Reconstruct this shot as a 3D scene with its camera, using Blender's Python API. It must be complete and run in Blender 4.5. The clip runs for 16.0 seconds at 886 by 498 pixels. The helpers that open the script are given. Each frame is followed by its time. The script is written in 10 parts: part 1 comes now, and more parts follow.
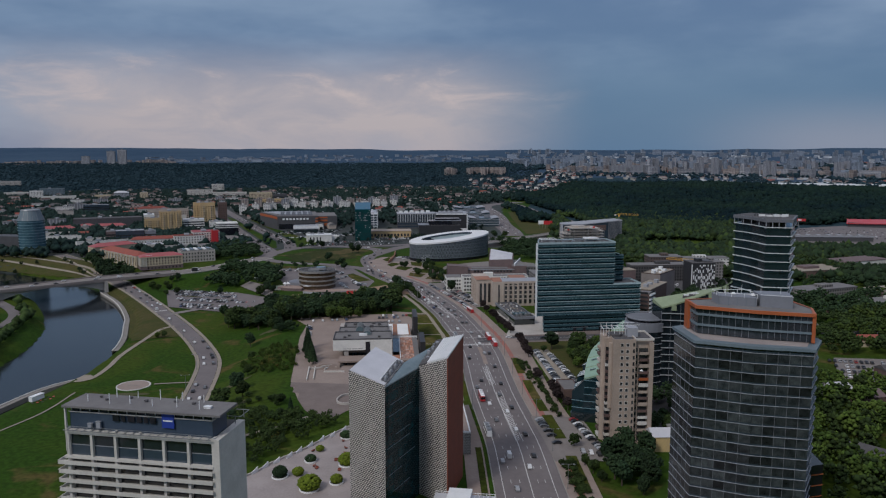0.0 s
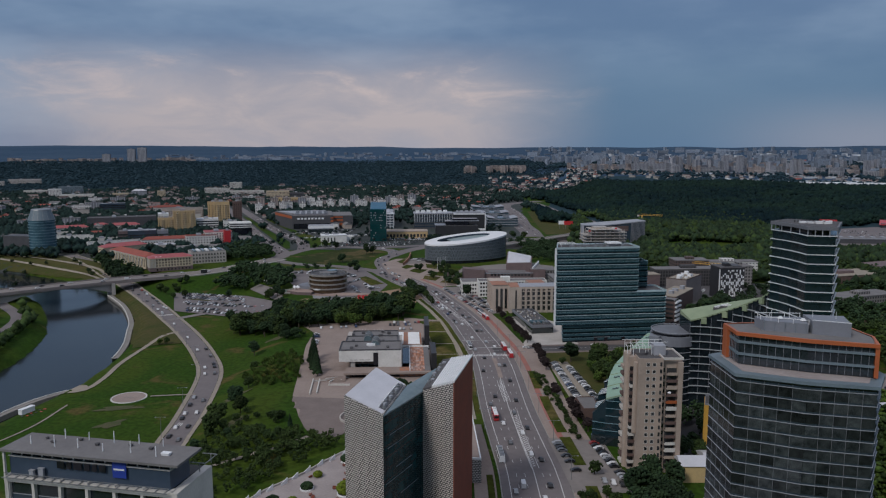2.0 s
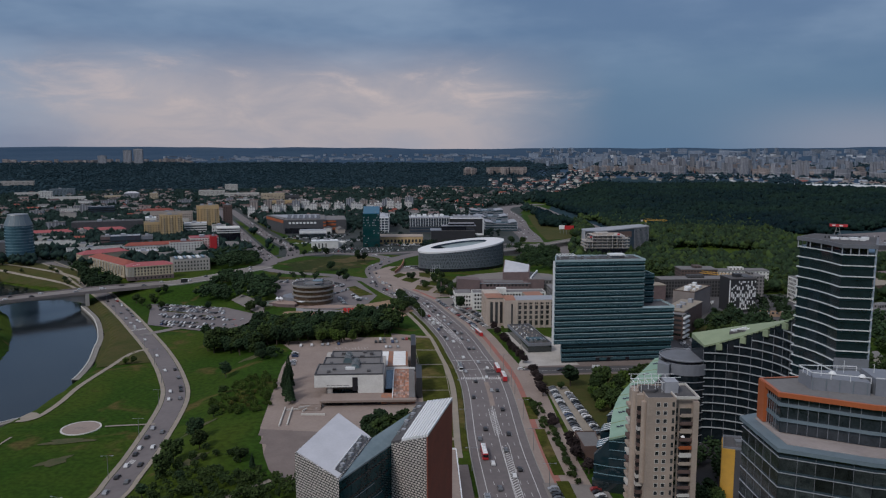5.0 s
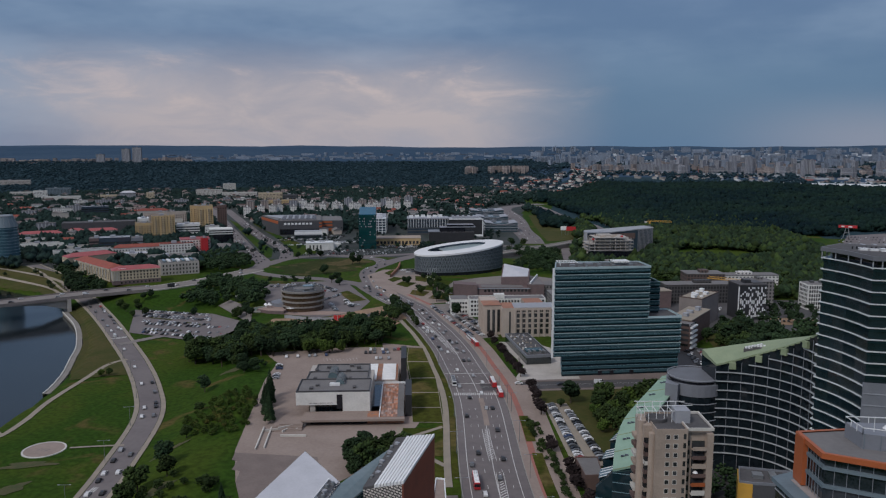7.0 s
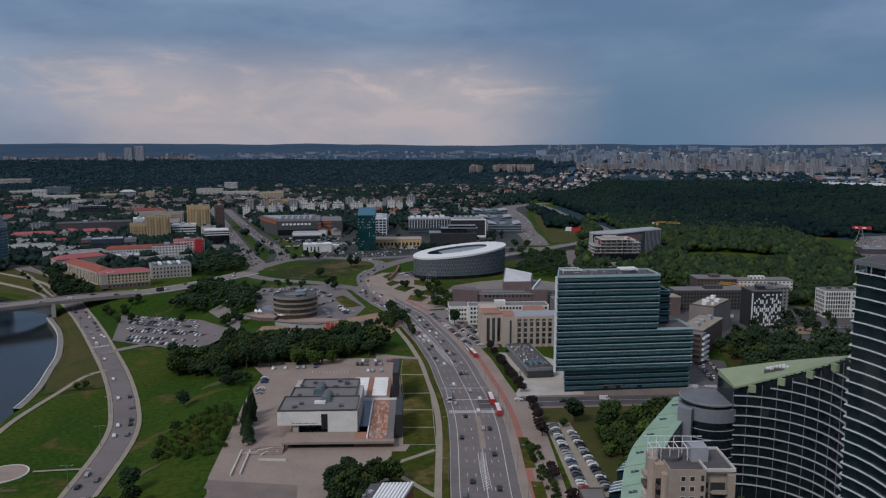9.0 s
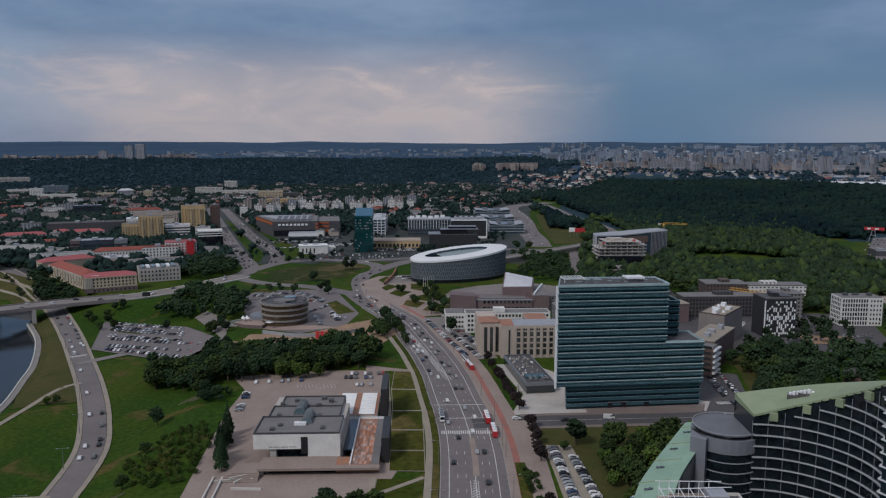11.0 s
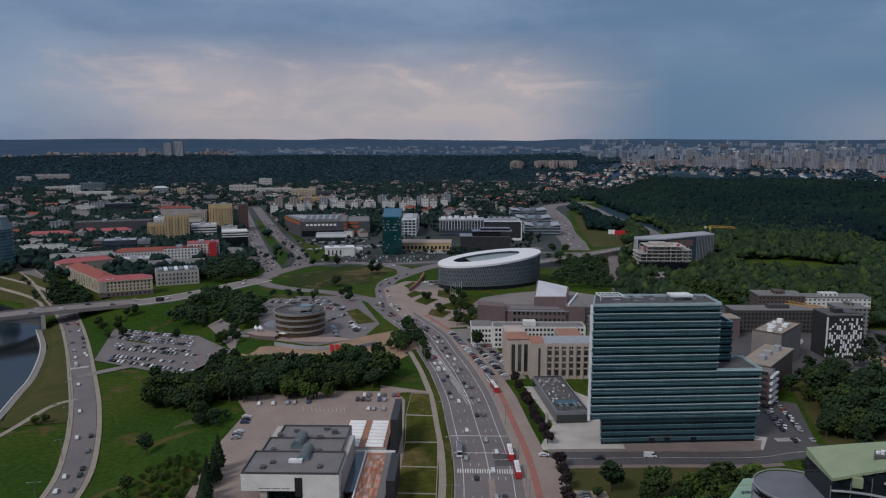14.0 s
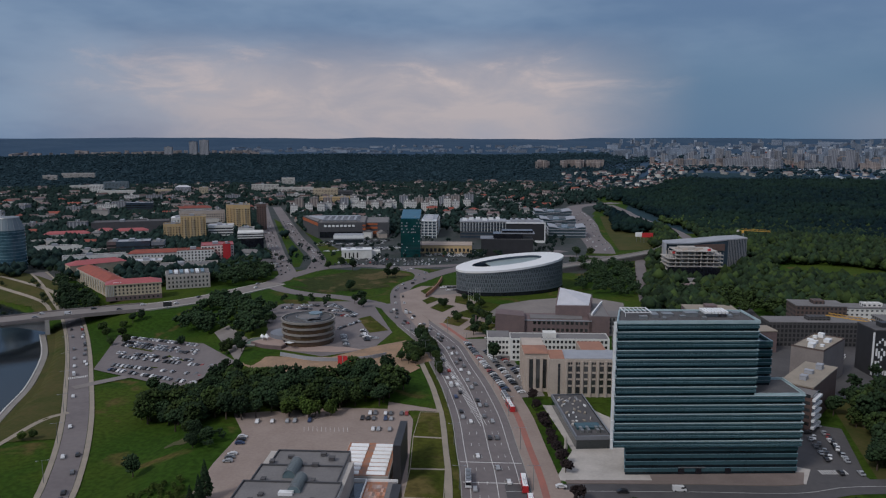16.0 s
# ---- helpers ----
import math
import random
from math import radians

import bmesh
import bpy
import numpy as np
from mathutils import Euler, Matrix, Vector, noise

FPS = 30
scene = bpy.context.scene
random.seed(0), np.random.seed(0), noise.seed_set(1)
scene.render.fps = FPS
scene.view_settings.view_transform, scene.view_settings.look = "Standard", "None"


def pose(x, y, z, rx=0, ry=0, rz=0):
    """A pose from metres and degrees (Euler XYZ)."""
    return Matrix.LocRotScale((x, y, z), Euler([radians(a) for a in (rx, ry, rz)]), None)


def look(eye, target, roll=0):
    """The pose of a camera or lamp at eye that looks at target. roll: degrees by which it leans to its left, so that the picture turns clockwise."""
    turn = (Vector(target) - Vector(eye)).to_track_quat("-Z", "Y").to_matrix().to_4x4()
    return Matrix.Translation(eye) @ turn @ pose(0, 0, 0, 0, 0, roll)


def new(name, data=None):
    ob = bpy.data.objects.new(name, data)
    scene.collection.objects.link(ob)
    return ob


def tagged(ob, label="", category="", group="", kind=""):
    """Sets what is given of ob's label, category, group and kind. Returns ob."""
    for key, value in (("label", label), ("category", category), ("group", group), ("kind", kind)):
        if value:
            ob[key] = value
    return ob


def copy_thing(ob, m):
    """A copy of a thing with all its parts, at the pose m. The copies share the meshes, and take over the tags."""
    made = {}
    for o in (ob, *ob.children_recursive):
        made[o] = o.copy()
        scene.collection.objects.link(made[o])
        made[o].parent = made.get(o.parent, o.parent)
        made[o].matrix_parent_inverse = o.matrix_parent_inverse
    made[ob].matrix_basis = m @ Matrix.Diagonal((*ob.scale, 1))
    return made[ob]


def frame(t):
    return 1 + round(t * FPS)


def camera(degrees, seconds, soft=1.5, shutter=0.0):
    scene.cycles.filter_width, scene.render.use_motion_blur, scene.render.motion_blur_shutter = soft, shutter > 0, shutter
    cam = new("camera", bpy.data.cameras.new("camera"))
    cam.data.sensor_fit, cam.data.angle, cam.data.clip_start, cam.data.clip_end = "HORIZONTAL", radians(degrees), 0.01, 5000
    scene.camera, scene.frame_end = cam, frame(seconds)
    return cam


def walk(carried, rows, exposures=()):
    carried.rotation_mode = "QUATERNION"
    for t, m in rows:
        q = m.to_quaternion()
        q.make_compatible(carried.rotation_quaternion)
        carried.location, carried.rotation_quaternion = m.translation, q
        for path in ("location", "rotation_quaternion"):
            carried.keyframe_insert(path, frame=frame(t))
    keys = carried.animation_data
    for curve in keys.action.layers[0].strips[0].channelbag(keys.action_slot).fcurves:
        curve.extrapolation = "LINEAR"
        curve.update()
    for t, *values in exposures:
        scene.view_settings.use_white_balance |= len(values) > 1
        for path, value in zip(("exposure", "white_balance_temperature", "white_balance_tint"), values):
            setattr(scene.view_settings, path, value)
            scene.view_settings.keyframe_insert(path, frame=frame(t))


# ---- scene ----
# The camera: a drone that flies ahead over an avenue and turns slowly to its left.
cam = camera(61.1, 16.0, soft=1.2)
PATH = [
    (0.0, pose(0.5, 0.54, 135.88, 82.47, 0.0, 8.62)),
    (0.5, pose(0.56, 7.34, 136.18, 82.42, 0.0, 9.15)),
    (1.0, pose(0.64, 14.15, 136.48, 82.35, 0.0, 9.6)),
    (1.5, pose(0.73, 20.98, 136.77, 82.36, 0.0, 10.02)),
    (2.0, pose(0.83, 27.82, 137.05, 82.29, 0.0, 10.18)),
    (2.5, pose(0.95, 34.68, 137.33, 82.26, 0.0, 10.17)),
    (3.0, pose(1.08, 41.56, 137.6, 82.2, 0.0, 10.16)),
    (3.5, pose(1.21, 48.45, 137.87, 82.42, 0.0, 10.15)),
    (4.0, pose(1.35, 55.36, 138.12, 82.41, 0.0, 10.17)),
    (6.5, pose(2.11, 90.15, 139.32, 82.26, 0.0, 10.5)),
    (7.0, pose(2.26, 97.16, 139.54, 82.24, 0.0, 10.5)),
    (7.5, pose(2.41, 104.19, 139.75, 82.24, 0.0, 10.51)),
    (8.0, pose(2.56, 111.23, 139.96, 82.24, 0.0, 10.58)),
    (8.5, pose(2.69, 118.28, 140.16, 82.17, 0.0, 10.71)),
    (9.0, pose(2.82, 125.36, 140.36, 82.1, 0.0, 10.94)),
    (11.5, pose(3.28, 160.98, 141.24, 81.92, 0.0, 11.44)),
    (12.0, pose(3.33, 168.16, 141.39, 81.89, 0.0, 11.83)),
    (12.5, pose(3.36, 175.35, 141.54, 81.82, 0.0, 12.53)),
    (13.0, pose(3.37, 182.55, 141.69, 81.79, 0.0, 13.1)),
    (13.5, pose(3.35, 189.78, 141.83, 81.75, 0.0, 13.68)),
    (14.0, pose(3.31, 197.02, 141.96, 81.72, 0.0, 14.26)),
    (14.5, pose(3.25, 204.28, 142.08, 81.67, 0.0, 14.82)),
    (15.0, pose(3.16, 211.55, 142.2, 81.64, 0.0, 15.31)),
    (15.5, pose(3.04, 218.85, 142.31, 81.66, 0.0, 15.78)),
    (16.0, pose(2.9, 226.16, 142.42, 81.63, 0.0, 16.26)),
]
walk(cam, PATH, exposures=[(0.0, 0.09), (16.0, 0.09)])

# ---- sky and sun ----
world = bpy.data.worlds.new("sky")
scene.world = world
world.use_nodes = True
wt = world.node_tree
wt.nodes.clear()


def wnode(kind, **sets):
    n = wt.nodes.new(kind)
    for key, value in sets.items():
        n.inputs[key.replace("_", " ")].default_value = value
    return n


def wmath(op, a, b=None):
    n = wt.nodes.new("ShaderNodeMath")
    n.operation = op
    n.use_clamp = False
    for i, v in enumerate((a, b)):
        if v is None:
            continue
        if isinstance(v, (int, float)):
            n.inputs[i].default_value = v
        else:
            wt.links.new(v, n.inputs[i])
    return n.outputs[0]


def wrange(v, a, b, c=0.0, d=1.0):
    n = wt.nodes.new("ShaderNodeMapRange")
    n.interpolation_type = "SMOOTHSTEP"
    wt.links.new(v, n.inputs[0])
    for i, k in enumerate((a, b, c, d)):
        n.inputs[i + 1].default_value = k
    return n.outputs[0]


def wmix(f, a, b):
    n = wt.nodes.new("ShaderNodeMix")
    n.data_type = "RGBA"
    if isinstance(f, (int, float)):
        n.inputs[0].default_value = f
    else:
        wt.links.new(f, n.inputs[0])
    for s, v in ((6, a), (7, b)):
        if isinstance(v, tuple):
            n.inputs[s].default_value = (*v, 1)
        else:
            wt.links.new(v, n.inputs[s])
    return n.outputs[2]


SUN_TURN, SUN_UP = -150.0, 44.0      # compass turn from straight ahead (left is minus) and height, degrees
SKY = 1.0
tex = wt.nodes.new("ShaderNodeTexCoord")
sep = wt.nodes.new("ShaderNodeSeparateXYZ")
wt.links.new(tex.outputs["Generated"], sep.inputs[0])
dx, dy, dz = sep.outputs
nish = wt.nodes.new("ShaderNodeTexSky")
nish.sky_type = "NISHITA"
nish.sun_disc = False
nish.sun_elevation = radians(SUN_UP)
nish.sun_rotation = radians(SUN_TURN)
blue = wt.nodes.new("ShaderNodeVectorMath")
blue.operation = "SCALE"
blue.inputs[3].default_value = 0.055
wt.links.new(nish.outputs[0], blue.inputs[0])
# layered cloud: drawn out along the horizon
squash = wt.nodes.new("ShaderNodeMapping")
squash.inputs["Scale"].default_value = (1.0, 1.0, 3.2)
squash.inputs["Location"].default_value = (0.35, 0.2, 0.1)
wt.links.new(tex.outputs["Generated"], squash.inputs[0])
big = wnode("ShaderNodeTexNoise", Scale=2.3, Detail=5.0, Roughness=0.55)
small = wnode("ShaderNodeTexNoise", Scale=7.5, Detail=6.0, Roughness=0.6, Distortion=0.5)
for n in (big, small):
    wt.links.new(squash.outputs[0], n.inputs["Vector"])
turn = wmath("ARCTAN2", dx, dy)                                  # 0 straight ahead, minus to the left
warm_mid = wmath("MULTIPLY", wrange(turn, -0.86, -0.50), wrange(turn, -0.18, 0.06, 1.0, 0.0))
warm_up = wmath("MULTIPLY", wrange(dz, 0.150, 0.060), wrange(dz, -0.01, 0.05, 0.85, 1.0))
wisps = wrange(small.outputs[0], 0.34, 0.68, 0.74, 1.06)
warm = wmath("MULTIPLY", wmath("MULTIPLY", warm_mid, warm_up), wisps)
body = wmix(wrange(big.outputs[0], 0.38, 0.64), (0.108, 0.180, 0.308), (0.200, 0.282, 0.412))
body = wmix(wmath("MULTIPLY", wrange(turn, -0.26, 0.02), wrange(dz, 0.17, 0.05, 0.0, 0.9)), body, (0.094, 0.174, 0.288))
body = wmix(wmath("MULTIPLY", wrange(turn, 0.12, 0.34), wrange(dz, 0.075, 0.005, 0.0, 0.6)), body, (0.30, 0.31, 0.38))
lit = wmix(warm, body, (0.425, 0.382, 0.405))
edge = wmath("MULTIPLY", warm_mid, wmath("MULTIPLY", wrange(small.outputs[0], 0.52, 0.70), wmath("MULTIPLY", wrange(dz, 0.035, 0.065), wrange(dz, 0.125, 0.095))))
lit = wmix(wmath("MULTIPLY", edge, 0.5), lit, (0.60, 0.49, 0.47))
# an overcast sky is several times brighter overhead than low down
over = wmix(wrange(big.outputs[0], 0.3, 0.7), (0.348, 0.380, 0.480), (0.472, 0.500, 0.585))
cloud = wmix(wrange(dz, 0.20, 0.75), lit, over)
whole = wmix(0.93, blue.outputs[0], cloud)
bg = wt.nodes.new("ShaderNodeBackground")
bg.inputs["Strength"].default_value = SKY
wt.links.new(whole, bg.inputs["Color"])
out = wt.nodes.new("ShaderNodeOutputWorld")
wt.links.new(bg.outputs[0], out.inputs["Surface"])

sun_data = bpy.data.lights.new("sun", "SUN")
sun_data.energy, sun_data.angle, sun_data.color = 1.50, radians(12), (1.0, 0.96, 0.915)
sun = new("sun", sun_data)
st, su = radians(SUN_TURN), radians(SUN_UP)
sun.matrix_world = look((math.sin(st) * math.cos(su) * 900, math.cos(st) * math.cos(su) * 900, math.sin(su) * 900), (0, 0, 0))

# ---- materials ----


def mat(name, c1, c2=None, scale=0.2, rough=0.85, metal=0.0, bump=0.0, vary=0.0, spec=0.5, island=0.0, stripes=None):
    """A surface whose colour wanders between two tones at two sizes. vary: by object, island: by joined piece."""
    m = bpy.data.materials.new(name)
    m.use_nodes = True
    t = m.node_tree
    b = t.nodes["Principled BSDF"]
    b.inputs["Roughness"].default_value = rough
    b.inputs["Metallic"].default_value = metal
    b.inputs["Specular IOR Level"].default_value = spec
    geo = t.nodes.new("ShaderNodeNewGeometry")
    n1, n2 = t.nodes.new("ShaderNodeTexNoise"), t.nodes.new("ShaderNodeTexNoise")
    n1.inputs["Scale"].default_value, n1.inputs["Detail"].default_value = scale, 4
    n2.inputs["Scale"].default_value, n2.inputs["Detail"].default_value = scale * 9, 3
    for n in (n1, n2):
        t.links.new(geo.outputs["Position"], n.inputs["Vector"])
    add = t.nodes.new("ShaderNodeMath")
    add.operation = "MULTIPLY_ADD"
    add.inputs[1].default_value = 0.6
    half = t.nodes.new("ShaderNodeMath")
    half.operation = "MULTIPLY"
    half.inputs[1].default_value = 0.4
    t.links.new(n2.outputs[0], half.inputs[0])
    t.links.new(n1.outputs[0], add.inputs[0])
    t.links.new(half.outputs[0], add.inputs[2])
    ramp = t.nodes.new("ShaderNodeValToRGB")
    ramp.color_ramp.elements[0].position, ramp.color_ramp.elements[1].position = 0.36, 0.64
    c2 = c2 or tuple(v * 0.78 for v in c1)
    ramp.color_ramp.elements[0].color, ramp.color_ramp.elements[1].color = (*c1, 1), (*c2, 1)
    t.links.new(add.outputs[0], ramp.inputs[0])
    colour = ramp.outputs[0]
    for amount, kind in ((vary, 0), (island, 1)):
        if amount:
            src = t.nodes.new("ShaderNodeObjectInfo").outputs["Random"] if kind == 0 else geo.outputs["Random Per Island"]
            rng = t.nodes.new("ShaderNodeMapRange")
            rng.inputs[3].default_value, rng.inputs[4].default_value = 1 - amount, 1 + amount
            t.links.new(src, rng.inputs[0])
            sc = t.nodes.new("ShaderNodeVectorMath")
            sc.operation = "SCALE"
            t.links.new(colour, sc.inputs[0])
            t.links.new(rng.outputs[0], sc.inputs[3])
            colour = sc.outputs[0]
    t.links.new(colour, b.inputs["Base Color"])
    if bump:
        bm_ = t.nodes.new("ShaderNodeBump")
        bm_.inputs["Strength"].default_value = bump
        bm_.inputs["Distance"].default_value = 0.3
        t.links.new(n2.outputs[0], bm_.inputs["Height"])
        t.links.new(bm_.outputs[0], b.inputs["Normal"])
    return m


def glass(name, c1, c2=None, rough=0.06, spec=0.9, scale=0.08, metal=0.0, vary=0.0):
    return mat(name, c1, c2, scale, rough, metal, 0.0, vary, spec)


def turf(name, green, lush, straw, share):
    """Grass that wanders between two greens, with straw-coloured patches and a fine mottle."""
    m = bpy.data.materials.new(name)
    m.use_nodes = True
    t = m.node_tree
    b = t.nodes["Principled BSDF"]
    b.inputs["Roughness"].default_value = 0.95
    b.inputs["Specular IOR Level"].default_value = 0.08
    geo = t.nodes.new("ShaderNodeNewGeometry")
    outs = []
    for scale, detail, warp, lo, hi in ((0.011, 4, 0.6, 0.42, 0.60), (0.030, 7, 1.2, 0.62 - share, 0.74 - share), (0.42, 5, 0.0, 0.25, 0.75)):
        n = t.nodes.new("ShaderNodeTexNoise")
        n.inputs["Scale"].default_value, n.inputs["Detail"].default_value, n.inputs["Distortion"].default_value = scale, detail, warp
        t.links.new(geo.outputs["Position"], n.inputs["Vector"])
        r = t.nodes.new("ShaderNodeMapRange")
        r.interpolation_type = "SMOOTHSTEP"
        r.inputs[1].default_value, r.inputs[2].default_value = lo, hi
        t.links.new(n.outputs[0], r.inputs[0])
        outs.append(r.outputs[0])
    colour = None
    for f, a, c in ((outs[0], green, lush), (outs[1], None, straw)):
        x = t.nodes.new("ShaderNodeMix")
        x.data_type = "RGBA"
        t.links.new(f, x.inputs[0])
        if a:
            x.inputs[6].default_value = (*a, 1)
        else:
            t.links.new(colour, x.inputs[6])
        x.inputs[7].default_value = (*c, 1)
        colour = x.outputs[2]
    r = t.nodes.new("ShaderNodeMapRange")
    r.inputs[3].default_value, r.inputs[4].default_value = 0.72, 1.28
    t.links.new(outs[2], r.inputs[0])
    s = t.nodes.new("ShaderNodeVectorMath")
    s.operation = "SCALE"
    t.links.new(colour, s.inputs[0])
    t.links.new(r.outputs[0], s.inputs[3])
    t.links.new(s.outputs[0], b.inputs["Base Color"])
    return m


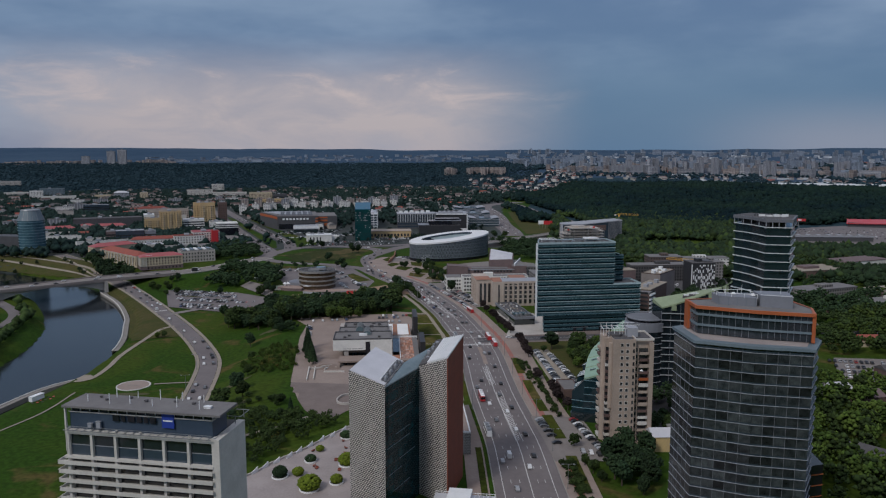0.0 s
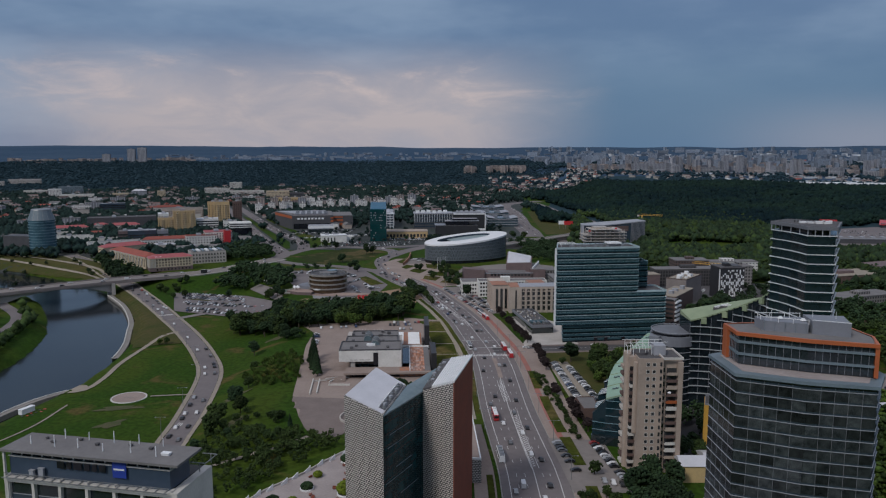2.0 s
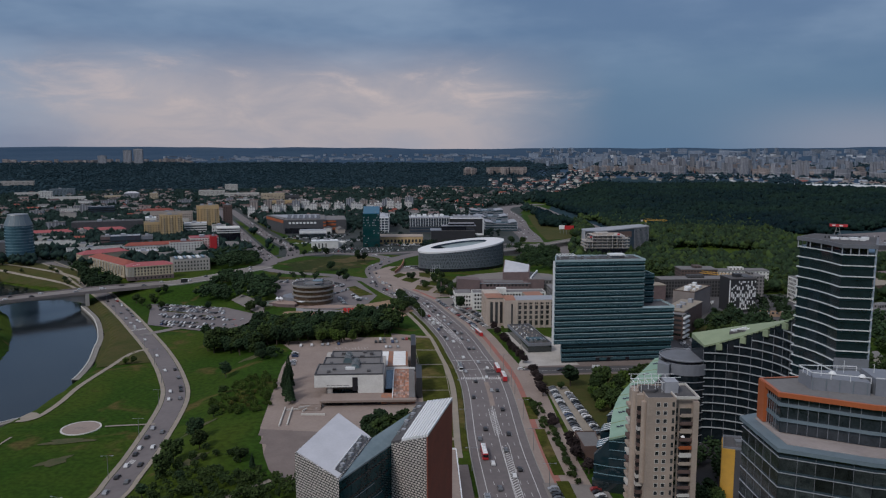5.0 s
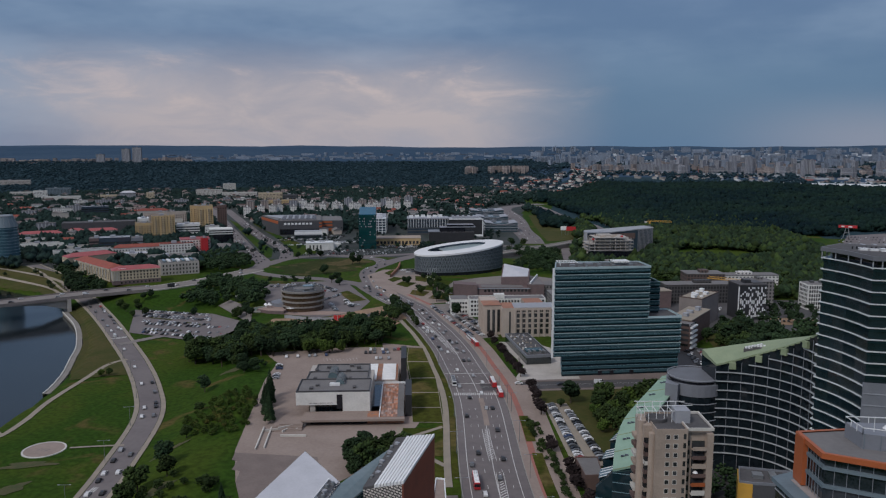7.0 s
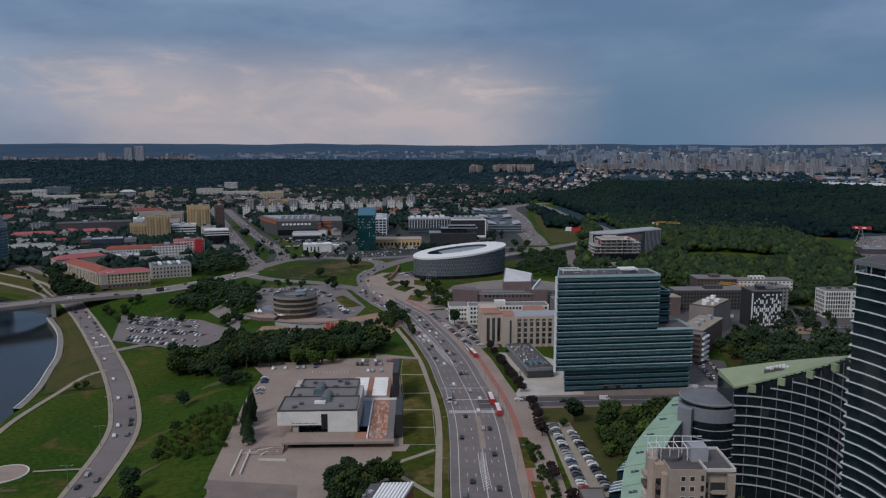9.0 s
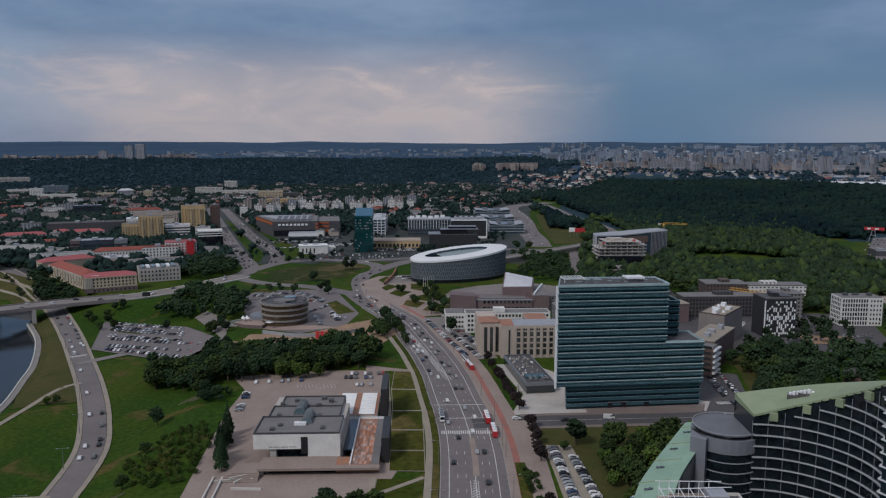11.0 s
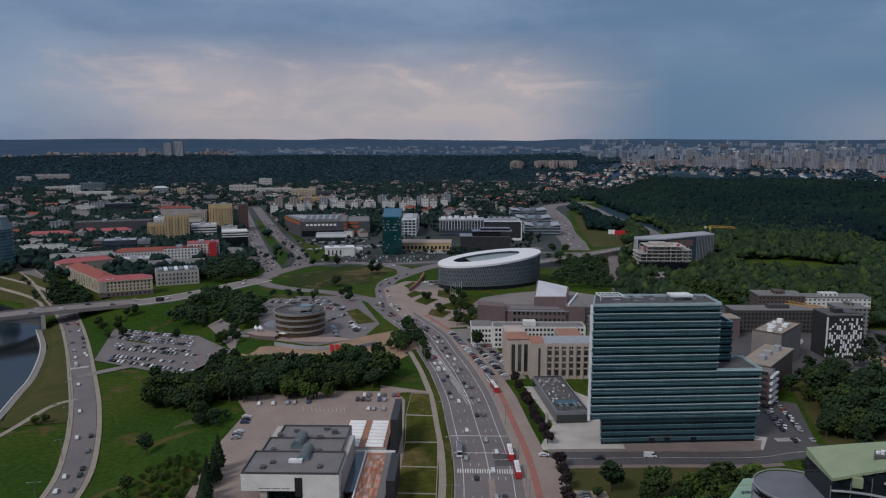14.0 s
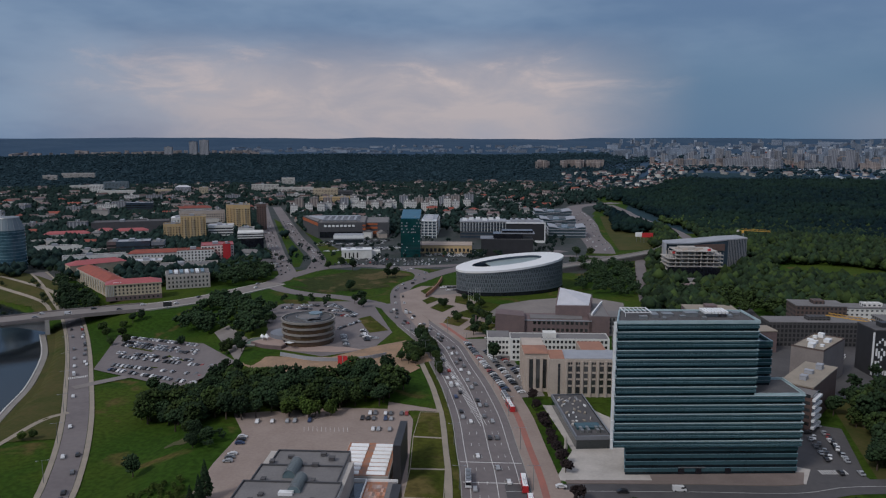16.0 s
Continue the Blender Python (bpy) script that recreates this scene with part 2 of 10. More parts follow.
M = dict(
    grass=turf("meadow_grass", (0.024, 0.055, 0.006), (0.042, 0.066, 0.008), (0.082, 0.068, 0.022), 0.045),
    lawn=turf("mown_lawn", (0.037, 0.050, 0.007), (0.058, 0.062, 0.011), (0.098, 0.080, 0.028), 0.08),
    dry=mat("dry_grass", (0.078, 0.067, 0.026), (0.044, 0.055, 0.015), 0.05, 0.95, spec=0.1),
    asphalt=mat("asphalt", (0.128, 0.110, 0.112), (0.170, 0.148, 0.147), 0.04, 0.85, bump=0.1),
    asphalt_pale=mat("pale_asphalt", (0.165, 0.146, 0.138), (0.215, 0.190, 0.178), 0.05, 0.88, bump=0.1),
    paving=mat("paving", (0.232, 0.178, 0.154), (0.292, 0.232, 0.202), 0.08, 0.88, bump=0.1),
    asphalt_dark=mat("dark_asphalt", (0.058, 0.055, 0.059), (0.082, 0.077, 0.080), 0.05, 0.85, bump=0.1),
    pale_paving=mat("pale_paving", (0.37, 0.34, 0.315), (0.48, 0.445, 0.415), 0.1, 0.85),
    red_path=mat("red_cycle_path", (0.34, 0.125, 0.095), (0.26, 0.115, 0.095), 0.1, 0.9),
    marking=mat("road_marking", (0.66, 0.65, 0.64), (0.46, 0.45, 0.44), 0.5, 0.8),
    kerb=mat("kerb_stone", (0.30, 0.285, 0.27), None, 0.3, 0.9),
    path=mat("gravel_path", (0.30, 0.255, 0.205), (0.235, 0.205, 0.17), 0.2, 0.95),
    sand=mat("dug_earth", (0.33, 0.21, 0.13), (0.22, 0.15, 0.10), 0.1, 0.95, bump=0.5),
    concrete=mat("concrete", (0.44, 0.405, 0.375), (0.34, 0.315, 0.295), 0.12, 0.85, bump=0.1),
    quay=mat("quay_concrete", (0.42, 0.41, 0.385), (0.31, 0.30, 0.285), 0.1, 0.85),
    white_wall=mat("white_render", (0.70, 0.69, 0.665), (0.56, 0.55, 0.53), 0.15, 0.8),
    hotel_white=mat("hotel_white_concrete", (0.58, 0.555, 0.52), (0.47, 0.45, 0.42), 0.2, 0.8),
    cream=mat("cream_render", (0.52, 0.43, 0.31), (0.42, 0.35, 0.255), 0.15, 0.85),
    beige=mat("beige_stone", (0.48, 0.405, 0.35), (0.38, 0.32, 0.28), 0.15, 0.85),
    flat_beige=mat("beige_panel_wall", (0.40, 0.32, 0.265), (0.30, 0.245, 0.205), 0.2, 0.85),
    yellow=mat("yellow_render", (0.55, 0.40, 0.19), (0.45, 0.33, 0.17), 0.15, 0.85),
    brown=mat("brown_brick", (0.135, 0.085, 0.075), (0.095, 0.062, 0.056), 0.3, 0.88),
    purple=mat("dusky_brown_stone", (0.165, 0.115, 0.115), (0.12, 0.088, 0.09), 0.2, 0.85),
    rust=mat("rust_red_cladding", (0.235, 0.060, 0.034), (0.170, 0.046, 0.028), 0.25, 0.6),
    rusty_deck=mat("rusty_deck", (0.42, 0.15, 0.06), (0.20, 0.15, 0.13), 0.35, 0.85),
    red_roof=mat("red_tile_roof", (0.27, 0.066, 0.045), (0.19, 0.055, 0.042), 0.25, 0.85, vary=0.2),
    pink_roof=mat("red_metal_roof", (0.36, 0.080, 0.085), (0.28, 0.07, 0.072), 0.2, 0.55),
    orange_tile=mat("orange_tile_roof", (0.34, 0.165, 0.11), (0.27, 0.135, 0.095), 0.25, 0.85),
    orange=mat("orange_trim", (0.40, 0.105, 0.035), (0.32, 0.085, 0.03), 0.2, 0.5),
    grey_roof=mat("grey_felt_roof", (0.135, 0.128, 0.13), (0.18, 0.172, 0.172), 0.12, 0.9),
    dark_roof=mat("dark_felt_roof", (0.060, 0.058, 0.062), (0.095, 0.09, 0.094), 0.12, 0.9),
    pale_roof=mat("pale_metal_roof", (0.58, 0.575, 0.61), (0.50, 0.50, 0.53), 0.2, 0.45, metal=0.2),
    copper=mat("green_copper_roof", (0.26, 0.385, 0.30), (0.205, 0.32, 0.245), 0.2, 0.7),
    olive=mat("pale_green_roof", (0.27, 0.32, 0.20), (0.22, 0.275, 0.17), 0.2, 0.75),
    grey_panel=mat("grey_panel", (0.195, 0.205, 0.235), (0.165, 0.175, 0.20), 0.2, 0.5),
    pale_panel=mat("pale_grey_panel", (0.33, 0.34, 0.375), (0.27, 0.28, 0.31), 0.2, 0.5),
    steel=mat("grey_steel", (0.32, 0.33, 0.34), (0.25, 0.26, 0.27), 0.5, 0.45, metal=0.6),
    white=mat("white_metal", (0.80, 0.80, 0.81), (0.70, 0.71, 0.72), 0.3, 0.4),
    ring_white=mat("white_roof_ring", (0.72, 0.72, 0.73), (0.66, 0.66, 0.67), 0.05, 0.5),
    dark_glass=glass("dark_glass", (0.012, 0.020, 0.024), (0.022, 0.032, 0.036)),
    green_glass=glass("green_glass", (0.004, 0.036, 0.040), (0.008, 0.058, 0.060), spec=0.5),
    teal_dark=glass("dark_teal_glass", (0.006, 0.020, 0.028), (0.012, 0.032, 0.042), spec=0.7, scale=0.15),
    teal_line=mat("pale_teal_trim", (0.175, 0.285, 0.335), (0.125, 0.21, 0.255), 0.15, 0.4),
    teal_band=glass("teal_glass_band", (0.026, 0.068, 0.084), (0.042, 0.094, 0.112), rough=0.22, spec=0.6, scale=0.05),
    blue_glass=glass("blue_grey_glass", (0.030, 0.048, 0.070), (0.045, 0.066, 0.092), rough=0.12),
    slate_glass=glass("slate_blue_glass", (0.040, 0.060, 0.095), (0.055, 0.078, 0.115), rough=0.3, spec=0.4),
    # The panes' mottled blue is reflected sky painted into the glass.
    tower_pane=glass("tower_pane_glass", (0.008, 0.013, 0.017), (0.036, 0.045, 0.055), rough=0.06, spec=0.55, scale=0.30, vary=0.35),
    ledge=mat("blue_grey_ledge", (0.115, 0.155, 0.185), (0.145, 0.19, 0.22), 0.2, 0.6),
    band_white=mat("silver_white_band", (0.66, 0.68, 0.70), (0.54, 0.56, 0.58), 0.3, 0.4),
    night_glass=glass("black_glass", (0.008, 0.009, 0.014), (0.014, 0.016, 0.022), spec=0.5),
    roof_glass=glass("roof_glass", (0.10, 0.15, 0.17), (0.15, 0.20, 0.22), rough=0.15),
    window=glass("window_glass", (0.022, 0.024, 0.028), (0.05, 0.052, 0.056), rough=0.1, vary=0.5),
    black=mat("black_cladding", (0.022, 0.022, 0.025), (0.032, 0.032, 0.036), 0.2, 0.5),
    dark_wall=mat("dark_grey_wall", (0.055, 0.055, 0.062), (0.075, 0.075, 0.082), 0.2, 0.6),
    leaf=mat("leaves", (0.018, 0.034, 0.011), (0.040, 0.062, 0.017), 0.12, 0.9, vary=0.35, island=0.45, spec=0.15),
    leaf_light=mat("light_leaves", (0.030, 0.056, 0.011), (0.062, 0.092, 0.018), 0.12, 0.9, vary=0.25, island=0.4, spec=0.15),
    leaf_dark=mat("dark_leaves", (0.013, 0.028, 0.014), (0.028, 0.049, 0.020), 0.12, 0.9, vary=0.3, island=0.4, spec=0.15),
    leaf_plum=mat("plum_leaves", (0.017, 0.013, 0.014), (0.034, 0.024, 0.024), 0.2, 0.9, vary=0.2, island=0.3, spec=0.15),
    leaf_gold=mat("clipped_shrub_leaves", (0.13, 0.17, 0.018), (0.085, 0.12, 0.015), 0.8, 0.9, island=0.3, spec=0.15),
    # Distance haze is mixed as blue into the colours of these two woods.
    wood_far=mat("haze_tinted_far_woods", (0.018, 0.038, 0.050), (0.025, 0.048, 0.060), 0.004, 0.95, island=0.10, spec=0.05),
    wood_haze=mat("haze_blue_skyline_woods", (0.026, 0.052, 0.090), (0.042, 0.070, 0.108), 0.004, 0.95, island=0.2, spec=0.05),
    # The yards' bluish cast is haze put into the colour.
    town_ground=mat("town_yards", (0.012, 0.024, 0.019), (0.048, 0.050, 0.053), 0.03, 0.95),
    # Slope tones lean to blue: a mild haze painted in.
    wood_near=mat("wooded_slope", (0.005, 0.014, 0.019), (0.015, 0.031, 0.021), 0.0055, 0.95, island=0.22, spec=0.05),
    bark=mat("bark", (0.075, 0.055, 0.04), (0.05, 0.038, 0.03), 0.8, 0.95),
    tyre=mat("tyre_rubber", (0.02, 0.02, 0.02), None, 1.0, 0.9),
    red_paint=mat("red_paint", (0.50, 0.03, 0.035), (0.42, 0.03, 0.035), 0.5, 0.4),
    blue_sign=mat("blue_sign", (0.02, 0.05, 0.32), (0.02, 0.045, 0.28), 0.5, 0.5),
    crane=mat("yellow_paint", (0.60, 0.33, 0.05), (0.5, 0.28, 0.05), 0.5, 0.5),
)


def brick_mat(name, tone, gap, w, h, off=0.5, mortar=0.2, rough=0.6, island=0.0):
    """Rows of small pale panels with dark gaps between, in object space (x along the wall, y up)."""
    m = bpy.data.materials.new(name)
    m.use_nodes = True
    t = m.node_tree
    b = t.nodes["Principled BSDF"]
    b.inputs["Roughness"].default_value = rough
    tc = t.nodes.new("ShaderNodeUVMap")
    br = t.nodes.new("ShaderNodeTexBrick")
    br.offset = off
    br.inputs["Scale"].default_value = 1.0
    br.inputs["Brick Width"].default_value, br.inputs["Row Height"].default_value = w, h
    br.inputs["Mortar Size"].default_value = mortar
    br.inputs["Mortar Smooth"].default_value = 0.1
    br.inputs["Color1"].default_value = (*tone, 1)
    br.inputs["Color2"].default_value = (*(v * 0.85 for v in tone), 1)
    br.inputs["Mortar"].default_value = (*gap, 1)
    t.links.new(tc.outputs[0], br.inputs["Vector"])
    n = t.nodes.new("ShaderNodeTexNoise")
    n.inputs["Scale"].default_value = 0.05
    mx = t.nodes.new("ShaderNodeMix")
    mx.data_type, mx.blend_type = "RGBA", "MULTIPLY"
    mx.inputs[0].default_value = 0.35
    t.links.new(br.outputs[0], mx.inputs[6])
    t.links.new(n.outputs[0], mx.inputs[7])
    colour = mx.outputs[2]
    if island:
        geo = t.nodes.new("ShaderNodeNewGeometry")
        rng_ = t.nodes.new("ShaderNodeMapRange")
        rng_.inputs[3].default_value, rng_.inputs[4].default_value = 1 - island, 1 + island
        t.links.new(geo.outputs["Random Per Island"], rng_.inputs[0])
        sc = t.nodes.new("ShaderNodeVectorMath")
        sc.operation = "SCALE"
        t.links.new(colour, sc.inputs[0])
        t.links.new(rng_.outputs[0], sc.inputs[3])
        colour = sc.outputs[0]
    t.links.new(colour, b.inputs["Base Color"])
    return m


M["lattice"] = brick_mat("pale_lattice_cladding", (0.74, 0.695, 0.665), (0.022, 0.021, 0.023), 1.08, 0.71, 0.5, 0.14)
M["far_flats"] = brick_mat("pale_flats_with_bays", (0.19, 0.20, 0.235), (0.40, 0.405, 0.43), 5.0, 60.0, 0.0, 0.9, 0.85, 0.32)
M["far_flats_warm"] = brick_mat("warm_flats_with_bays", (0.22, 0.185, 0.18), (0.42, 0.36, 0.33), 5.0, 60.0, 0.0, 0.9, 0.85, 0.32)
M["far_shed"] = mat("far_pale_sheds", (0.50, 0.52, 0.54), (0.36, 0.38, 0.42), 0.01, 0.7, island=0.5)
M["far_red_shed"] = mat("far_red_sheds", (0.34, 0.12, 0.10), (0.24, 0.11, 0.10), 0.01, 0.7, island=0.5)
M["ochre_wall"] = mat("ochre_render", (0.54, 0.385, 0.20), (0.45, 0.32, 0.17), 0.12, 0.85)
M["terrace_glass"] = glass("pale_blue_office_glass", (0.05, 0.085, 0.105), (0.09, 0.13, 0.15), rough=0.2, spec=0.5, scale=0.1)
# Leaf tones pulled to blue to paint the haze over the town.
M["leaf_town"] = mat("haze_tinted_town_leaves", (0.009, 0.022, 0.021), (0.020, 0.037, 0.031), 0.12, 0.9, island=0.4, spec=0.1)
M["office_glass"] = glass("blue_teal_office_glass", (0.003, 0.009, 0.013), (0.008, 0.018, 0.024), rough=0.12, spec=0.35, scale=0.1)
M["leaf_olive"] = mat("olive_leaves", (0.075, 0.085, 0.018), (0.12, 0.11, 0.03), 0.3, 0.9, vary=0.25, island=0.35, spec=0.15)
M["bare"] = mat("worn_earth", (0.085, 0.072, 0.032), (0.040, 0.054, 0.013), 0.16, 0.95, bump=0.2)
M["taupe"] = mat("taupe_render", (0.235, 0.205, 0.195), (0.185, 0.16, 0.155), 0.12, 0.85)
# Blue in this dark glass tone stands in for the sky's reflection.
M["curve_glass"] = glass("sky_tinted_curtain_glass", (0.004, 0.007, 0.010), (0.016, 0.024, 0.030), rough=0.05, spec=0.32, scale=0.45)
M["dull_turf"] = turf("dull_olive_turf", (0.030, 0.041, 0.012), (0.045, 0.048, 0.016), (0.095, 0.075, 0.036), 0.10)
M["silver_band"] = mat("dull_silver_band", (0.42, 0.44, 0.47), (0.33, 0.35, 0.38), 0.3, 0.35)
M["pink_paving"] = mat("pink_grey_paving", (0.34, 0.25, 0.215), (0.28, 0.21, 0.18), 0.2, 0.9)
M["slab_grey"] = mat("dull_grey_slab", (0.15, 0.155, 0.175), (0.12, 0.125, 0.14), 0.2, 0.6)
# Asphalt taken below its own tone to paint the court's shade.
M["court_asphalt"] = mat("shaded_court_asphalt", (0.036, 0.036, 0.040), (0.050, 0.049, 0.054), 0.08, 0.9)
M["quay_walk"] = mat("grey_quay_walkway", (0.235, 0.215, 0.195), (0.185, 0.17, 0.155), 0.12, 0.88)
M["teal_rail"] = mat("pale_teal_rail", (0.40, 0.50, 0.53), (0.30, 0.39, 0.42), 0.15, 0.4)
M["tower_glass"] = glass("green_black_glass", (0.007, 0.016, 0.020), (0.016, 0.030, 0.037), rough=0.1, spec=0.6, scale=0.3)
M["ring_wall"] = brick_mat("netted_facade", (0.030, 0.046, 0.060), (0.155, 0.185, 0.205), 1.7, 3.7, 0.5, 0.42, 0.4)
M["wedge_glass"] = glass("deep_teal_glass", (0.002, 0.015, 0.018), (0.009, 0.052, 0.060), rough=0.15, spec=0.25, scale=0.22)
M["tower_vision"] = glass("dark_vision_glass", (0.010, 0.013, 0.015), (0.048, 0.056, 0.058), rough=0.08, spec=0.35, scale=0.55, vary=0.6)
M["tower_spandrel"] = glass("grey_blue_spandrel_glass", (0.020, 0.034, 0.046), (0.040, 0.060, 0.076), rough=0.12, spec=0.5, scale=0.25)
M["garden_paving"] = mat("rose_white_garden_paving", (0.27, 0.232, 0.225), (0.35, 0.305, 0.295), 0.12, 0.85, bump=0.1)
M["apron_paving"] = mat("brown_grey_apron_paving", (0.150, 0.118, 0.108), (0.195, 0.155, 0.140), 0.12, 0.88, bump=0.1)
M["court_pale"] = mat("pale_court_glass", (0.22, 0.27, 0.275), (0.28, 0.33, 0.335), 0.1, 0.3)
M["flats_dark"] = brick_mat("dark_flats_with_windows", (0.016, 0.017, 0.020), (0.085, 0.080, 0.082), 2.6, 3.0, 0.0, 0.55, 0.7)
M["flats_grey"] = brick_mat("grey_flats_with_windows", (0.03, 0.032, 0.036), (0.25, 0.235, 0.23), 2.8, 3.0, 0.0, 0.7, 0.8)
M["flats_brown"] = brick_mat("brown_flats_with_windows", (0.03, 0.03, 0.034), (0.13, 0.090, 0.080), 2.8, 3.0, 0.0, 0.7, 0.8)
# Flats greyed towards blue: the haze of distance is painted into them.
M["far_hazed"] = brick_mat("haze_blue_flats_with_windows", (0.16, 0.20, 0.26), (0.31, 0.355, 0.425), 5.0, 60.0, 0.0, 0.9, 0.85, 0.38)
M["far_white"] = brick_mat("white_flats_with_windows", (0.07, 0.07, 0.08), (0.80, 0.78, 0.76), 3.4, 3.0, 0.0, 0.95, 0.85)

# ---- building helpers ----


class MB:
    """Gathers faces for one mesh; every face has its own corners and a UV in metres along it."""

    def __init__(self):
        self.v, self.f, self.uv = [], [], []

    def face(self, pts):
        k = len(self.v)
        pts = [Vector(p) for p in pts]
        self.v += [tuple(p) for p in pts]
        self.f.append(tuple(range(k, k + len(pts))))
        n = (pts[1] - pts[0]).cross(pts[2] - pts[0])
        if abs(n.z) < 0.7 * n.length:
            a = Vector((-n.y, n.x, 0)).normalized()
            up = Vector((0, 0, 1))
            self.uv += [(p.dot(a), p.dot(up)) for p in pts]
        else:
            self.uv += [(p.x, p.y) for p in pts]
        return self

    def prism(self, poly, z0, z1, bottom=True, top=True):
        """poly: counter-clockwise corners; z1 may be a list with a height for each."""
        n = len(poly)
        hi = z1 if isinstance(z1, (list, tuple)) else [z1] * n
        lo = z0 if isinstance(z0, (list, tuple)) else [z0] * n
        for i in range(n):
            j = (i + 1) % n
            self.face([(*poly[i], lo[i]), (*poly[j], lo[j]), (*poly[j], hi[j]), (*poly[i], hi[i])])
        if top:
            self.face([(*p, h) for p, h in zip(poly, hi)])
        if bottom:
            self.face([(*p, h) for p, h in reversed(list(zip(poly, lo)))])
        return self

    def box(self, x0, x1, y0, y1, z0, z1):
        return self.prism([(x0, y0), (x1, y0), (x1, y1), (x0, y1)], z0, z1)

    def slab(self, a, b, wide, z0, z1):
        """An upright or lying bar from a to b (plan), that wide."""
        a, b = Vector(a), Vector(b)
        d = (b - a).normalized()
        s = Vector((d.y, -d.x)) * (wide / 2)
        return self.prism([tuple(a + s), tuple(b + s), tuple(b - s), tuple(a - s)], z0, z1)

    def tube(self, cx, cy, r0, r1, z0, z1, n=10):
        p = [(math.cos(2 * math.pi * i / n), math.sin(2 * math.pi * i / n)) for i in range(n)]
        for i in range(n):
            j = (i + 1) % n
            self.face([(cx + p[i][0] * r0, cy + p[i][1] * r0, z0), (cx + p[j][0] * r0, cy + p[j][1] * r0, z0),
                       (cx + p[j][0] * r1, cy + p[j][1] * r1, z1), (cx + p[i][0] * r1, cy + p[i][1] * r1, z1)])
        self.face([(cx + q[0] * r1, cy + q[1] * r1, z1) for q in p])
        self.face([(cx + q[0] * r0, cy + q[1] * r0, z0) for q in reversed(p)])
        return self

    def mesh(self, name, material):
        me = bpy.data.meshes.new(name)
        me.from_pydata(self.v, [], self.f)
        layer = me.uv_layers.new(name="uv")
        layer.data.foreach_set("uv", [c for q in self.uv for c in q])
        me.materials.append(M[material] if isinstance(material, str) else material)
        return me


def part(name, mb, material, parent, label="", kind=""):
    me = mb.mesh(name, material) if isinstance(mb, MB) else mb
    ob = new(name, me)
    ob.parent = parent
    if label or kind:
        tagged(ob, label, kind=kind)
    return ob


def thing(name, x, y, z, turned=0.0, label="", category="", group=""):
    ob = new(name)
    ob.matrix_basis = pose(x, y, z, 0, 0, turned)
    return tagged(ob, label, category, group)


def piece(name, me, parent, x, y, z, turned=0.0):
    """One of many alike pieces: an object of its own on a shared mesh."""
    ob = new(name, me)
    ob.parent = parent
    ob.location = (x, y, z)
    ob.rotation_euler = (0, 0, turned)
    return ob


def solo(name, mb, material, label, category="", kind="", group=""):
    return tagged(new(name, mb.mesh(name, material)), label, category, group, kind)


def inset(poly, d):
    """A convex, counter-clockwise plan shrunk by d (grown where d is minus)."""
    out_, n = [], len(poly)
    for i in range(n):
        p0, p1, p2 = (Vector(poly[(i + k) % n]) for k in (-1, 0, 1))
        e1, e2 = (p1 - p0).normalized(), (p2 - p1).normalized()
        n1, n2 = Vector((-e1.y, e1.x)), Vector((-e2.y, e2.x))
        b = (n1 + n2)
        b = b / max(b.dot(n1), 0.2)
        out_.append(tuple(p1 + b * d))
    return out_


def smooth(pts, step=6.0):
    """A curve through plan points (Catmull-Rom), sampled about every step metres."""
    P = [Vector(p) for p in pts]
    P = [P[0] * 2 - P[1]] + P + [P[-1] * 2 - P[-2]]
    res = []
    for i in range(1, len(P) - 2):
        n = max(2, int((P[i + 1] - P[i]).length / step))
        for k in range(n):
            t = k / n
            a, b, c, d = P[i - 1], P[i], P[i + 1], P[i + 2]
            res.append(0.5 * ((2 * b) + (c - a) * t + (2 * a - 5 * b + 4 * c - d) * t * t + (3 * b - a - 3 * c + d) * t ** 3))
    res.append(P[-2])
    return res


# ---- the lie of the land ----
RIVER = [(-350, -700), (-330, -200), (-326, 200), (-324, 330), (-322, 400), (-337, 470), (-366, 535), (-394, 575), (-433, 622), (-478, 665), (-560, 715), (-720, 760), (-1100, 790), (-2200, 900)]
TERRACE = [(-100, -700), (-112, 0), (-130, 180), (-146, 300), (-166, 400), (-195, 505), (-225, 600), (-290, 700), (-340, 735), (-378, 712), (-415, 715), (-455, 760), (-640, 800), (-1100, 850), (-2200, 980)]
WATER = -6.0
river_line, terrace_line = np.array([tuple(p) for p in smooth(RIVER, 12)]), np.array([tuple(p) for p in smooth(TERRACE, 12)])


def gap(line, x, y):
    """Signed distance from a plan line, plus on its right side as it runs."""
    x, y = np.asarray(x, float), np.asarray(y, float)
    best = np.full(x.shape, 1e9)
    sign = np.ones(x.shape)
    for a, b in zip(line[:-1], line[1:]):
        d = b - a
        k = np.clip(((x - a[0]) * d[0] + (y - a[1]) * d[1]) / (d @ d), 0, 1)
        qx, qy = x - a[0] - k * d[0], y - a[1] - k * d[1]
        r = np.hypot(qx, qy)
        near = r < best
        sign = np.where(near, np.where(d[1] * qx - d[0] * qy > 0, 1.0, -1.0), sign)
        best = np.where(near, r, best)
    return best * sign


def ramp01(v, a, b):
    k = np.clip((v - a) / (b - a), 0, 1)
    return k * k * (3 - 2 * k)


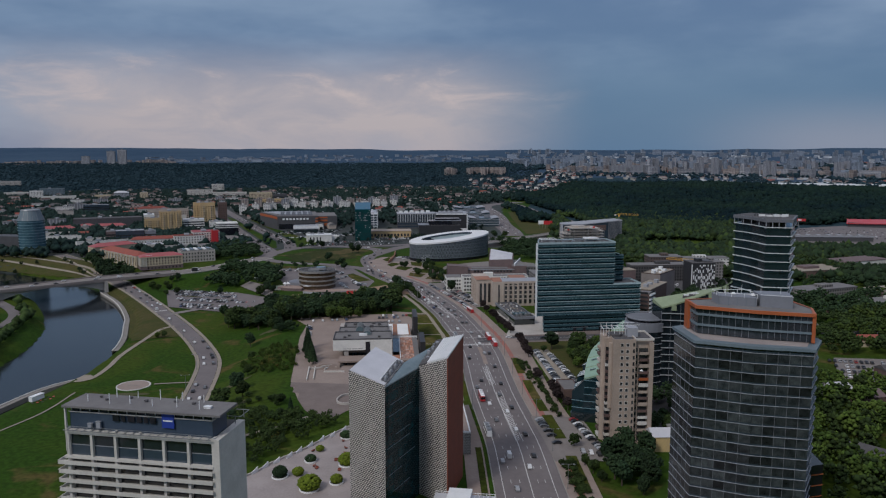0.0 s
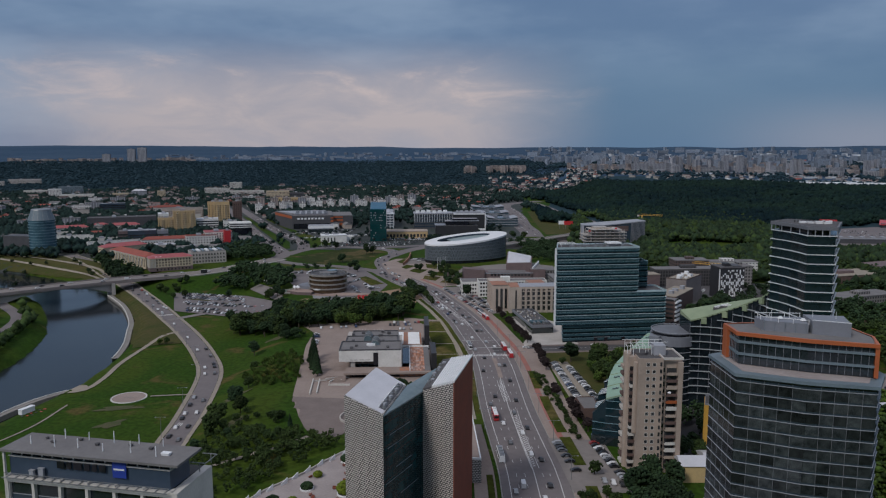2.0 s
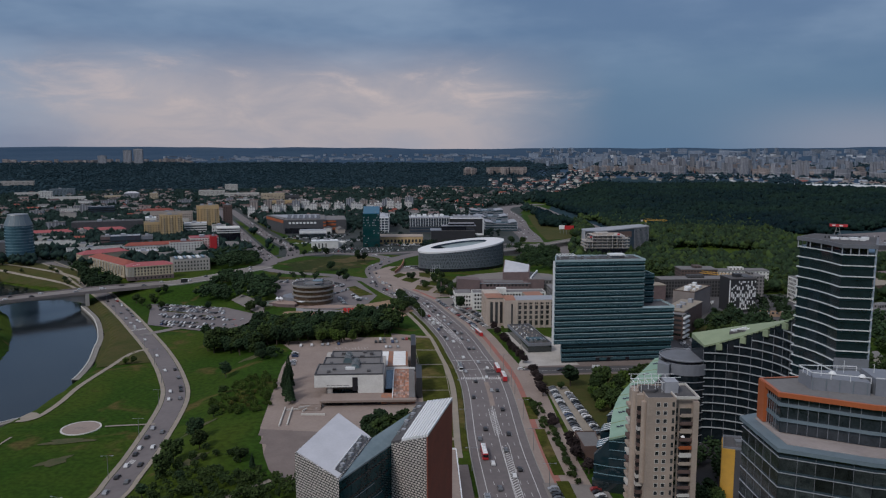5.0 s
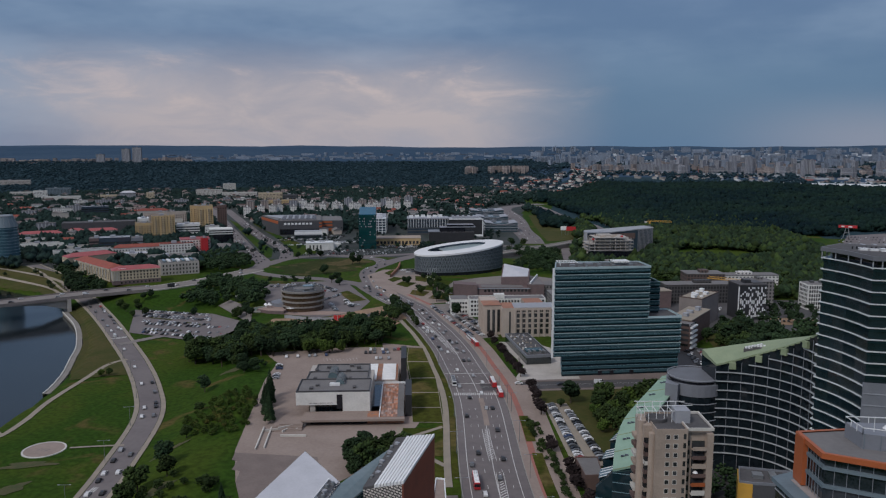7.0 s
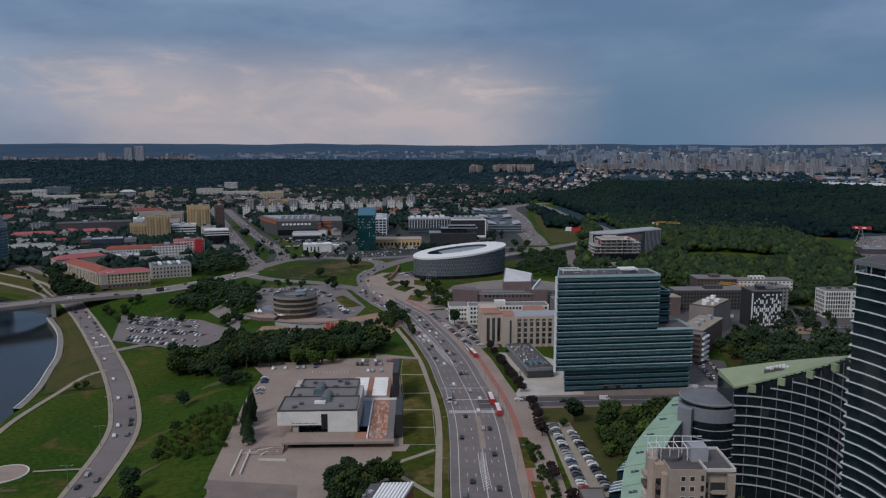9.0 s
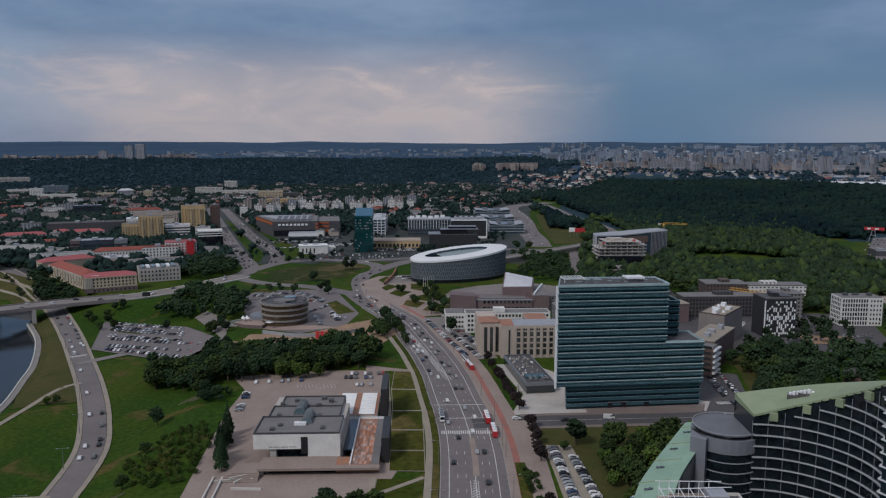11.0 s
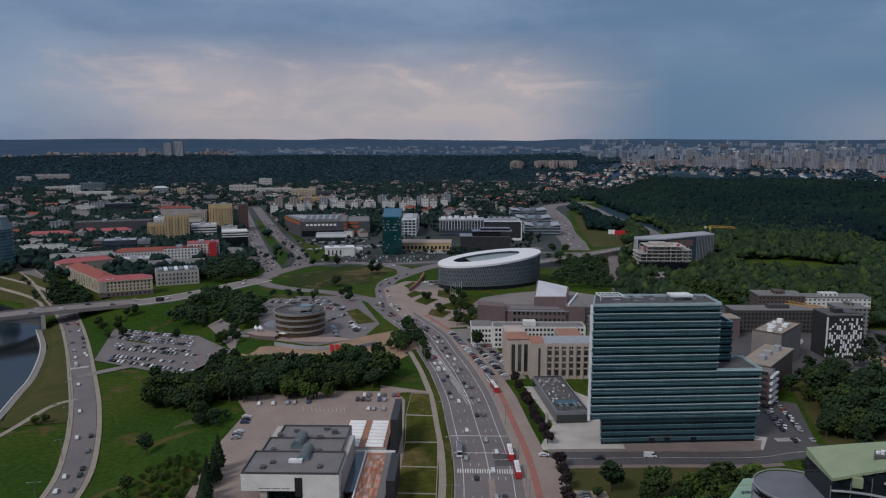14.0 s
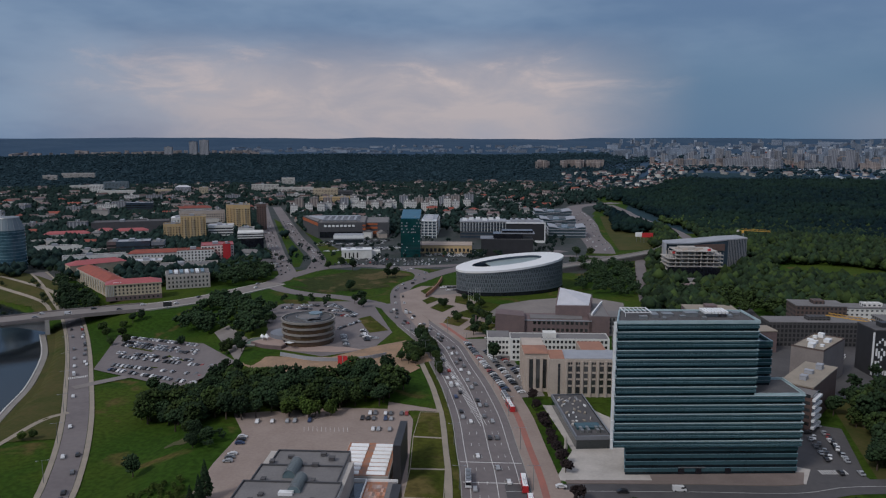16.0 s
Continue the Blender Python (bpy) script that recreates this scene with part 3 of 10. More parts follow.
def land(x, y):
    x, y = np.asarray(x, float), np.asarray(y, float)
    far = np.hypot(x, y)
    az = np.degrees(np.arctan2(x, y))
    z = 8.0 * ramp01(gap(terrace_line, x, y), -32, 6)
    r = np.abs(gap(river_line, x, y))
    z = z - 1.5 * ramp01(60 - r, 0, 30) * (far < 2600)
    z = np.where(r < 38, -9 + (z + 9) * ramp01(r, 29, 38), z)
    right = ramp01(az, -3.2, 2.5) * (np.abs(az) < 120)
    r0, r1 = 2350 - 1020 * right, 3450 - 1200 * right
    hill = ramp01(far, r0, r1)
    top = 70 - 35 * right
    wave = 5 * np.sin(x * 0.0031 + 1) * np.cos(y * 0.0023) + 3 * np.sin(x * 0.011) * np.sin(y * 0.007 + 2)
    z = z + hill * (top - 8 + wave)
    z = z + np.clip((far - r1) / (4900 - r1), 0, 1.2) ** 1.4 * (119 + 9 * (1 - right) - top)
    z = z + 0.6 * np.sin(az * 0.31 + 0.6) * ramp01(far, 4000, 4700) + 1.0 * np.sin(az * 1.13) * ramp01(far, 4300, 4800)
    return z


def stretch(lo, hi, a, b, fine, grow=1.09):
    """Grid lines: every fine metres between a and b, wider and wider outside."""
    mid = list(np.arange(a, b + 0.1, fine))
    up, s, p = [], fine, mid[-1]
    while p < hi:
        s *= grow
        p += s
        up.append(p)
    dn, s, p = [], fine, mid[0]
    while p > lo:
        s *= grow
        p -= s
        dn.append(p)
    return np.array(dn[::-1] + mid + up)


gx, gy = stretch(-4200, 4200, -560, -60, 6.0), stretch(-3500, 5500, 120, 860, 6.5)
GX, GY = np.meshgrid(gx, gy)
GZ = land(GX, GY)
nx_, ny_ = len(gx), len(gy)
gi = np.arange(nx_ * ny_).reshape(ny_, nx_)
quads = np.stack([gi[:-1, :-1], gi[:-1, 1:], gi[1:, 1:], gi[1:, :-1]], -1).reshape(-1, 4)
ground_mesh = bpy.data.meshes.new("ground")
ground_mesh.from_pydata(np.stack([GX, GY, GZ], -1).reshape(-1, 3).tolist(), [], quads.tolist())
ground_mesh.materials.append(M["grass"])
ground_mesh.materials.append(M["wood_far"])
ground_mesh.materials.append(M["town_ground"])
ground_mesh.materials.append(M["wood_haze"])
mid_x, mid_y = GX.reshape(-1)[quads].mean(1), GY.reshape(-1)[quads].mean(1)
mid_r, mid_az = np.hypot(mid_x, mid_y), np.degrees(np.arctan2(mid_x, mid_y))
# Kinds 1 and 3 give the far land the haze-blue woods colours.
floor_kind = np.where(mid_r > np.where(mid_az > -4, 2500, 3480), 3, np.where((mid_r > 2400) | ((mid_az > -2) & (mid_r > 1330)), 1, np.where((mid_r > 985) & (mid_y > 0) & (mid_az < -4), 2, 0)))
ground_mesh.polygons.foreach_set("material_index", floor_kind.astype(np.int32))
ground_mesh.shade_smooth()
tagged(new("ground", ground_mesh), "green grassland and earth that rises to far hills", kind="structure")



def ground(x, y):
    """The height of the ground sheet itself."""
    i = int(np.clip(np.searchsorted(gx, x) - 1, 0, nx_ - 2))
    j = int(np.clip(np.searchsorted(gy, y) - 1, 0, ny_ - 2))
    u, v = (x - gx[i]) / (gx[i + 1] - gx[i]), (y - gy[j]) / (gy[j + 1] - gy[j])
    return float((GZ[j, i] * (1 - u) + GZ[j, i + 1] * u) * (1 - v) + (GZ[j + 1, i] * (1 - u) + GZ[j + 1, i + 1] * u) * v)


water_m = mat("river_water", (0.012, 0.016, 0.020), (0.018, 0.023, 0.026), 0.02, 0.10, spec=0.28)
wn = water_m.node_tree
rip = wn.nodes.new("ShaderNodeTexNoise")
rip.inputs["Scale"].default_value, rip.inputs["Detail"].default_value = 0.5, 4
wbump = wn.nodes.new("ShaderNodeBump")
wbump.inputs["Strength"].default_value, wbump.inputs["Distance"].default_value = 0.12, 0.3
wn.links.new(wn.nodes["Geometry"].outputs["Position"], rip.inputs["Vector"])
wn.links.new(rip.outputs[0], wbump.inputs["Height"])
wn.links.new(wbump.outputs[0], wn.nodes["Principled BSDF"].inputs["Normal"])


def ribbon(line, half_left, half_right, dz, z=None, thick=0.0):
    """A strip along a plan line; its height follows the land, or is z."""
    mb = MB()
    L = [Vector(p) for p in line]
    rim = []
    for i, p in enumerate(L):
        d = (L[min(i + 1, len(L) - 1)] - L[max(i - 1, 0)]).normalized()
        s = Vector((d.y, -d.x))
        hl = half_left[i] if isinstance(half_left, list) else half_left
        hr = half_right[i] if isinstance(half_right, list) else half_right
        a, b = p - s * hl, p + s * hr
        if z is None:
            rim.append(((a.x, a.y, ground(a.x, a.y) + dz), (b.x, b.y, ground(b.x, b.y) + dz)))
        else:
            zz = z[i] if isinstance(z, list) else z
            rim.append(((a.x, a.y, zz + dz), (b.x, b.y, zz + dz)))
    for (a, b), (c, d) in zip(rim[:-1], rim[1:]):
        mb.face([a, b, d, c])
    if thick:
        low = [tuple((q[0], q[1], q[2] - thick) for q in r) for r in rim]
        for k in range(len(rim) - 1):
            mb.face([low[k][1], low[k + 1][1], rim[k + 1][1], rim[k][1]])
            mb.face([low[k + 1][0], low[k][0], rim[k][0], rim[k + 1][0]])
            mb.face([low[k][0], low[k + 1][0], low[k + 1][1], low[k][1]])
    return mb


def patch(poly, dz, z=None, thick=0.0):
    """A flat piece of ground with these plan corners, counter-clockwise."""
    mb = MB()
    if thick:
        z0 = 8.0 if z is None else z
        return mb.prism(poly, z0 + dz - thick, z0 + dz)
    mb.face([(*p, (ground(*p) if z is None else z) + dz) for p in poly])
    return mb


def loft(a, b, dz, along=40, across=8, least=-99.0):
    """Ground cover between two plan lines; it follows the land."""
    def at(line, u):
        k = min(int(u * (len(line) - 1)), len(line) - 2)
        return Vector(line[k]).lerp(Vector(line[k + 1]), u * (len(line) - 1) - k)
    mb = MB()
    rows = []
    for i in range(along + 1):
        p, q = at(a, i / along), at(b, i / along)
        rows.append([(c.x, c.y, max(ground(c.x, c.y) + dz, least)) for c in (p.lerp(q, j / across) for j in range(across + 1))])
    for r0, r1 in zip(rows[:-1], rows[1:]):
        for j in range(across):
            mb.face([r0[j], r0[j + 1], r1[j + 1], r1[j]])
    return mb


river_sm = smooth(RIVER, 15)
solo("river_water", ribbon(river_sm, 40, 40, 0.0, z=WATER), water_m, "calm dark grey river water", "river", "structure")

# ---- roads and paved ground ----
AVENUE = smooth([(160, -700), (75, -200), (40, 0), (22, 100), (8, 185), (-6, 265), (-14, 313), (-20, 340), (-31, 388), (-45, 460), (-55.5, 500), (-65.5, 530), (-78, 567), (-91.5, 600), (-99.5, 618),
                 (-114, 648), (-130, 682), (-146, 706), (-176, 748), (-206, 796)])
RIVERSIDE = smooth([(-240, -300), (-215, 0), (-198, 120), (-186, 220), (-180, 312), (-185, 342), (-196, 380), (-217, 438), (-242, 478), (-277, 523), (-318, 570), (-372, 630), (-427, 687), (-490, 745), (-600, 830)])
BRIDGE = smooth([(-900, 180), (-640, 455), (-520, 590), (-464, 655), (-438, 684), (-411, 709), (-384, 733), (-365, 765), (-352, 805), (-342, 850)])


def between(line, y0, y1):
    return [p for p in line if y0 <= p[1] <= y1]


def road(name, line, half, label, dz=0.08, material="asphalt", z=None, thick=0.0):
    return solo(name, ribbon(line, half, half, dz, z, thick), material, label, kind="structure")


def strip(line, off, wide, dz, material, name, parent=None, label="", thick=0.0):
    """A band along a road, off metres to the right of its middle."""
    mb = ribbon(line, wide / 2 - off, wide / 2 + off, dz, thick=thick)
    if parent is None:
        return solo(name, mb, material, label, kind="structure")
    return part(name, mb, material, parent, label)


avenue = road("road", AVENUE, 13.2, "wide grey asphalt avenue with white lane lines")
riverside_road = road("road", RIVERSIDE, 5.4, "grey asphalt riverside road that bends along the bank", 0.30, "asphalt")
tagged(strip(RIVERSIDE, -6.8, 2.4, 0.42, "path", "pavement", label="pale gravel-grey pavement beside the riverside road"))
tagged(strip(RIVERSIDE, 6.8, 2.4, 0.42, "path", "pavement", label="pale gravel-grey pavement beside the riverside road"))
near_ave = between(AVENUE, -100, 760)
strip(near_ave, 15.4, 3.6, 0.24, "paving", "pavement", label="grey paved edge of the avenue", thick=0.3)
strip(between(AVENUE, 150, 735), 18.6, 2.8, 0.25, "red_path", "pavement", label="faded red cycle path along the avenue", thick=0.3)
strip(between(AVENUE, 60, 640), 23.0, 6.0, 0.24, "paving", "pavement", label="grey paved footway along the avenue", thick=0.3)
strip(between(AVENUE, 372, 700), -18.4, 3.0, 0.24, "path", "pavement", label="sand-coloured footpath beside the avenue", thick=0.3)
strip(between(AVENUE, 250, 740), -13.5, 0.5, 0.22, "kerb", "trim", label="pale stone kerb of the avenue", thick=0.3)
strip(between(AVENUE, 250, 740), 13.5, 0.5, 0.22, "kerb", "trim", label="pale stone kerb of the avenue", thick=0.3)

strip(between(AVENUE, 300, 498), 28.6, 5.2, 0.22, "paving", "pavement", label="sand-grey footway beside the car parks", thick=0.3)

# lane lines
for off, wide in ((-10.0, 0.28), (0.6, 0.30), (9.6, 0.28)):
    strip(between(AVENUE, 180, 740), off, wide, 0.12, "marking", "lane_line", avenue)
dash = MB().box(-0.09, 0.09, -1.5, 1.5, 0, 0.02).mesh("lane_dash", "marking")
run = between(AVENUE, 240, 740)
for off in (-6.6, -3.2, 3.9, 6.8):
    for i in range(0, len(run) - 1, 2):
        p, q = run[i], run[i + 1]
        d = (q - p).normalized()
        s = Vector((d.y, -d.x))
        c = p + s * off
        piece("lane_dash", dash, avenue, c.x, c.y, 8.11, math.atan2(-d.x, d.y))
# barred islands between the two directions, and the stop lines and crossing
bar = MB().box(-1.75, 1.75, -0.24, 0.24, 0, 0.02).mesh("island_bar", "marking")
for line in ([(-39.7, 433), (-36, 415), (-32, 398)], [(-28, 387), (-21, 352), (-13.6, 320)], [(-128, 668), (-110, 632), (-92, 595), (-73.5, 557)]):
    axis = smooth(line, 2.0)
    for k, p in enumerate(axis[:-1]):
        d = (axis[k + 1] - p).normalized()
        taper = min(1.0, .25 + k / (len(axis) * .35), .25 + (len(axis) - k) / (len(axis) * .35))
        piece("island_bar", bar, avenue, p.x, p.y, 8.115, math.atan2(-d.x, d.y) + 0.8).scale = (taper, 1, 1)
    for side in (-1.5, 1.5):
        part("lane_line", ribbon(smooth(line, 6), .12 - side, .12 + side, .13), "marking", avenue)
strip(between(AVENUE, 436, 480), 1.0, 2.6, 0.15, "paving", "median", label="worn pinkish median of the avenue")
for y in (503, 516):
    p = min(AVENUE, key=lambda q: abs(q.y - y))
    part("stop_line", MB().slab((p.x - 12.5, p.y - 2.8), (p.x + 12.5, p.y + 2.8), 0.5, 8.1, 8.13), "marking", avenue)
zebra = MB().box(-0.25, 0.25, -2.0, 2.0, 0, 0.02).mesh("crossing_bar", "marking")
for y in (484,):
    p = min(AVENUE, key=lambda q: abs(q.y - y))
    for k in range(-12, 13):
        piece("crossing_bar", zebra, avenue, p.x + k * 0.98, p.y + k * 0.21, 8.11, 0.21)
for k in range(-5, 6):
    piece("crossing_bar", zebra, riverside_road, -187.5 + k * 0.98, 357 - k * 0.1, ground(-187, 357) + 0.36, 0.1)
    piece("crossing_bar", zebra, riverside_road, -330 + k * 0.72, 583 + k * 0.7, ground(-330, 583) + 0.36, 0.78)

# bridge over the river
bridge = thing("road_bridge", 0, 0, 0, 0, "grey concrete road bridge with a shallow arch over the river", "bridge")
span = [p for p in BRIDGE if p.x < -392]
part("deck", ribbon(span, 12, 12, 0.0, z=9.0, thick=1.7), "taupe", bridge)
part("roadway", ribbon(BRIDGE, 9.6, 9.6, 0.0, z=[9.06 - .92 * max(0, (i - len(BRIDGE) + 7) / 6) for i in range(len(BRIDGE))]), "asphalt_pale", bridge, "worn asphalt roadway")
land_end = [p for p in BRIDGE if p.x >= -398]
part("approach", ribbon(land_end, 12, 12, 0.0, z=[8.95 - 1.0 * max(0, (i - len(land_end) + 7) / 6) for i in range(len(land_end))], thick=3.0), "concrete", bridge)
for side in (-11.6, 11.6):
    part("parapet", ribbon(span, 0.2 - side, 0.2 + side, 0.0, z=10.1, thick=1.1), "taupe", bridge)
for k, (px, py) in enumerate(((-444, 678), (-508, 604))):
    part("pier", MB().slab((px - 9, py + 9), (px + 9, py - 9), 3.0, -9, 8), "concrete", bridge)
for a, b in (((-444, 678), (-476, 641)), ((-508, 604), (-476, 641))):
    haunch = MB()
    for s in (-9, 9):
        for q0, q1, z0, z1 in ((0, .4, -2.0, 4.2), (.4, 1, 4.2, 7.0)):
            ax, ay = a[0] + (b[0] - a[0]) * q0 - s * .7, a[1] + (b[1] - a[1]) * q0 + s * .7
            bx, by = a[0] + (b[0] - a[0]) * q1 - s * .7, a[1] + (b[1] - a[1]) * q1 + s * .7
            haunch.prism([(ax, ay), (bx, by), (bx + .6, by + .5), (ax + .6, ay + .5)], [z0, z1, z1, z0], 7.4)
    part("haunch", haunch, "concrete", bridge)

# quay along the near bank
quay = thing("river_quay", 0, 0, 0, 0, "pale concrete quay wall and walkway along the river bend", "quay")
QUAY = smooth([(-303, 470), (-308, 484), (-319, 508), (-336, 538), (-356, 572), (-396, 624), (-440, 668)], 4)
QUAY_LOW = smooth([(-304, -100), (-302, 150), (-300, 300), (-298, 355), (-296, 384), (-289, 402), (-279, 410)], 4)
for line in (QUAY, QUAY_LOW):
    part("walkway", ribbon(line, 1.2, 2.6, 0.0, z=-3.3, thick=5.0), "quay_walk", quay)
    part("coping", ribbon(line, 1.5, -0.8, 0.0, z=-2.9, thick=1.0), "hotel_white", quay)
WALK = smooth([(-291, 383), (-285, 394), (-274, 399), (-277, 422), (-286, 452), (-292, 490), (-296, 520), (-291, 533)], 4)
strip(WALK, 0, 3.4, 0.35, "path", "pavement", label="trodden sandy footpath over the river meadow")
strip(smooth([(-276, 399), (-281, 404), (-290, 404)], 3), 0, 9, 0.3, "path", "pavement", label="bare sandy landing by the quay")
strip(smooth([(-266, 374), (-262, 340), (-268, 300)], 5), 0, 1.2, 0.3, "path", "pavement", label="thin trodden track over the meadow")
disc = MB().tube(-240.4, 390.5, 9.2, 9.2, ground(-240, 390) - 0.6, ground(-240, 390) + 0.3, 40)
helipad = thing("round_platform", 0, 0, 0, 0, "pale round paved platform on the lawn", "platform")
part("slab", disc, "paving", helipad)
rim_ = MB()
for i in range(40):
    a, b = 2 * math.pi * i / 40, 2 * math.pi * (i + 1) / 40
    rim_.prism([(-240.4 + math.cos(q) * r, 390.5 + math.sin(q) * r) for q, r in ((a, 8.7), (a, 9.5), (b, 9.5), (b, 8.7))], ground(-240, 390), ground(-240, 390) + 0.36)
part("rim", rim_, "hotel_white", helipad)
for k in range(3):
    part("mark", MB().slab((-243 + k * 2, 389), (-242 + k * 2, 391.5), 0.6, ground(-240, 390) + 0.3, ground(-240, 390) + 0.34), "asphalt_pale", helipad)
strip(smooth([(-230, 394.5), (-220, 398), (-207, 402)], 4), 0, 1.6, 0.35, "path", "pavement", label="narrow pale path to the round platform")
for x, y, rx, ry, a in ((-236, 374, 11, 3.4, .4), (-226, 352, 7, 4, 1.0), (-158, 350, 3, 8, -.2), (-178, 392, 2.6, 9, -.5), (-203, 505, 6, 4, .4)):
    rings = []
    for f in (0.02, .35, .7, 1.0):
        ring = []
        for k in range(22):
            q = k * math.pi / 11
            r = f * (1 + .22 * math.sin(3 * q + x) + .16 * math.sin(5 * q + y) + .08 * math.sin(9 * q))
            u, v = rx * r * math.cos(q), ry * r * math.sin(q)
            px_, py_ = x + u * math.cos(a) - v * math.sin(a), y + u * math.sin(a) + v * math.cos(a)
            ring.append((px_, py_, ground(px_, py_) + .22))
        rings.append(ring)
    blot = MB()
    for r0, r1 in zip(rings[:-1], rings[1:]):
        for k in range(22):
            blot.face([r0[k], r1[k], r1[(k + 1) % 22], r0[(k + 1) % 22]])
    solo("bare_patch", blot, "bare", "worn bare patch in the meadow grass", kind="structure")
# terrace round the gallery
solo("pavement", patch([(-129.7, 359), (-121.3, 345), (-115.4, 338), (-111, 335.6), (-105.4, 335.6), (-100, 346), (-74, 398), (-72, 436), (-86, 480), (-108, 555), (-116, 567), (-150, 560), (-196, 538), (-179, 518), (-172.7, 485), (-163, 452), (-144, 388)], 0.12), "paving", "worn grey-pink paved forecourt round the gallery", kind="structure")
solo("pavement", patch([(-143, 386), (-141, 379), (-138, 378), (-136.5, 370), (-132.5, 369), (-129.7, 359), (-121.3, 345), (-115.4, 338), (-111, 335.6), (-105.4, 335.6), (-102, 340), (-100, 346), (-100, 372), (-106, 388)], 0.20, thick=0.3), "apron_paving", "darker brown-grey paved apron of the forecourt", kind="structure")
ROWS_L = [(-108, 566), (-101.5, 535), (-92, 502.5), (-86.5, 478), (-80.5, 455), (-75.5, 435)]
ROWS_R = [(-98.5, 568), (-88, 537), (-77.5, 506), (-71, 481), (-65.5, 458), (-60.5, 437.5)]
solo("pavement", patch(ROWS_L + ROWS_R[::-1], 0.22), "path", "pale paths between the lawn squares", kind="structure")
for k in range(5):
    quad = [ROWS_L[k], ROWS_L[k + 1], ROWS_R[k + 1], ROWS_R[k]]
    m = Vector((sum(p[0] for p in quad) / 4, sum(p[1] for p in quad) / 4))
    quad = [tuple(m + (Vector(p) - m) * 0.95) for p in quad]
    solo("lawn", patch(quad, 0.26, thick=0.3), "lawn", "square of mown lawn between paved paths", kind="structure", group="lawn squares")
solo("lawn", patch([(-78, 427), (-73, 400), (-53, 398), (-60, 431)], 0.22), "lawn", "lawn with crossing paths", kind="structure")
solo("pavement", patch([(-128, 575), (-99, 571), (-93, 569), (-110, 567), (-124, 562)], 0.2), "paving", "paved link from the avenue to the gallery car park", kind="structure")
solo("lawn", patch([(-44, 350), (-66, 340), (-74, 396), (-52, 394)], 0.2), "lawn", "rough lawn south of the gallery", kind="structure")
for k in range(11):
    c = Vector((-152 + k * 2.0, 527 + k * .46))
    solo("bay_line", MB().slab(tuple(c), tuple(c + Vector((-4.6, 9.4)) * .55), .14, 8.14, 8.17), "marking", "white parking bay line on the forecourt", kind="structure", group="parking bay lines")
for a, b in (((-60, 432), (-77, 411)), ((-76, 410), (-51, 389)), ((-80, 428), (-73, 398))):
    strip(smooth([a, b], 6), 0, 2.4, 0.3, "path", "pavement", label="pale path across the rough lawn")
ramp = thing("ramp_walls", 0, 0, 0, 0, "pale low walls of the ramps before the gallery", "wall")
for a, b in [[(-142.3, 414.8), (-135.7, 390.6)], [(-138.8, 415.4), (-132.5, 392.7)], [(-125.0, 430.4), (-129.0, 420.2)], [(-129.0, 420.2), (-132.0, 411.7)], [(-131.0, 407.0), (-119.3, 409.0)], [(-124.4, 425.2), (-126.5, 415.6)]]:
    part("wall", MB().slab(a, b, 0.6, 8.0, 9.0), "hotel_white", ramp)
# verge and shrub beds on the far side of the avenue
for y0, y1, off, wide in ((270, 306, 21.0, 4.6), (318, 350, 20.5, 5.0), (352, 410, 20.6, 4.6), (414, 452, 19.6, 4.4)):
    strip(between(AVENUE, y0, y1), off, wide, 0.38, "lawn", "grass_verge", label="grassed bed between the cycle path and the footway", thick=0.3)
strip(between(AVENUE, 222, 372), -19.6, 8.4, 0.20, "paving", "pavement", label="grey paved strip beside the avenue", thick=0.3)
strip(between(AVENUE, 222, 318), -17.4, 2.6, 0.30, "lawn", "grass_verge", label="narrow strip of grass beside the avenue", thick=0.3)
strip(between(AVENUE, 380, 690), -15.4, 2.6, 0.24, "lawn", "grass_verge", label="narrow strip of grass beside the avenue", thick=0.3)

solo("pavement", patch([(40, 334), (94, 318), (96, 376), (78, 400), (54, 408), (40, 376)], 0.3), "court_asphalt", "asphalt court inside the curved block, darkened for its shade", kind="structure")
solo("pavement", patch([(-128, 806), (-100, 712), (-40, 730), (-14, 750), (-24, 850), (-60, 868), (-100, 840)], 0.13), "asphalt_pale", "paved yard round the cultural centre", kind="structure")
solo("pavement", patch([(62, 640), (112, 648), (200, 676), (214, 780), (66, 770)], 0.13), "asphalt_dark", "paved yards of the office quarter", kind="structure")
solo("pavement", patch([(58, 532), (86, 538), (88, 600), (66, 604), (62, 560)], 0.10), "asphalt_dark", "paved ground beside the glass office", kind="structure")
solo("lawn", patch([(90, 543), (128, 548), (128, 640), (90, 640)], 0.12), "dry", "dry worn grass under the street trees", kind="structure")
# cross street before the glass office, and the side street beyond it
CROSS = smooth([(-50, 494), (-20, 503), (20, 514), (58, 524), (80, 536), (120, 545), (240, 560)], 6)
road("road", CROSS, 6.2, "dark asphalt side street", 0.14, "asphalt_dark")
SIDE = smooth([(84, 538), (78, 560), (74, 600), (70, 660), (80, 740), (70, 860)], 8)
road("road", SIDE, 5.0, "narrow asphalt side street with parked cars", 0.12, "asphalt_dark")
for k in range(11):
    piece("crossing_bar", zebra, avenue, 69.5 + k * 0.98, 546.2 + k * 0.28, 8.26, 0.28)
# Darker sheet over the plaza paints the shade beside the glass office.
solo("pavement", patch([(4, 518.5), (61, 533.4), (63, 544), (50, 541), (2, 527)], 0.32, thick=0.2), "apron_paving", "darkened plaza strip along the glass office, painted as its shade", kind="structure")
strip(CROSS, 0.0, 0.22, 0.2, "marking", "lane_line", None, "white line of the side street")
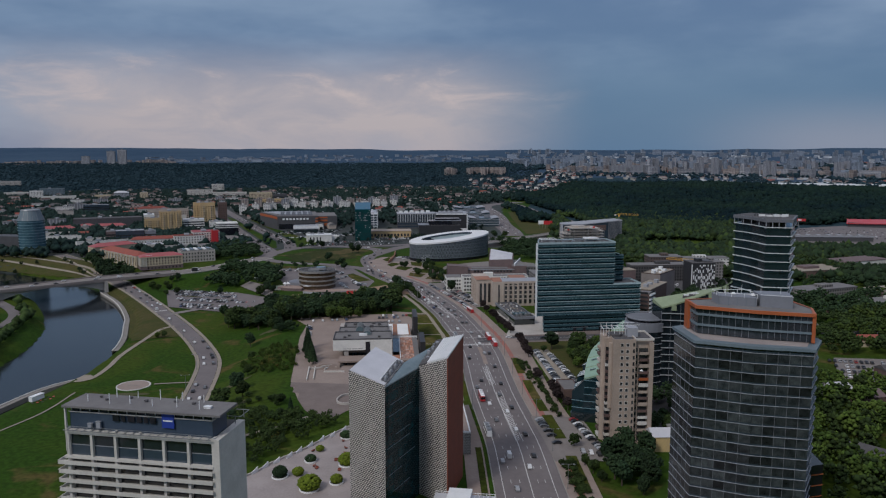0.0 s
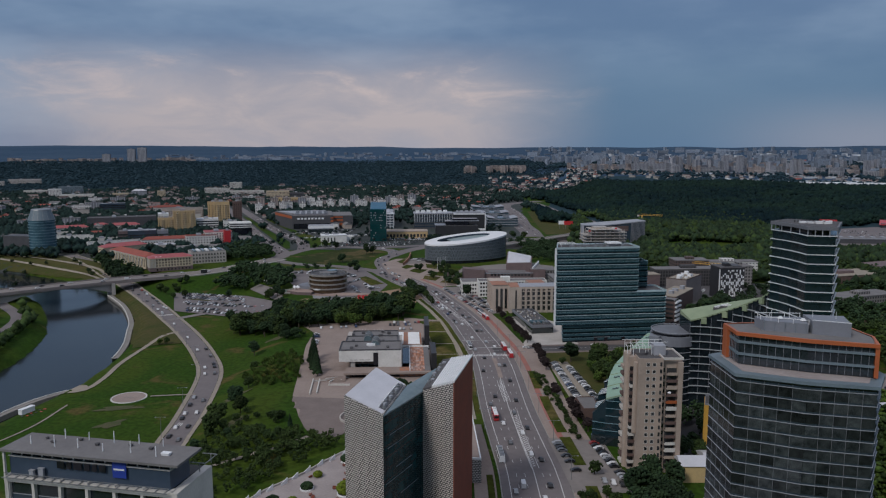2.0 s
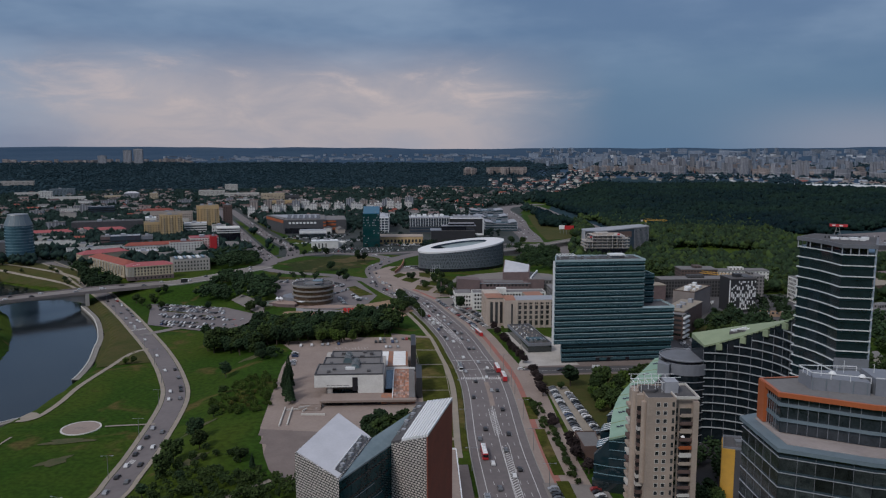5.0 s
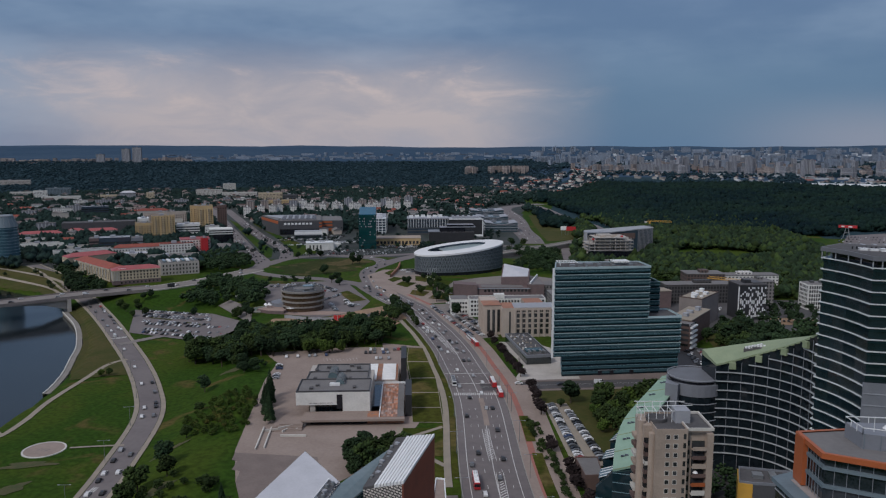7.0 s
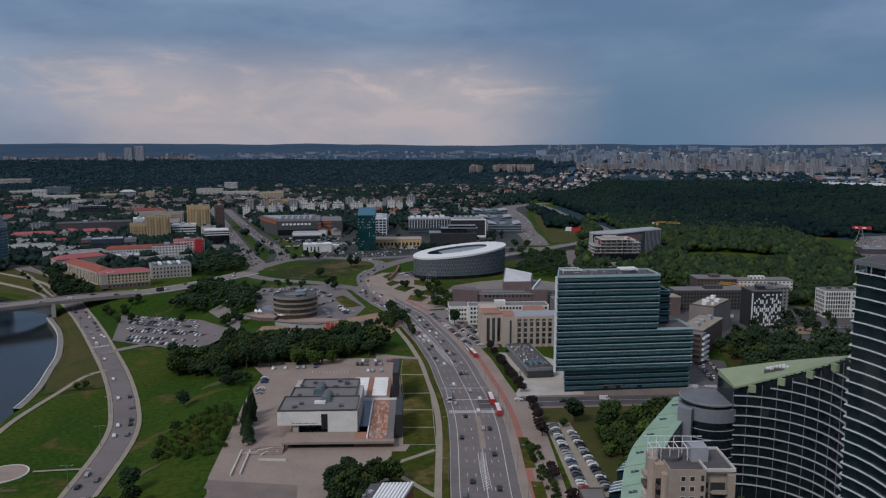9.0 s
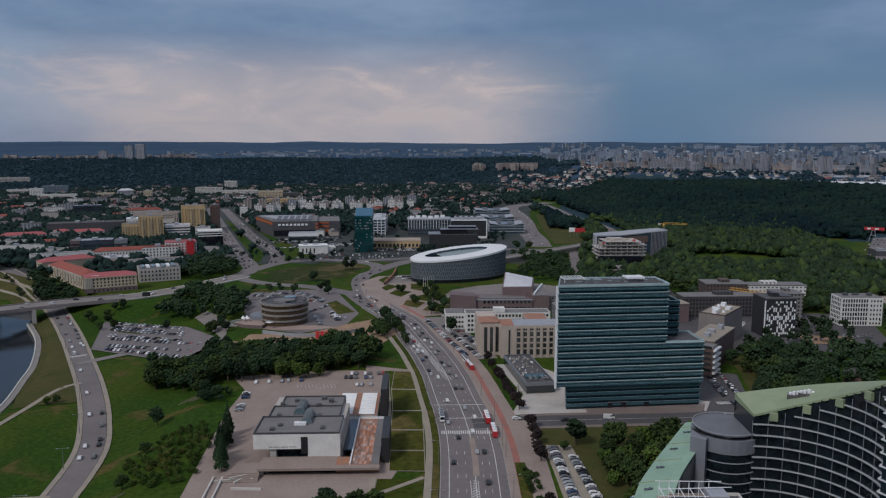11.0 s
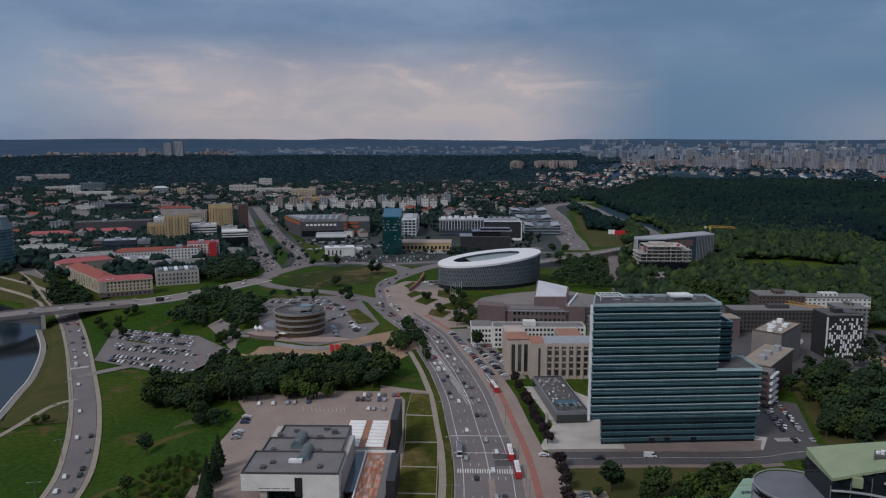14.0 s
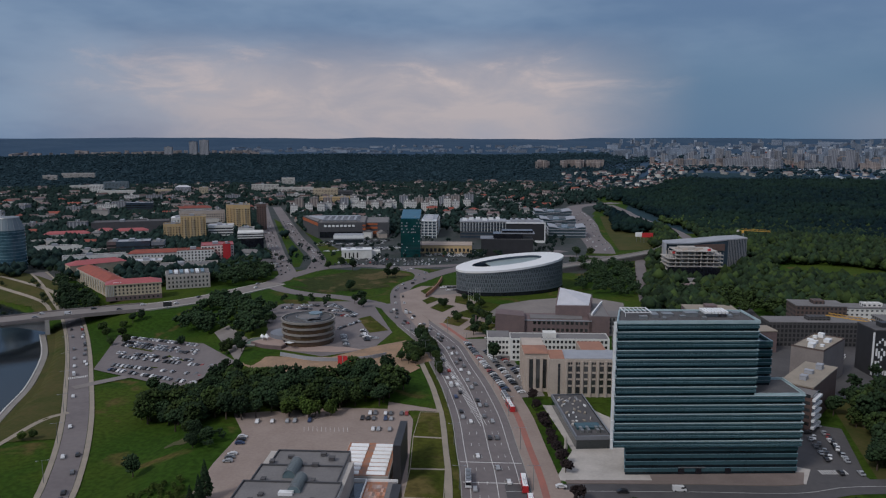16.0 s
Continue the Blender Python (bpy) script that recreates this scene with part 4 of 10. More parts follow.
strip(between(CROSS, 500, 530), -8.0, 3.0, 0.26, "apron_paving", "pavement", label="paved footway of the side street", thick=0.3)
strip(between(CROSS, 500, 530), 8.2, 3.0, 0.26, "apron_paving", "pavement", label="paved footway of the side street", thick=0.3)
solo("pavement", patch([(-51, 592), (-30, 540), (-33, 510), (-27, 509), (-4, 515), (62, 533), (66, 548), (10, 560), (-30, 596)], 0.22, thick=0.3), "pale_paving", "pale stone plaza in front of the glass office", kind="structure")
solo("lawn", patch([(-26, 494), (55, 512), (62, 500), (30, 440), (14, 398), (-6, 440), (-20, 478)], 0.16), "dry", "dry lawn between the side street and the car park", kind="structure")
solo("pavement", patch([(-15, 474), (-3, 476), (16, 402), (2, 396)], 0.29), "path", "sand-coloured car park between two lawns", kind="structure")
solo("pavement", patch([(-10, 352), (14, 354), (26, 304), (2, 300)], 0.30), "asphalt_pale", "paved car park below the block of flats", kind="structure")
solo("pavement", patch([(-126, 702), (-70, 597), (-52, 606), (-60, 628), (-74, 650), (-84, 676), (-100, 712)], 0.2), "asphalt_pale", "roadside car park in front of the stone offices", kind="structure")
solo("pavement", patch([(-168, 764), (-124, 706), (-102, 719), (-128, 802), (-163, 848), (-190, 832)], 0.16), "paving", "paved square before the ring-shaped office", kind="structure")
for pts in ([(-150, 770), (-130, 762), (-118, 782), (-140, 792)], [(-140, 796), (-122, 788), (-120, 815), (-142, 826)], [(-158, 812), (-146, 806), (-150, 836), (-164, 838)], [(-128, 728), (-110, 724), (-108, 750), (-126, 756)], [(-148, 744), (-134, 736), (-132, 758), (-150, 764)], [(-172, 788), (-158, 776), (-154, 800), (-170, 806)]):
    solo("lawn", patch(pts, 0.28), "lawn", "small lawn on the paved square", kind="structure")
solo("pavement", patch([(-146, 706), (-166, 764), (-190, 832), (-186, 876), (-206, 872), (-214, 834), (-190, 772), (-160, 722)], 0.125), "paving", "paved footway along the interchange", kind="structure")
solo("pavement", patch([(-190, 832), (-163, 848), (-158, 872), (-172, 886), (-188, 880)], 0.15), "asphalt_pale", "small car park beside the ring-shaped office", kind="structure")
for pts in ([(-200, 850), (-192, 838), (-190, 862), (-197, 872)], [(-186, 812), (-178, 800), (-172, 822), (-184, 830)]):
    solo("lawn", patch(pts, 0.28), "lawn", "small lawn on the paved square", kind="structure")
abutment = thing("retaining_wall", 0, 0, 0, 0, "rusty brown retaining wall beside the overpass ramp", "wall")
part("wall_face", ribbon(smooth([(-187, 826), (-190, 866), (-197, 908)], 8), .5, .5, 0, z=11.4, thick=3.6), "rusty_deck", abutment)
solo("ground_dug", patch([(146, 702), (182, 706), (178, 682), (148, 680)], 0.3), "sand", "bare earth of a small building site", kind="structure")
# riverside car park
strip(smooth([(-318, 566), (-310, 580), (-300, 596)], 4), 0, 7, 0.44, "asphalt_pale", "pavement", label="short link into the riverside car park")
for line in ([(-318, 606), (-296, 612)], [(-306, 636), (-284, 628)], [(-344, 646), (-322, 642)]):
    strip([Vector(p) for p in line], 0, 2.2, 0.62, "lawn", "grass_verge", label="narrow planted island in the car park")
solo("pavement", patch([(-332, 598), (-258, 582), (-246, 622), (-300, 668), (-374, 672)], 0.45), "asphalt", "grey car park by the riverside road", kind="structure")
solo("pavement", patch([(-246, 622), (-238, 606), (-262, 664), (-300, 700), (-306, 690), (-270, 650)], 0.5), "asphalt_pale", "paved lane up to the round office", kind="structure")
# car park and forecourt of the round office
solo("pavement", patch([(-296, 742), (-262, 690), (-246, 650), (-196, 640), (-170, 668), (-186, 700), (-210, 752), (-236, 778), (-292, 770)], 0.14), "asphalt", "asphalt car park round the circular office", kind="structure")
solo("pavement", patch([(-196.7, 658.8), (-172.6, 671.3), (-174.3, 707.1), (-226.2, 797.7), (-276.6, 781.9)], 0.19), "asphalt", "asphalt car park beside the circular office", kind="structure")
solo("lawn", patch([(-189.3, 701.4), (-178.9, 711.3), (-207.6, 749.2), (-212.7, 737.6)], 0.32), "lawn", "triangle of lawn by the circular office", kind="structure")
solo("ground_dug", patch([(-246, 622), (-226, 606), (-176, 622), (-150, 640), (-158, 690), (-172, 672), (-190, 640), (-228, 630)], 0.3), "sand", "bare orange earth of a building site", kind="structure")
solo("ground_dug", patch([(-138, 632), (-128, 650), (-150, 690), (-158, 682), (-146, 650)], 0.3), "sand", "bare orange earth of a building site", kind="structure")

solo("ground_dug", patch([(-206, 600), (-176, 600), (-150, 624), (-136, 610), (-130, 634), (-148, 652), (-180, 636), (-206, 622)], 0.34), "sand", "bare orange earth of a building site", kind="structure")
# the interchange beyond
road("road", smooth([(-190, 770), (-222, 792), (-258, 806), (-291, 810), (-322, 822), (-346, 842)]), 7, "asphalt link road of the interchange", 0.10)
road("road", smooth([(-190, 772), (-214, 834), (-221, 873), (-217, 905), (-230, 940), (-262, 957), (-303, 962), (-337, 930), (-346, 880)]), 8, "asphalt loop road of the interchange", 0.12)
road("road", smooth([(-217, 905), (-205, 955), (-160, 1050), (-110, 1130)]), 9, "asphalt slip road of the interchange", 0.10)
STREET_L = smooth([(-346, 850), (-352, 890), (-418, 992), (-512, 1146), (-640, 1358), (-760, 1560)], 14)
STREET_R = smooth([(-338, 920), (-372, 1000), (-462, 1130), (-575, 1310), (-730, 1560)], 14)
road("road", STREET_L, 9, "asphalt carriageway that runs up to the far district", 0.17)
road("road", STREET_R, 8, "asphalt carriageway that runs up to the far district", 0.21)
solo("verge", loft([(-366, 930), (-408, 1000), (-500, 1152), (-626, 1360)], [(-362, 935), (-388, 1000), (-476, 1132), (-588, 1312)], 0.22), "grass", "green strip between the two carriageways", kind="structure")
solo("verge", loft([(-346, 936), (-356, 990), (-440, 1128), (-556, 1306)], [(-322, 975), (-330, 1010), (-424, 1124), (-536, 1296)], 0.16), "grass", "green strip beside the carriageway", kind="structure")
road("road", smooth([(-62, 1120), (-72, 1190), (-92, 1291), (-110, 1428), (-135, 1560), (-158, 1660), (-158, 1741), (-128, 1800), (-90, 1850)], 14), 16, "broad motorway that climbs between wooded slopes", 0.12)
road("road", smooth([(-260, 960), (-180, 1010), (-110, 1085), (-40, 1100), (24, 1180), (40, 1270), (22, 1380), (-8, 1465), (-42, 1578), (-62, 1665), (-97, 1790)], 14), 7, "asphalt road past the building site", 0.14)
overpass = thing("overpass", 0, 0, 0, 0, "grey concrete overpass with solid parapets", "bridge")
deck_line = smooth([(-150, 928), (-122, 946), (-108, 962), (-95, 982), (-64, 1028), (-30, 1078), (2, 1132), (18, 1190)], 12)
part("deck", ribbon(deck_line, 7, 7, 0, z=13.0, thick=5.2), "asphalt_pale", overpass)
for side in (-7.2, 7.2):
    part("parapet", ribbon(deck_line, .25 - side, .25 + side, 0, z=14.0, thick=1.4), "concrete", overpass)
road("road", smooth([(-6, 860), (-12, 960), (-18, 1086)], 14), 5.5, "narrow asphalt lane among trees", 0.19)
solo("lawn", patch([(-330, 868), (-284, 818), (-236, 884), (-236, 930), (-290, 945)], 0.12), "dull_turf", "dull green slope inside the interchange", kind="structure")
solo("lawn", patch([(-322, 836), (-280, 818), (-232, 860), (-238, 872), (-284, 846)], 0.2), "dull_turf", "green slope inside the interchange", kind="structure")

solo("lawn", patch([(120, 1010), (205, 1000), (250, 1060), (180, 1100), (110, 1085)], 0.2), "grass", "bright green field among the trees", kind="structure")
solo("verge", patch([(-44, 1150), (8, 1180), (20, 1270), (2, 1370), (-30, 1440), (-70, 1560), (-100, 1560), (-86, 1440), (-66, 1290)], 0.15), "dry", "dry grass between the motorway and the slope road", kind="structure")
# dry bank between the quay and the riverside road
bank_road = [(p.x - 6.4, p.y - 5.2) for p in RIVERSIDE if 505 < p.y < 690]
solo("dry_bank", loft(bank_road, [(-301, 488), (-306, 497), (-317, 511), (-334, 541), (-354, 575), (-394, 627), (-438, 671)], 0.32, 130, 26, -3.22), "dry", "dry brownish grass bank above the quay", kind="structure")

# ---- the large buildings ----


def ring_band(poly, z0, z1, proud):
    """A band that runs round a convex plan, proud of it."""
    o, i = inset(poly, -proud), inset(poly, 0.35)
    mb = MB()
    n = len(poly)
    for k in range(n):
        j = (k + 1) % n
        mb.face([(*o[k], z0), (*o[j], z0), (*o[j], z1), (*o[k], z1)])
        mb.face([(*o[k], z1), (*o[j], z1), (*i[j], z1), (*i[k], z1)])
        mb.face([(*i[k], z0), (*i[j], z0), (*o[j], z0), (*o[k], z0)])
    return mb


def parapet(poly, z0, z1, thick=0.5):
    i, mb, n = inset(poly, thick), MB(), len(poly)
    for k in range(n):
        j = (k + 1) % n
        mb.prism([poly[k], poly[j], i[j], i[k]], z0, z1)
    return mb


def rect(x0, x1, y0, y1):
    return [(x0, y0), (x1, y0), (x1, y1), (x0, y1)]


def roof_boxes(parent, boxes, z, material="steel", name="roof_unit"):
    for x, y, w, d, h in boxes:
        part(name, MB().box(x - w / 2, x + w / 2, y - d / 2, y + d / 2, z, z + h).box(x - w / 2 - .1, x + w / 2 + .1, y - d / 2 - .1, y + d / 2 + .1, z + h, z + h + .15), material, parent)


def glass_office():
    t = thing("glass_office", -11.6, 518.2, 8.0, 17.2, "teal glass office block with level bands and a lower wing", "office building")
    part("base", MB().prism([(5.5, 1.9), (75, 1.9), (75, 20), (10, 20)], 0, 12.6), "office_glass", t, "recessed dark glass base")
    T_ = [(0.4, 0.6), (55.6, 0.6), (55.6, 18), (6.2, 20.5)]
    T2 = [(0.2, 0.5), (55.8, 0.5), (55.8, 18.2), (6.0, 20.7)]
    L2 = [(0.2, 0.5), (75.6, 0.5), (75.6, 20.2), (6.0, 20.7)]
    part("tower", MB().prism(T_, 12.6, 63.2), "office_glass", t)
    part("wing", MB().prism(rect(55.6, 75.4, 1.2, 20), 12.6, 33.6), "office_glass", t)
    part("back_wing", MB().prism(rect(55.6, 67.0, 13, 26), 33.6, 51.5), "office_glass", t)
    fh = 3.74
    for k in range(14):
        z = 12.4 + k * fh
        for q, h in ((0.0, 0.95), (1.35, 1.0)):
            plan = L2 if z + q + h < 34.6 else T2
            part("glass_band", ring_band(plan, z + q, z + q + h, 0.16), "teal_band", t)
            part("band_rail", ring_band(plan, z + q + .5, z + q + .58, 0.2), "teal_line", t)
            part("band_rail", ring_band(plan, z + q + h, z + q + h + (.30 if q else .12), 0.45 if q else .24), "teal_rail" if q else "teal_line", t)
        if 33 <= z < 50:
            part("glass_band", ring_band(rect(55.4, 67.2, 12.8, 26.2), z, z + 2.6, 0.16), "teal_band", t)
            for q in (1.0, 2.6):
                part("band_rail", ring_band(rect(55.4, 67.2, 12.8, 26.2), z + q, z + q + .14, 0.26), "teal_line", t)
    for k in range(4):
        z = 1.4 + k * 2.9
        part("glass_band", ring_band([(5.4, 1.9), (75.2, 1.9), (75.2, 20), (10, 20)], z, z + 1.5, 0.14), "teal_band", t)
        part("band_rail", ring_band([(5.4, 1.9), (75.2, 1.9), (75.2, 20), (10, 20)], z + 1.5, z + 1.62, 0.24), "teal_line", t)
    part("parapet", parapet(inset(T_, -0.5), 63.0, 64.3, 0.35), "teal_rail", t, "thin pale roof edge")
    part("parapet", parapet(rect(55.6, 76.0, 0.6, 20.4), 33.6, 34.6, 0.3), "teal_rail", t)
    part("roof", MB().prism(inset(T_, .2), 63.2, 63.5), "dark_roof", t)
    part("roof", MB().box(56, 75.2, 1.3, 19.8, 33.5, 33.8), "dark_roof", t)
    for k in range(13):
        z = 12.0 + k * 4.0
        part("white_fin", MB().box(-1.3, -0.3, -0.4 + .35 * (k % 2), 0.5 + .35 * (k % 2), z, z + 3.9), "white", t, "white folded edge of the facade")
    roof_boxes(t, [(12, 7, 3, 2, 1.0), (17, 10, 2.6, 5, 1.4), (23, 12, 4, 4, 1.0), (28, 8, 2, 2, .9), (32, 11, 5, 4, 1.6), (40, 12, 6, 5, 1.2), (47, 9, 2, 3, .9), (51, 13, 3, 3, 1.1), (20, 6, 1.4, 1.4, .7), (36, 6, 1.6, 1.2, .7)], 63.5)
    for k in range(7):
        part("pergola_beam", MB().box(5.5 + k * 1.7, 5.7 + k * 1.7, 10, 19, 65.2, 65.45), "white", t)
    for x, y in ((5.5, 10), (16, 10), (7.5, 18.8), (16, 18.8)):
        part("pergola_post", MB().box(x, x + .25, y, y + .25, 63.5, 65.2), "white", t)
    part("pergola_rail", parapet(rect(5.4, 16.2, 9.9, 19.1), 65.1, 65.4, .2), "white", t)
    vents = MB()
    for k in range(7):
        vents.box(37 + k * 1.4, 38 + k * 1.4, 8, 15, 65.1, 66.0)
    part("louvre", vents, "white", t)
    for x in (27, 34, 46):
        part("entrance_door", MB().box(x, x + 2.4, 1.6, 1.88, 0.1, 2.9), "night_glass", t)
    part("canopy", MB().box(27, 38, 1.4, 3, 3.1, 3.3), "steel", t)
    return t


def hotel():
    t = thing("hotel_tower", -113.2, 155.8, 8.0, -1.6, "white concrete hotel slab with balconies and a glazed top", "hotel")
    W, D, R_ = 38.9, 12.6, 8.4
    E_ = W - 1.6
    part("core", MB().box(0.8, E_, 1.0, D, 0, 62.2), "window", t)
    part("back_roof", MB().box(.6, E_ - .2, R_ - .4, D, 62.2, 62.5), "dark_roof", t)
    part("end_wall", MB().box(E_ - .2, W, -.3, D + 0.6, 0, 62.4), "hotel_white", t, "blank white end wall")
    part("end_wall", MB().box(-0.2, 0.8, 0, D, 0, 62.4), "hotel_white", t)
    bay = (E_ - .3) / 6
    for k in range(7):
        x = 0.3 + k * bay
        part("pier", MB().box(x - 0.32, x + 0.32, -0.2, 1.4, 0, 62.6), "hotel_white", t)
    fh = 2.26
    rail = MB().box(-2.2, E_, -1.0, 1.0, 0, 0.25).box(-2.2, E_, -1.0, -0.8, 0.25, 0.95).box(-2.2, -2.0, -1.0, 2.2, 0, 0.95).mesh("balcony", "hotel_white")
    for f in range(24):
        piece("balcony", rail, t, 0, 0, 54.0 - f * fh)
    part("top_frame", MB().box(-0.2, E_, -0.3, 1.0, 61.4, 62.4), "hotel_white", t)
    part("top_frame", MB().box(-0.6, E_, -0.5, 1.0, 55.4, 56.0), "hotel_white", t)
    for k in range(6):
        x = 0.62 + k * bay
        w = part("tall_window", MB().box(x, x + bay - 0.64, 0.6, 0.8, 56.0, 61.4), "dark_glass", t)
        part("lower_pane", MB().box(x + .1, x + bay - 0.74, 0.5, 0.62, 56.0, 58.5), "blue_glass", w, "grey-blue lower pane")
        part("sill_rail", MB().box(x + .1, x + bay - 0.74, 0.42, 0.5, 58.5, 58.65), "pale_panel", w)
    part("penthouse", MB().box(0.6, E_ - .4, 0.8, R_ - 0.5, 62.4, 66.6), "slate_glass", t, "slate-blue glazed rooftop storey")
    part("clerestory", MB().box(0.9, E_ - .8, 1.1, R_ - 0.8, 66.6, 67.9), "dark_glass", t)
    part("white_rail", MB().box(0.4, E_ - .2, 0.55, 0.8, 66.45, 66.7).box(E_ - .4, E_ - .15, .6, R_ - .4, 66.45, 66.7), "hotel_white", t)
    for k in range(16):
        x = 0.9 + k * 2.4
        part("roof_post", MB().box(x, x + 0.16, 0.85, 1.1, 66.7, 67.9), "hotel_white", t)
    part("roof", MB().box(-0.4, E_ + 2.2, -0.7, R_, 67.9, 68.4), "grey_roof", t, "flat grey felt roof")
    part("corner_post", MB().box(-.2, .2, -.2, .3, 57, 67.9), "hotel_white", t)
    sign = part("sign_panel", MB().box(24.6, 27.6, 0.3, 0.6, 64.2, 67.9), "blue_sign", t, "square blue sign panel")
    part("sign_letter", MB().box(24.9, 27.3, 0.2, 0.3, 65.8, 66.1), "white", sign, "pale sign lettering shown as bars")
    for x, w in ((12.0, 1.6), (14.2, 1.0), (15.8, 1.8), (18.2, 1.2), (20.0, 1.0), (21.6, 1.4)):
        part("sign_letter", MB().box(x, x + w, 0.35, 0.5, 65.0, 66.4), "night_glass", t, "dark sign lettering shown as bars")
    for k, (x, y) in enumerate([(4, 3), (9, 7), (10, 2.5), (14.5, 7.2), (15, 3), (20.5, 7), (21, 2.6), (26, 7.4), (27, 3), (31.5, 7.4), (33, 2.4)]):
        part("mast", MB().tube(x, y, 0.13, 0.09, 68.4, 70.1 + (k % 3) * 0.4, 6), "white", t)
    roof_boxes(t, [(34.5, 3.6, 1.6, 1.0, 0.35)], 68.4, "white")
    roof_boxes(t, [(18, 5, 0.6, 0.6, 0.35), (8, 4.5, 0.5, 0.6, 0.3), (25, 6, 0.6, 0.5, 0.35), (13, 6.6, .5, .5, .3), (30, 5.4, .6, .6, .3), (5.5, 6, .4, .4, .3)], 68.4, "dark_roof")
    part("cradle_rail", MB().box(0, E_, -1.2, -1.0, 62.5, 62.65).box(0, E_, -0.4, -0.25, 63.2, 63.3), "steel", t)
    for k in range(18):
        part("cradle_bracket", MB().box(.6 + k * 2.1, .75 + k * 2.1, -1.2, .8, 62.4, 62.55), "steel", t)
    part("roof_cage", MB().box(E_ - .6, W + 1.2, D - 4, D - 3.85, 64.8, 64.95).box(E_ - .6, W + 1.2, D + .8, D + .95, 64.8, 64.95).box(W + 1.0, W + 1.15, D - 4, D + .9, 64.8, 64.95).box(W - .3, W - .15, D - 4, D - 3.8, 63, 64.8).box(W - .3, W - .15, D + .6, D + .8, 63, 64.8), "steel", t)
    roof_boxes(t, [(6.2, .2, 1.0, .6, 1.0), (8.4, .2, 1.1, .5, 1.6)], 63.0, "pale_panel")
    return t


def wedge_tower():
    t = thing("wedge_tower", 0, 0, 0, 0, "slanted twin office tower in pale lattice and rust-red cladding", "office building")
    A, FR, RB, PK = (-70.5, 248.0), (-55.3, 238.2), (-53.6, 262.0), (-67.4, 275.0)
    za, zf, zr, zp = 59.2, 57.4, 59.2, 60.6
    part("left_mass", MB().prism([A, FR, RB, PK], 8.0, [za, zf, zr, zp]), "lattice", t)
    part("left_roof", MB().prism(inset([A, FR, RB, PK], 0.35), [za - .2, zf - .2, zr - .2, zp - .2], [za + .25, zf + .25, zr + .25, zp + .25]), "pale_roof", t, "pale standing-seam metal roof")
    FL, FQ, AP, BL = (-48.2, 263.0), (-37.0, 257.0), (-34.4, 281.0), (-45.8, 287.0)
    q = [57.2, 62.2, 64.4, 60.4]
    part("right_mass", MB().prism([FL, FQ, AP, BL], 8.0, q), "lattice", t)
    d = Vector((AP[0] - FQ[0], AP[1] - FQ[1])).normalized()
    s = Vector((d.y, -d.x)) * 0.35
    f0, a0 = Vector(FQ), Vector(AP)
    part("red_side", MB().prism([tuple(f0), tuple(f0 + s), tuple(a0 + s), tuple(a0)], 8.0, [62.4, 62.4, 64.8, 64.8]), "rust", t, "dark rust-red side wall")
    part("right_roof", MB().prism(inset([FL, FQ, AP, BL], 0.3), [v - .1 for v in q], [v + .3 for v in q]), "pale_roof", t)
    ribs = MB()
    for k in range(9):
        u = 0.30 + 0.68 * k / 8
        a = Vector(FL).lerp(Vector(FQ), u)
        b = Vector(BL).lerp(Vector(AP), u)
        z0, z1 = 57.2 + 5.0 * u + .3, 60.4 + 4.0 * u + .3
        w = Vector((0.62, -0.3))
        part("roof_rib", MB().prism([tuple(a), tuple(a + w), tuple(b + w), tuple(b)], [z0 - .1, z0 + .1, z1 + .1, z1 - .1], [z0 + .65, z0 + .85, z1 + .85, z1 + .65]), "white", t, "white rib of the roof lights")
    part("right_gutter", MB().prism([FL, tuple(Vector(FL).lerp(Vector(FQ), .28)), tuple(Vector(BL).lerp(Vector(AP), .28)), BL], [57.3, 58.7, 61.7, 60.5], [57.9, 59.3, 62.3, 61.1]), "dark_roof", t, "dark roof strip beside the ribs")
    G = [FR, FL, BL, RB]
    part("glass_front", MB().prism([FR, FL, BL, RB], 8.0, [56.6, 56.6, 59.0, 58.4]), "wedge_glass", t, "deep teal glass front")
    part("glass_roof", MB().prism([FR, FL, BL, RB], [56.6, 56.6, 59.0, 58.4], [57.0, 57.0, 59.4, 58.8]), "roof_glass", t, "sloping glass roof")
    dg = (Vector(FL) - Vector(FR)).normalized()
    sg = Vector((dg.y, -dg.x)) * 0.12
    for k in range(13):
        z = 9.5 + k * 3.7
        a, b = Vector(FR), Vector(FL)
        part("floor_edge", MB().prism([tuple(a + sg * .3), tuple(b + sg * .3), tuple(b), tuple(a)], z, z + 0.5), "night_glass", t)
    for k, (z, u, w) in enumerate(((49.5, .15, .5), (45.6, .1, .7), (37.8, .3, .4), (34.5, .05, .65), (28.0, .4, .45), (24.6, .1, .35), (17.8, .2, .5))):
        a, b = Vector(FR).lerp(Vector(FL), u), Vector(FR).lerp(Vector(FL), u + w)
        part("ceiling_strip", MB().prism([tuple(a + sg * .5), tuple(b + sg * .5), tuple(b + sg * .31), tuple(a + sg * .31)], z, z + 0.22), "ledge", t)
    for k in range(7):
        a = Vector(FR).lerp(Vector(FL), (k + .5) / 7)
        part("mullion", MB().slab(tuple(a + sg * .3 - dg * .03), tuple(a + sg * .3 + dg * .03), 0.1, 8, 56.5), "wedge_glass", t)
    # plant in the two troughs beside the glass roof
    n = (Vector(A) - Vector(FR)).normalized()
    e0, e1 = Vector(FR).lerp(Vector(RB), .1), Vector(FR).lerp(Vector(RB), .92)
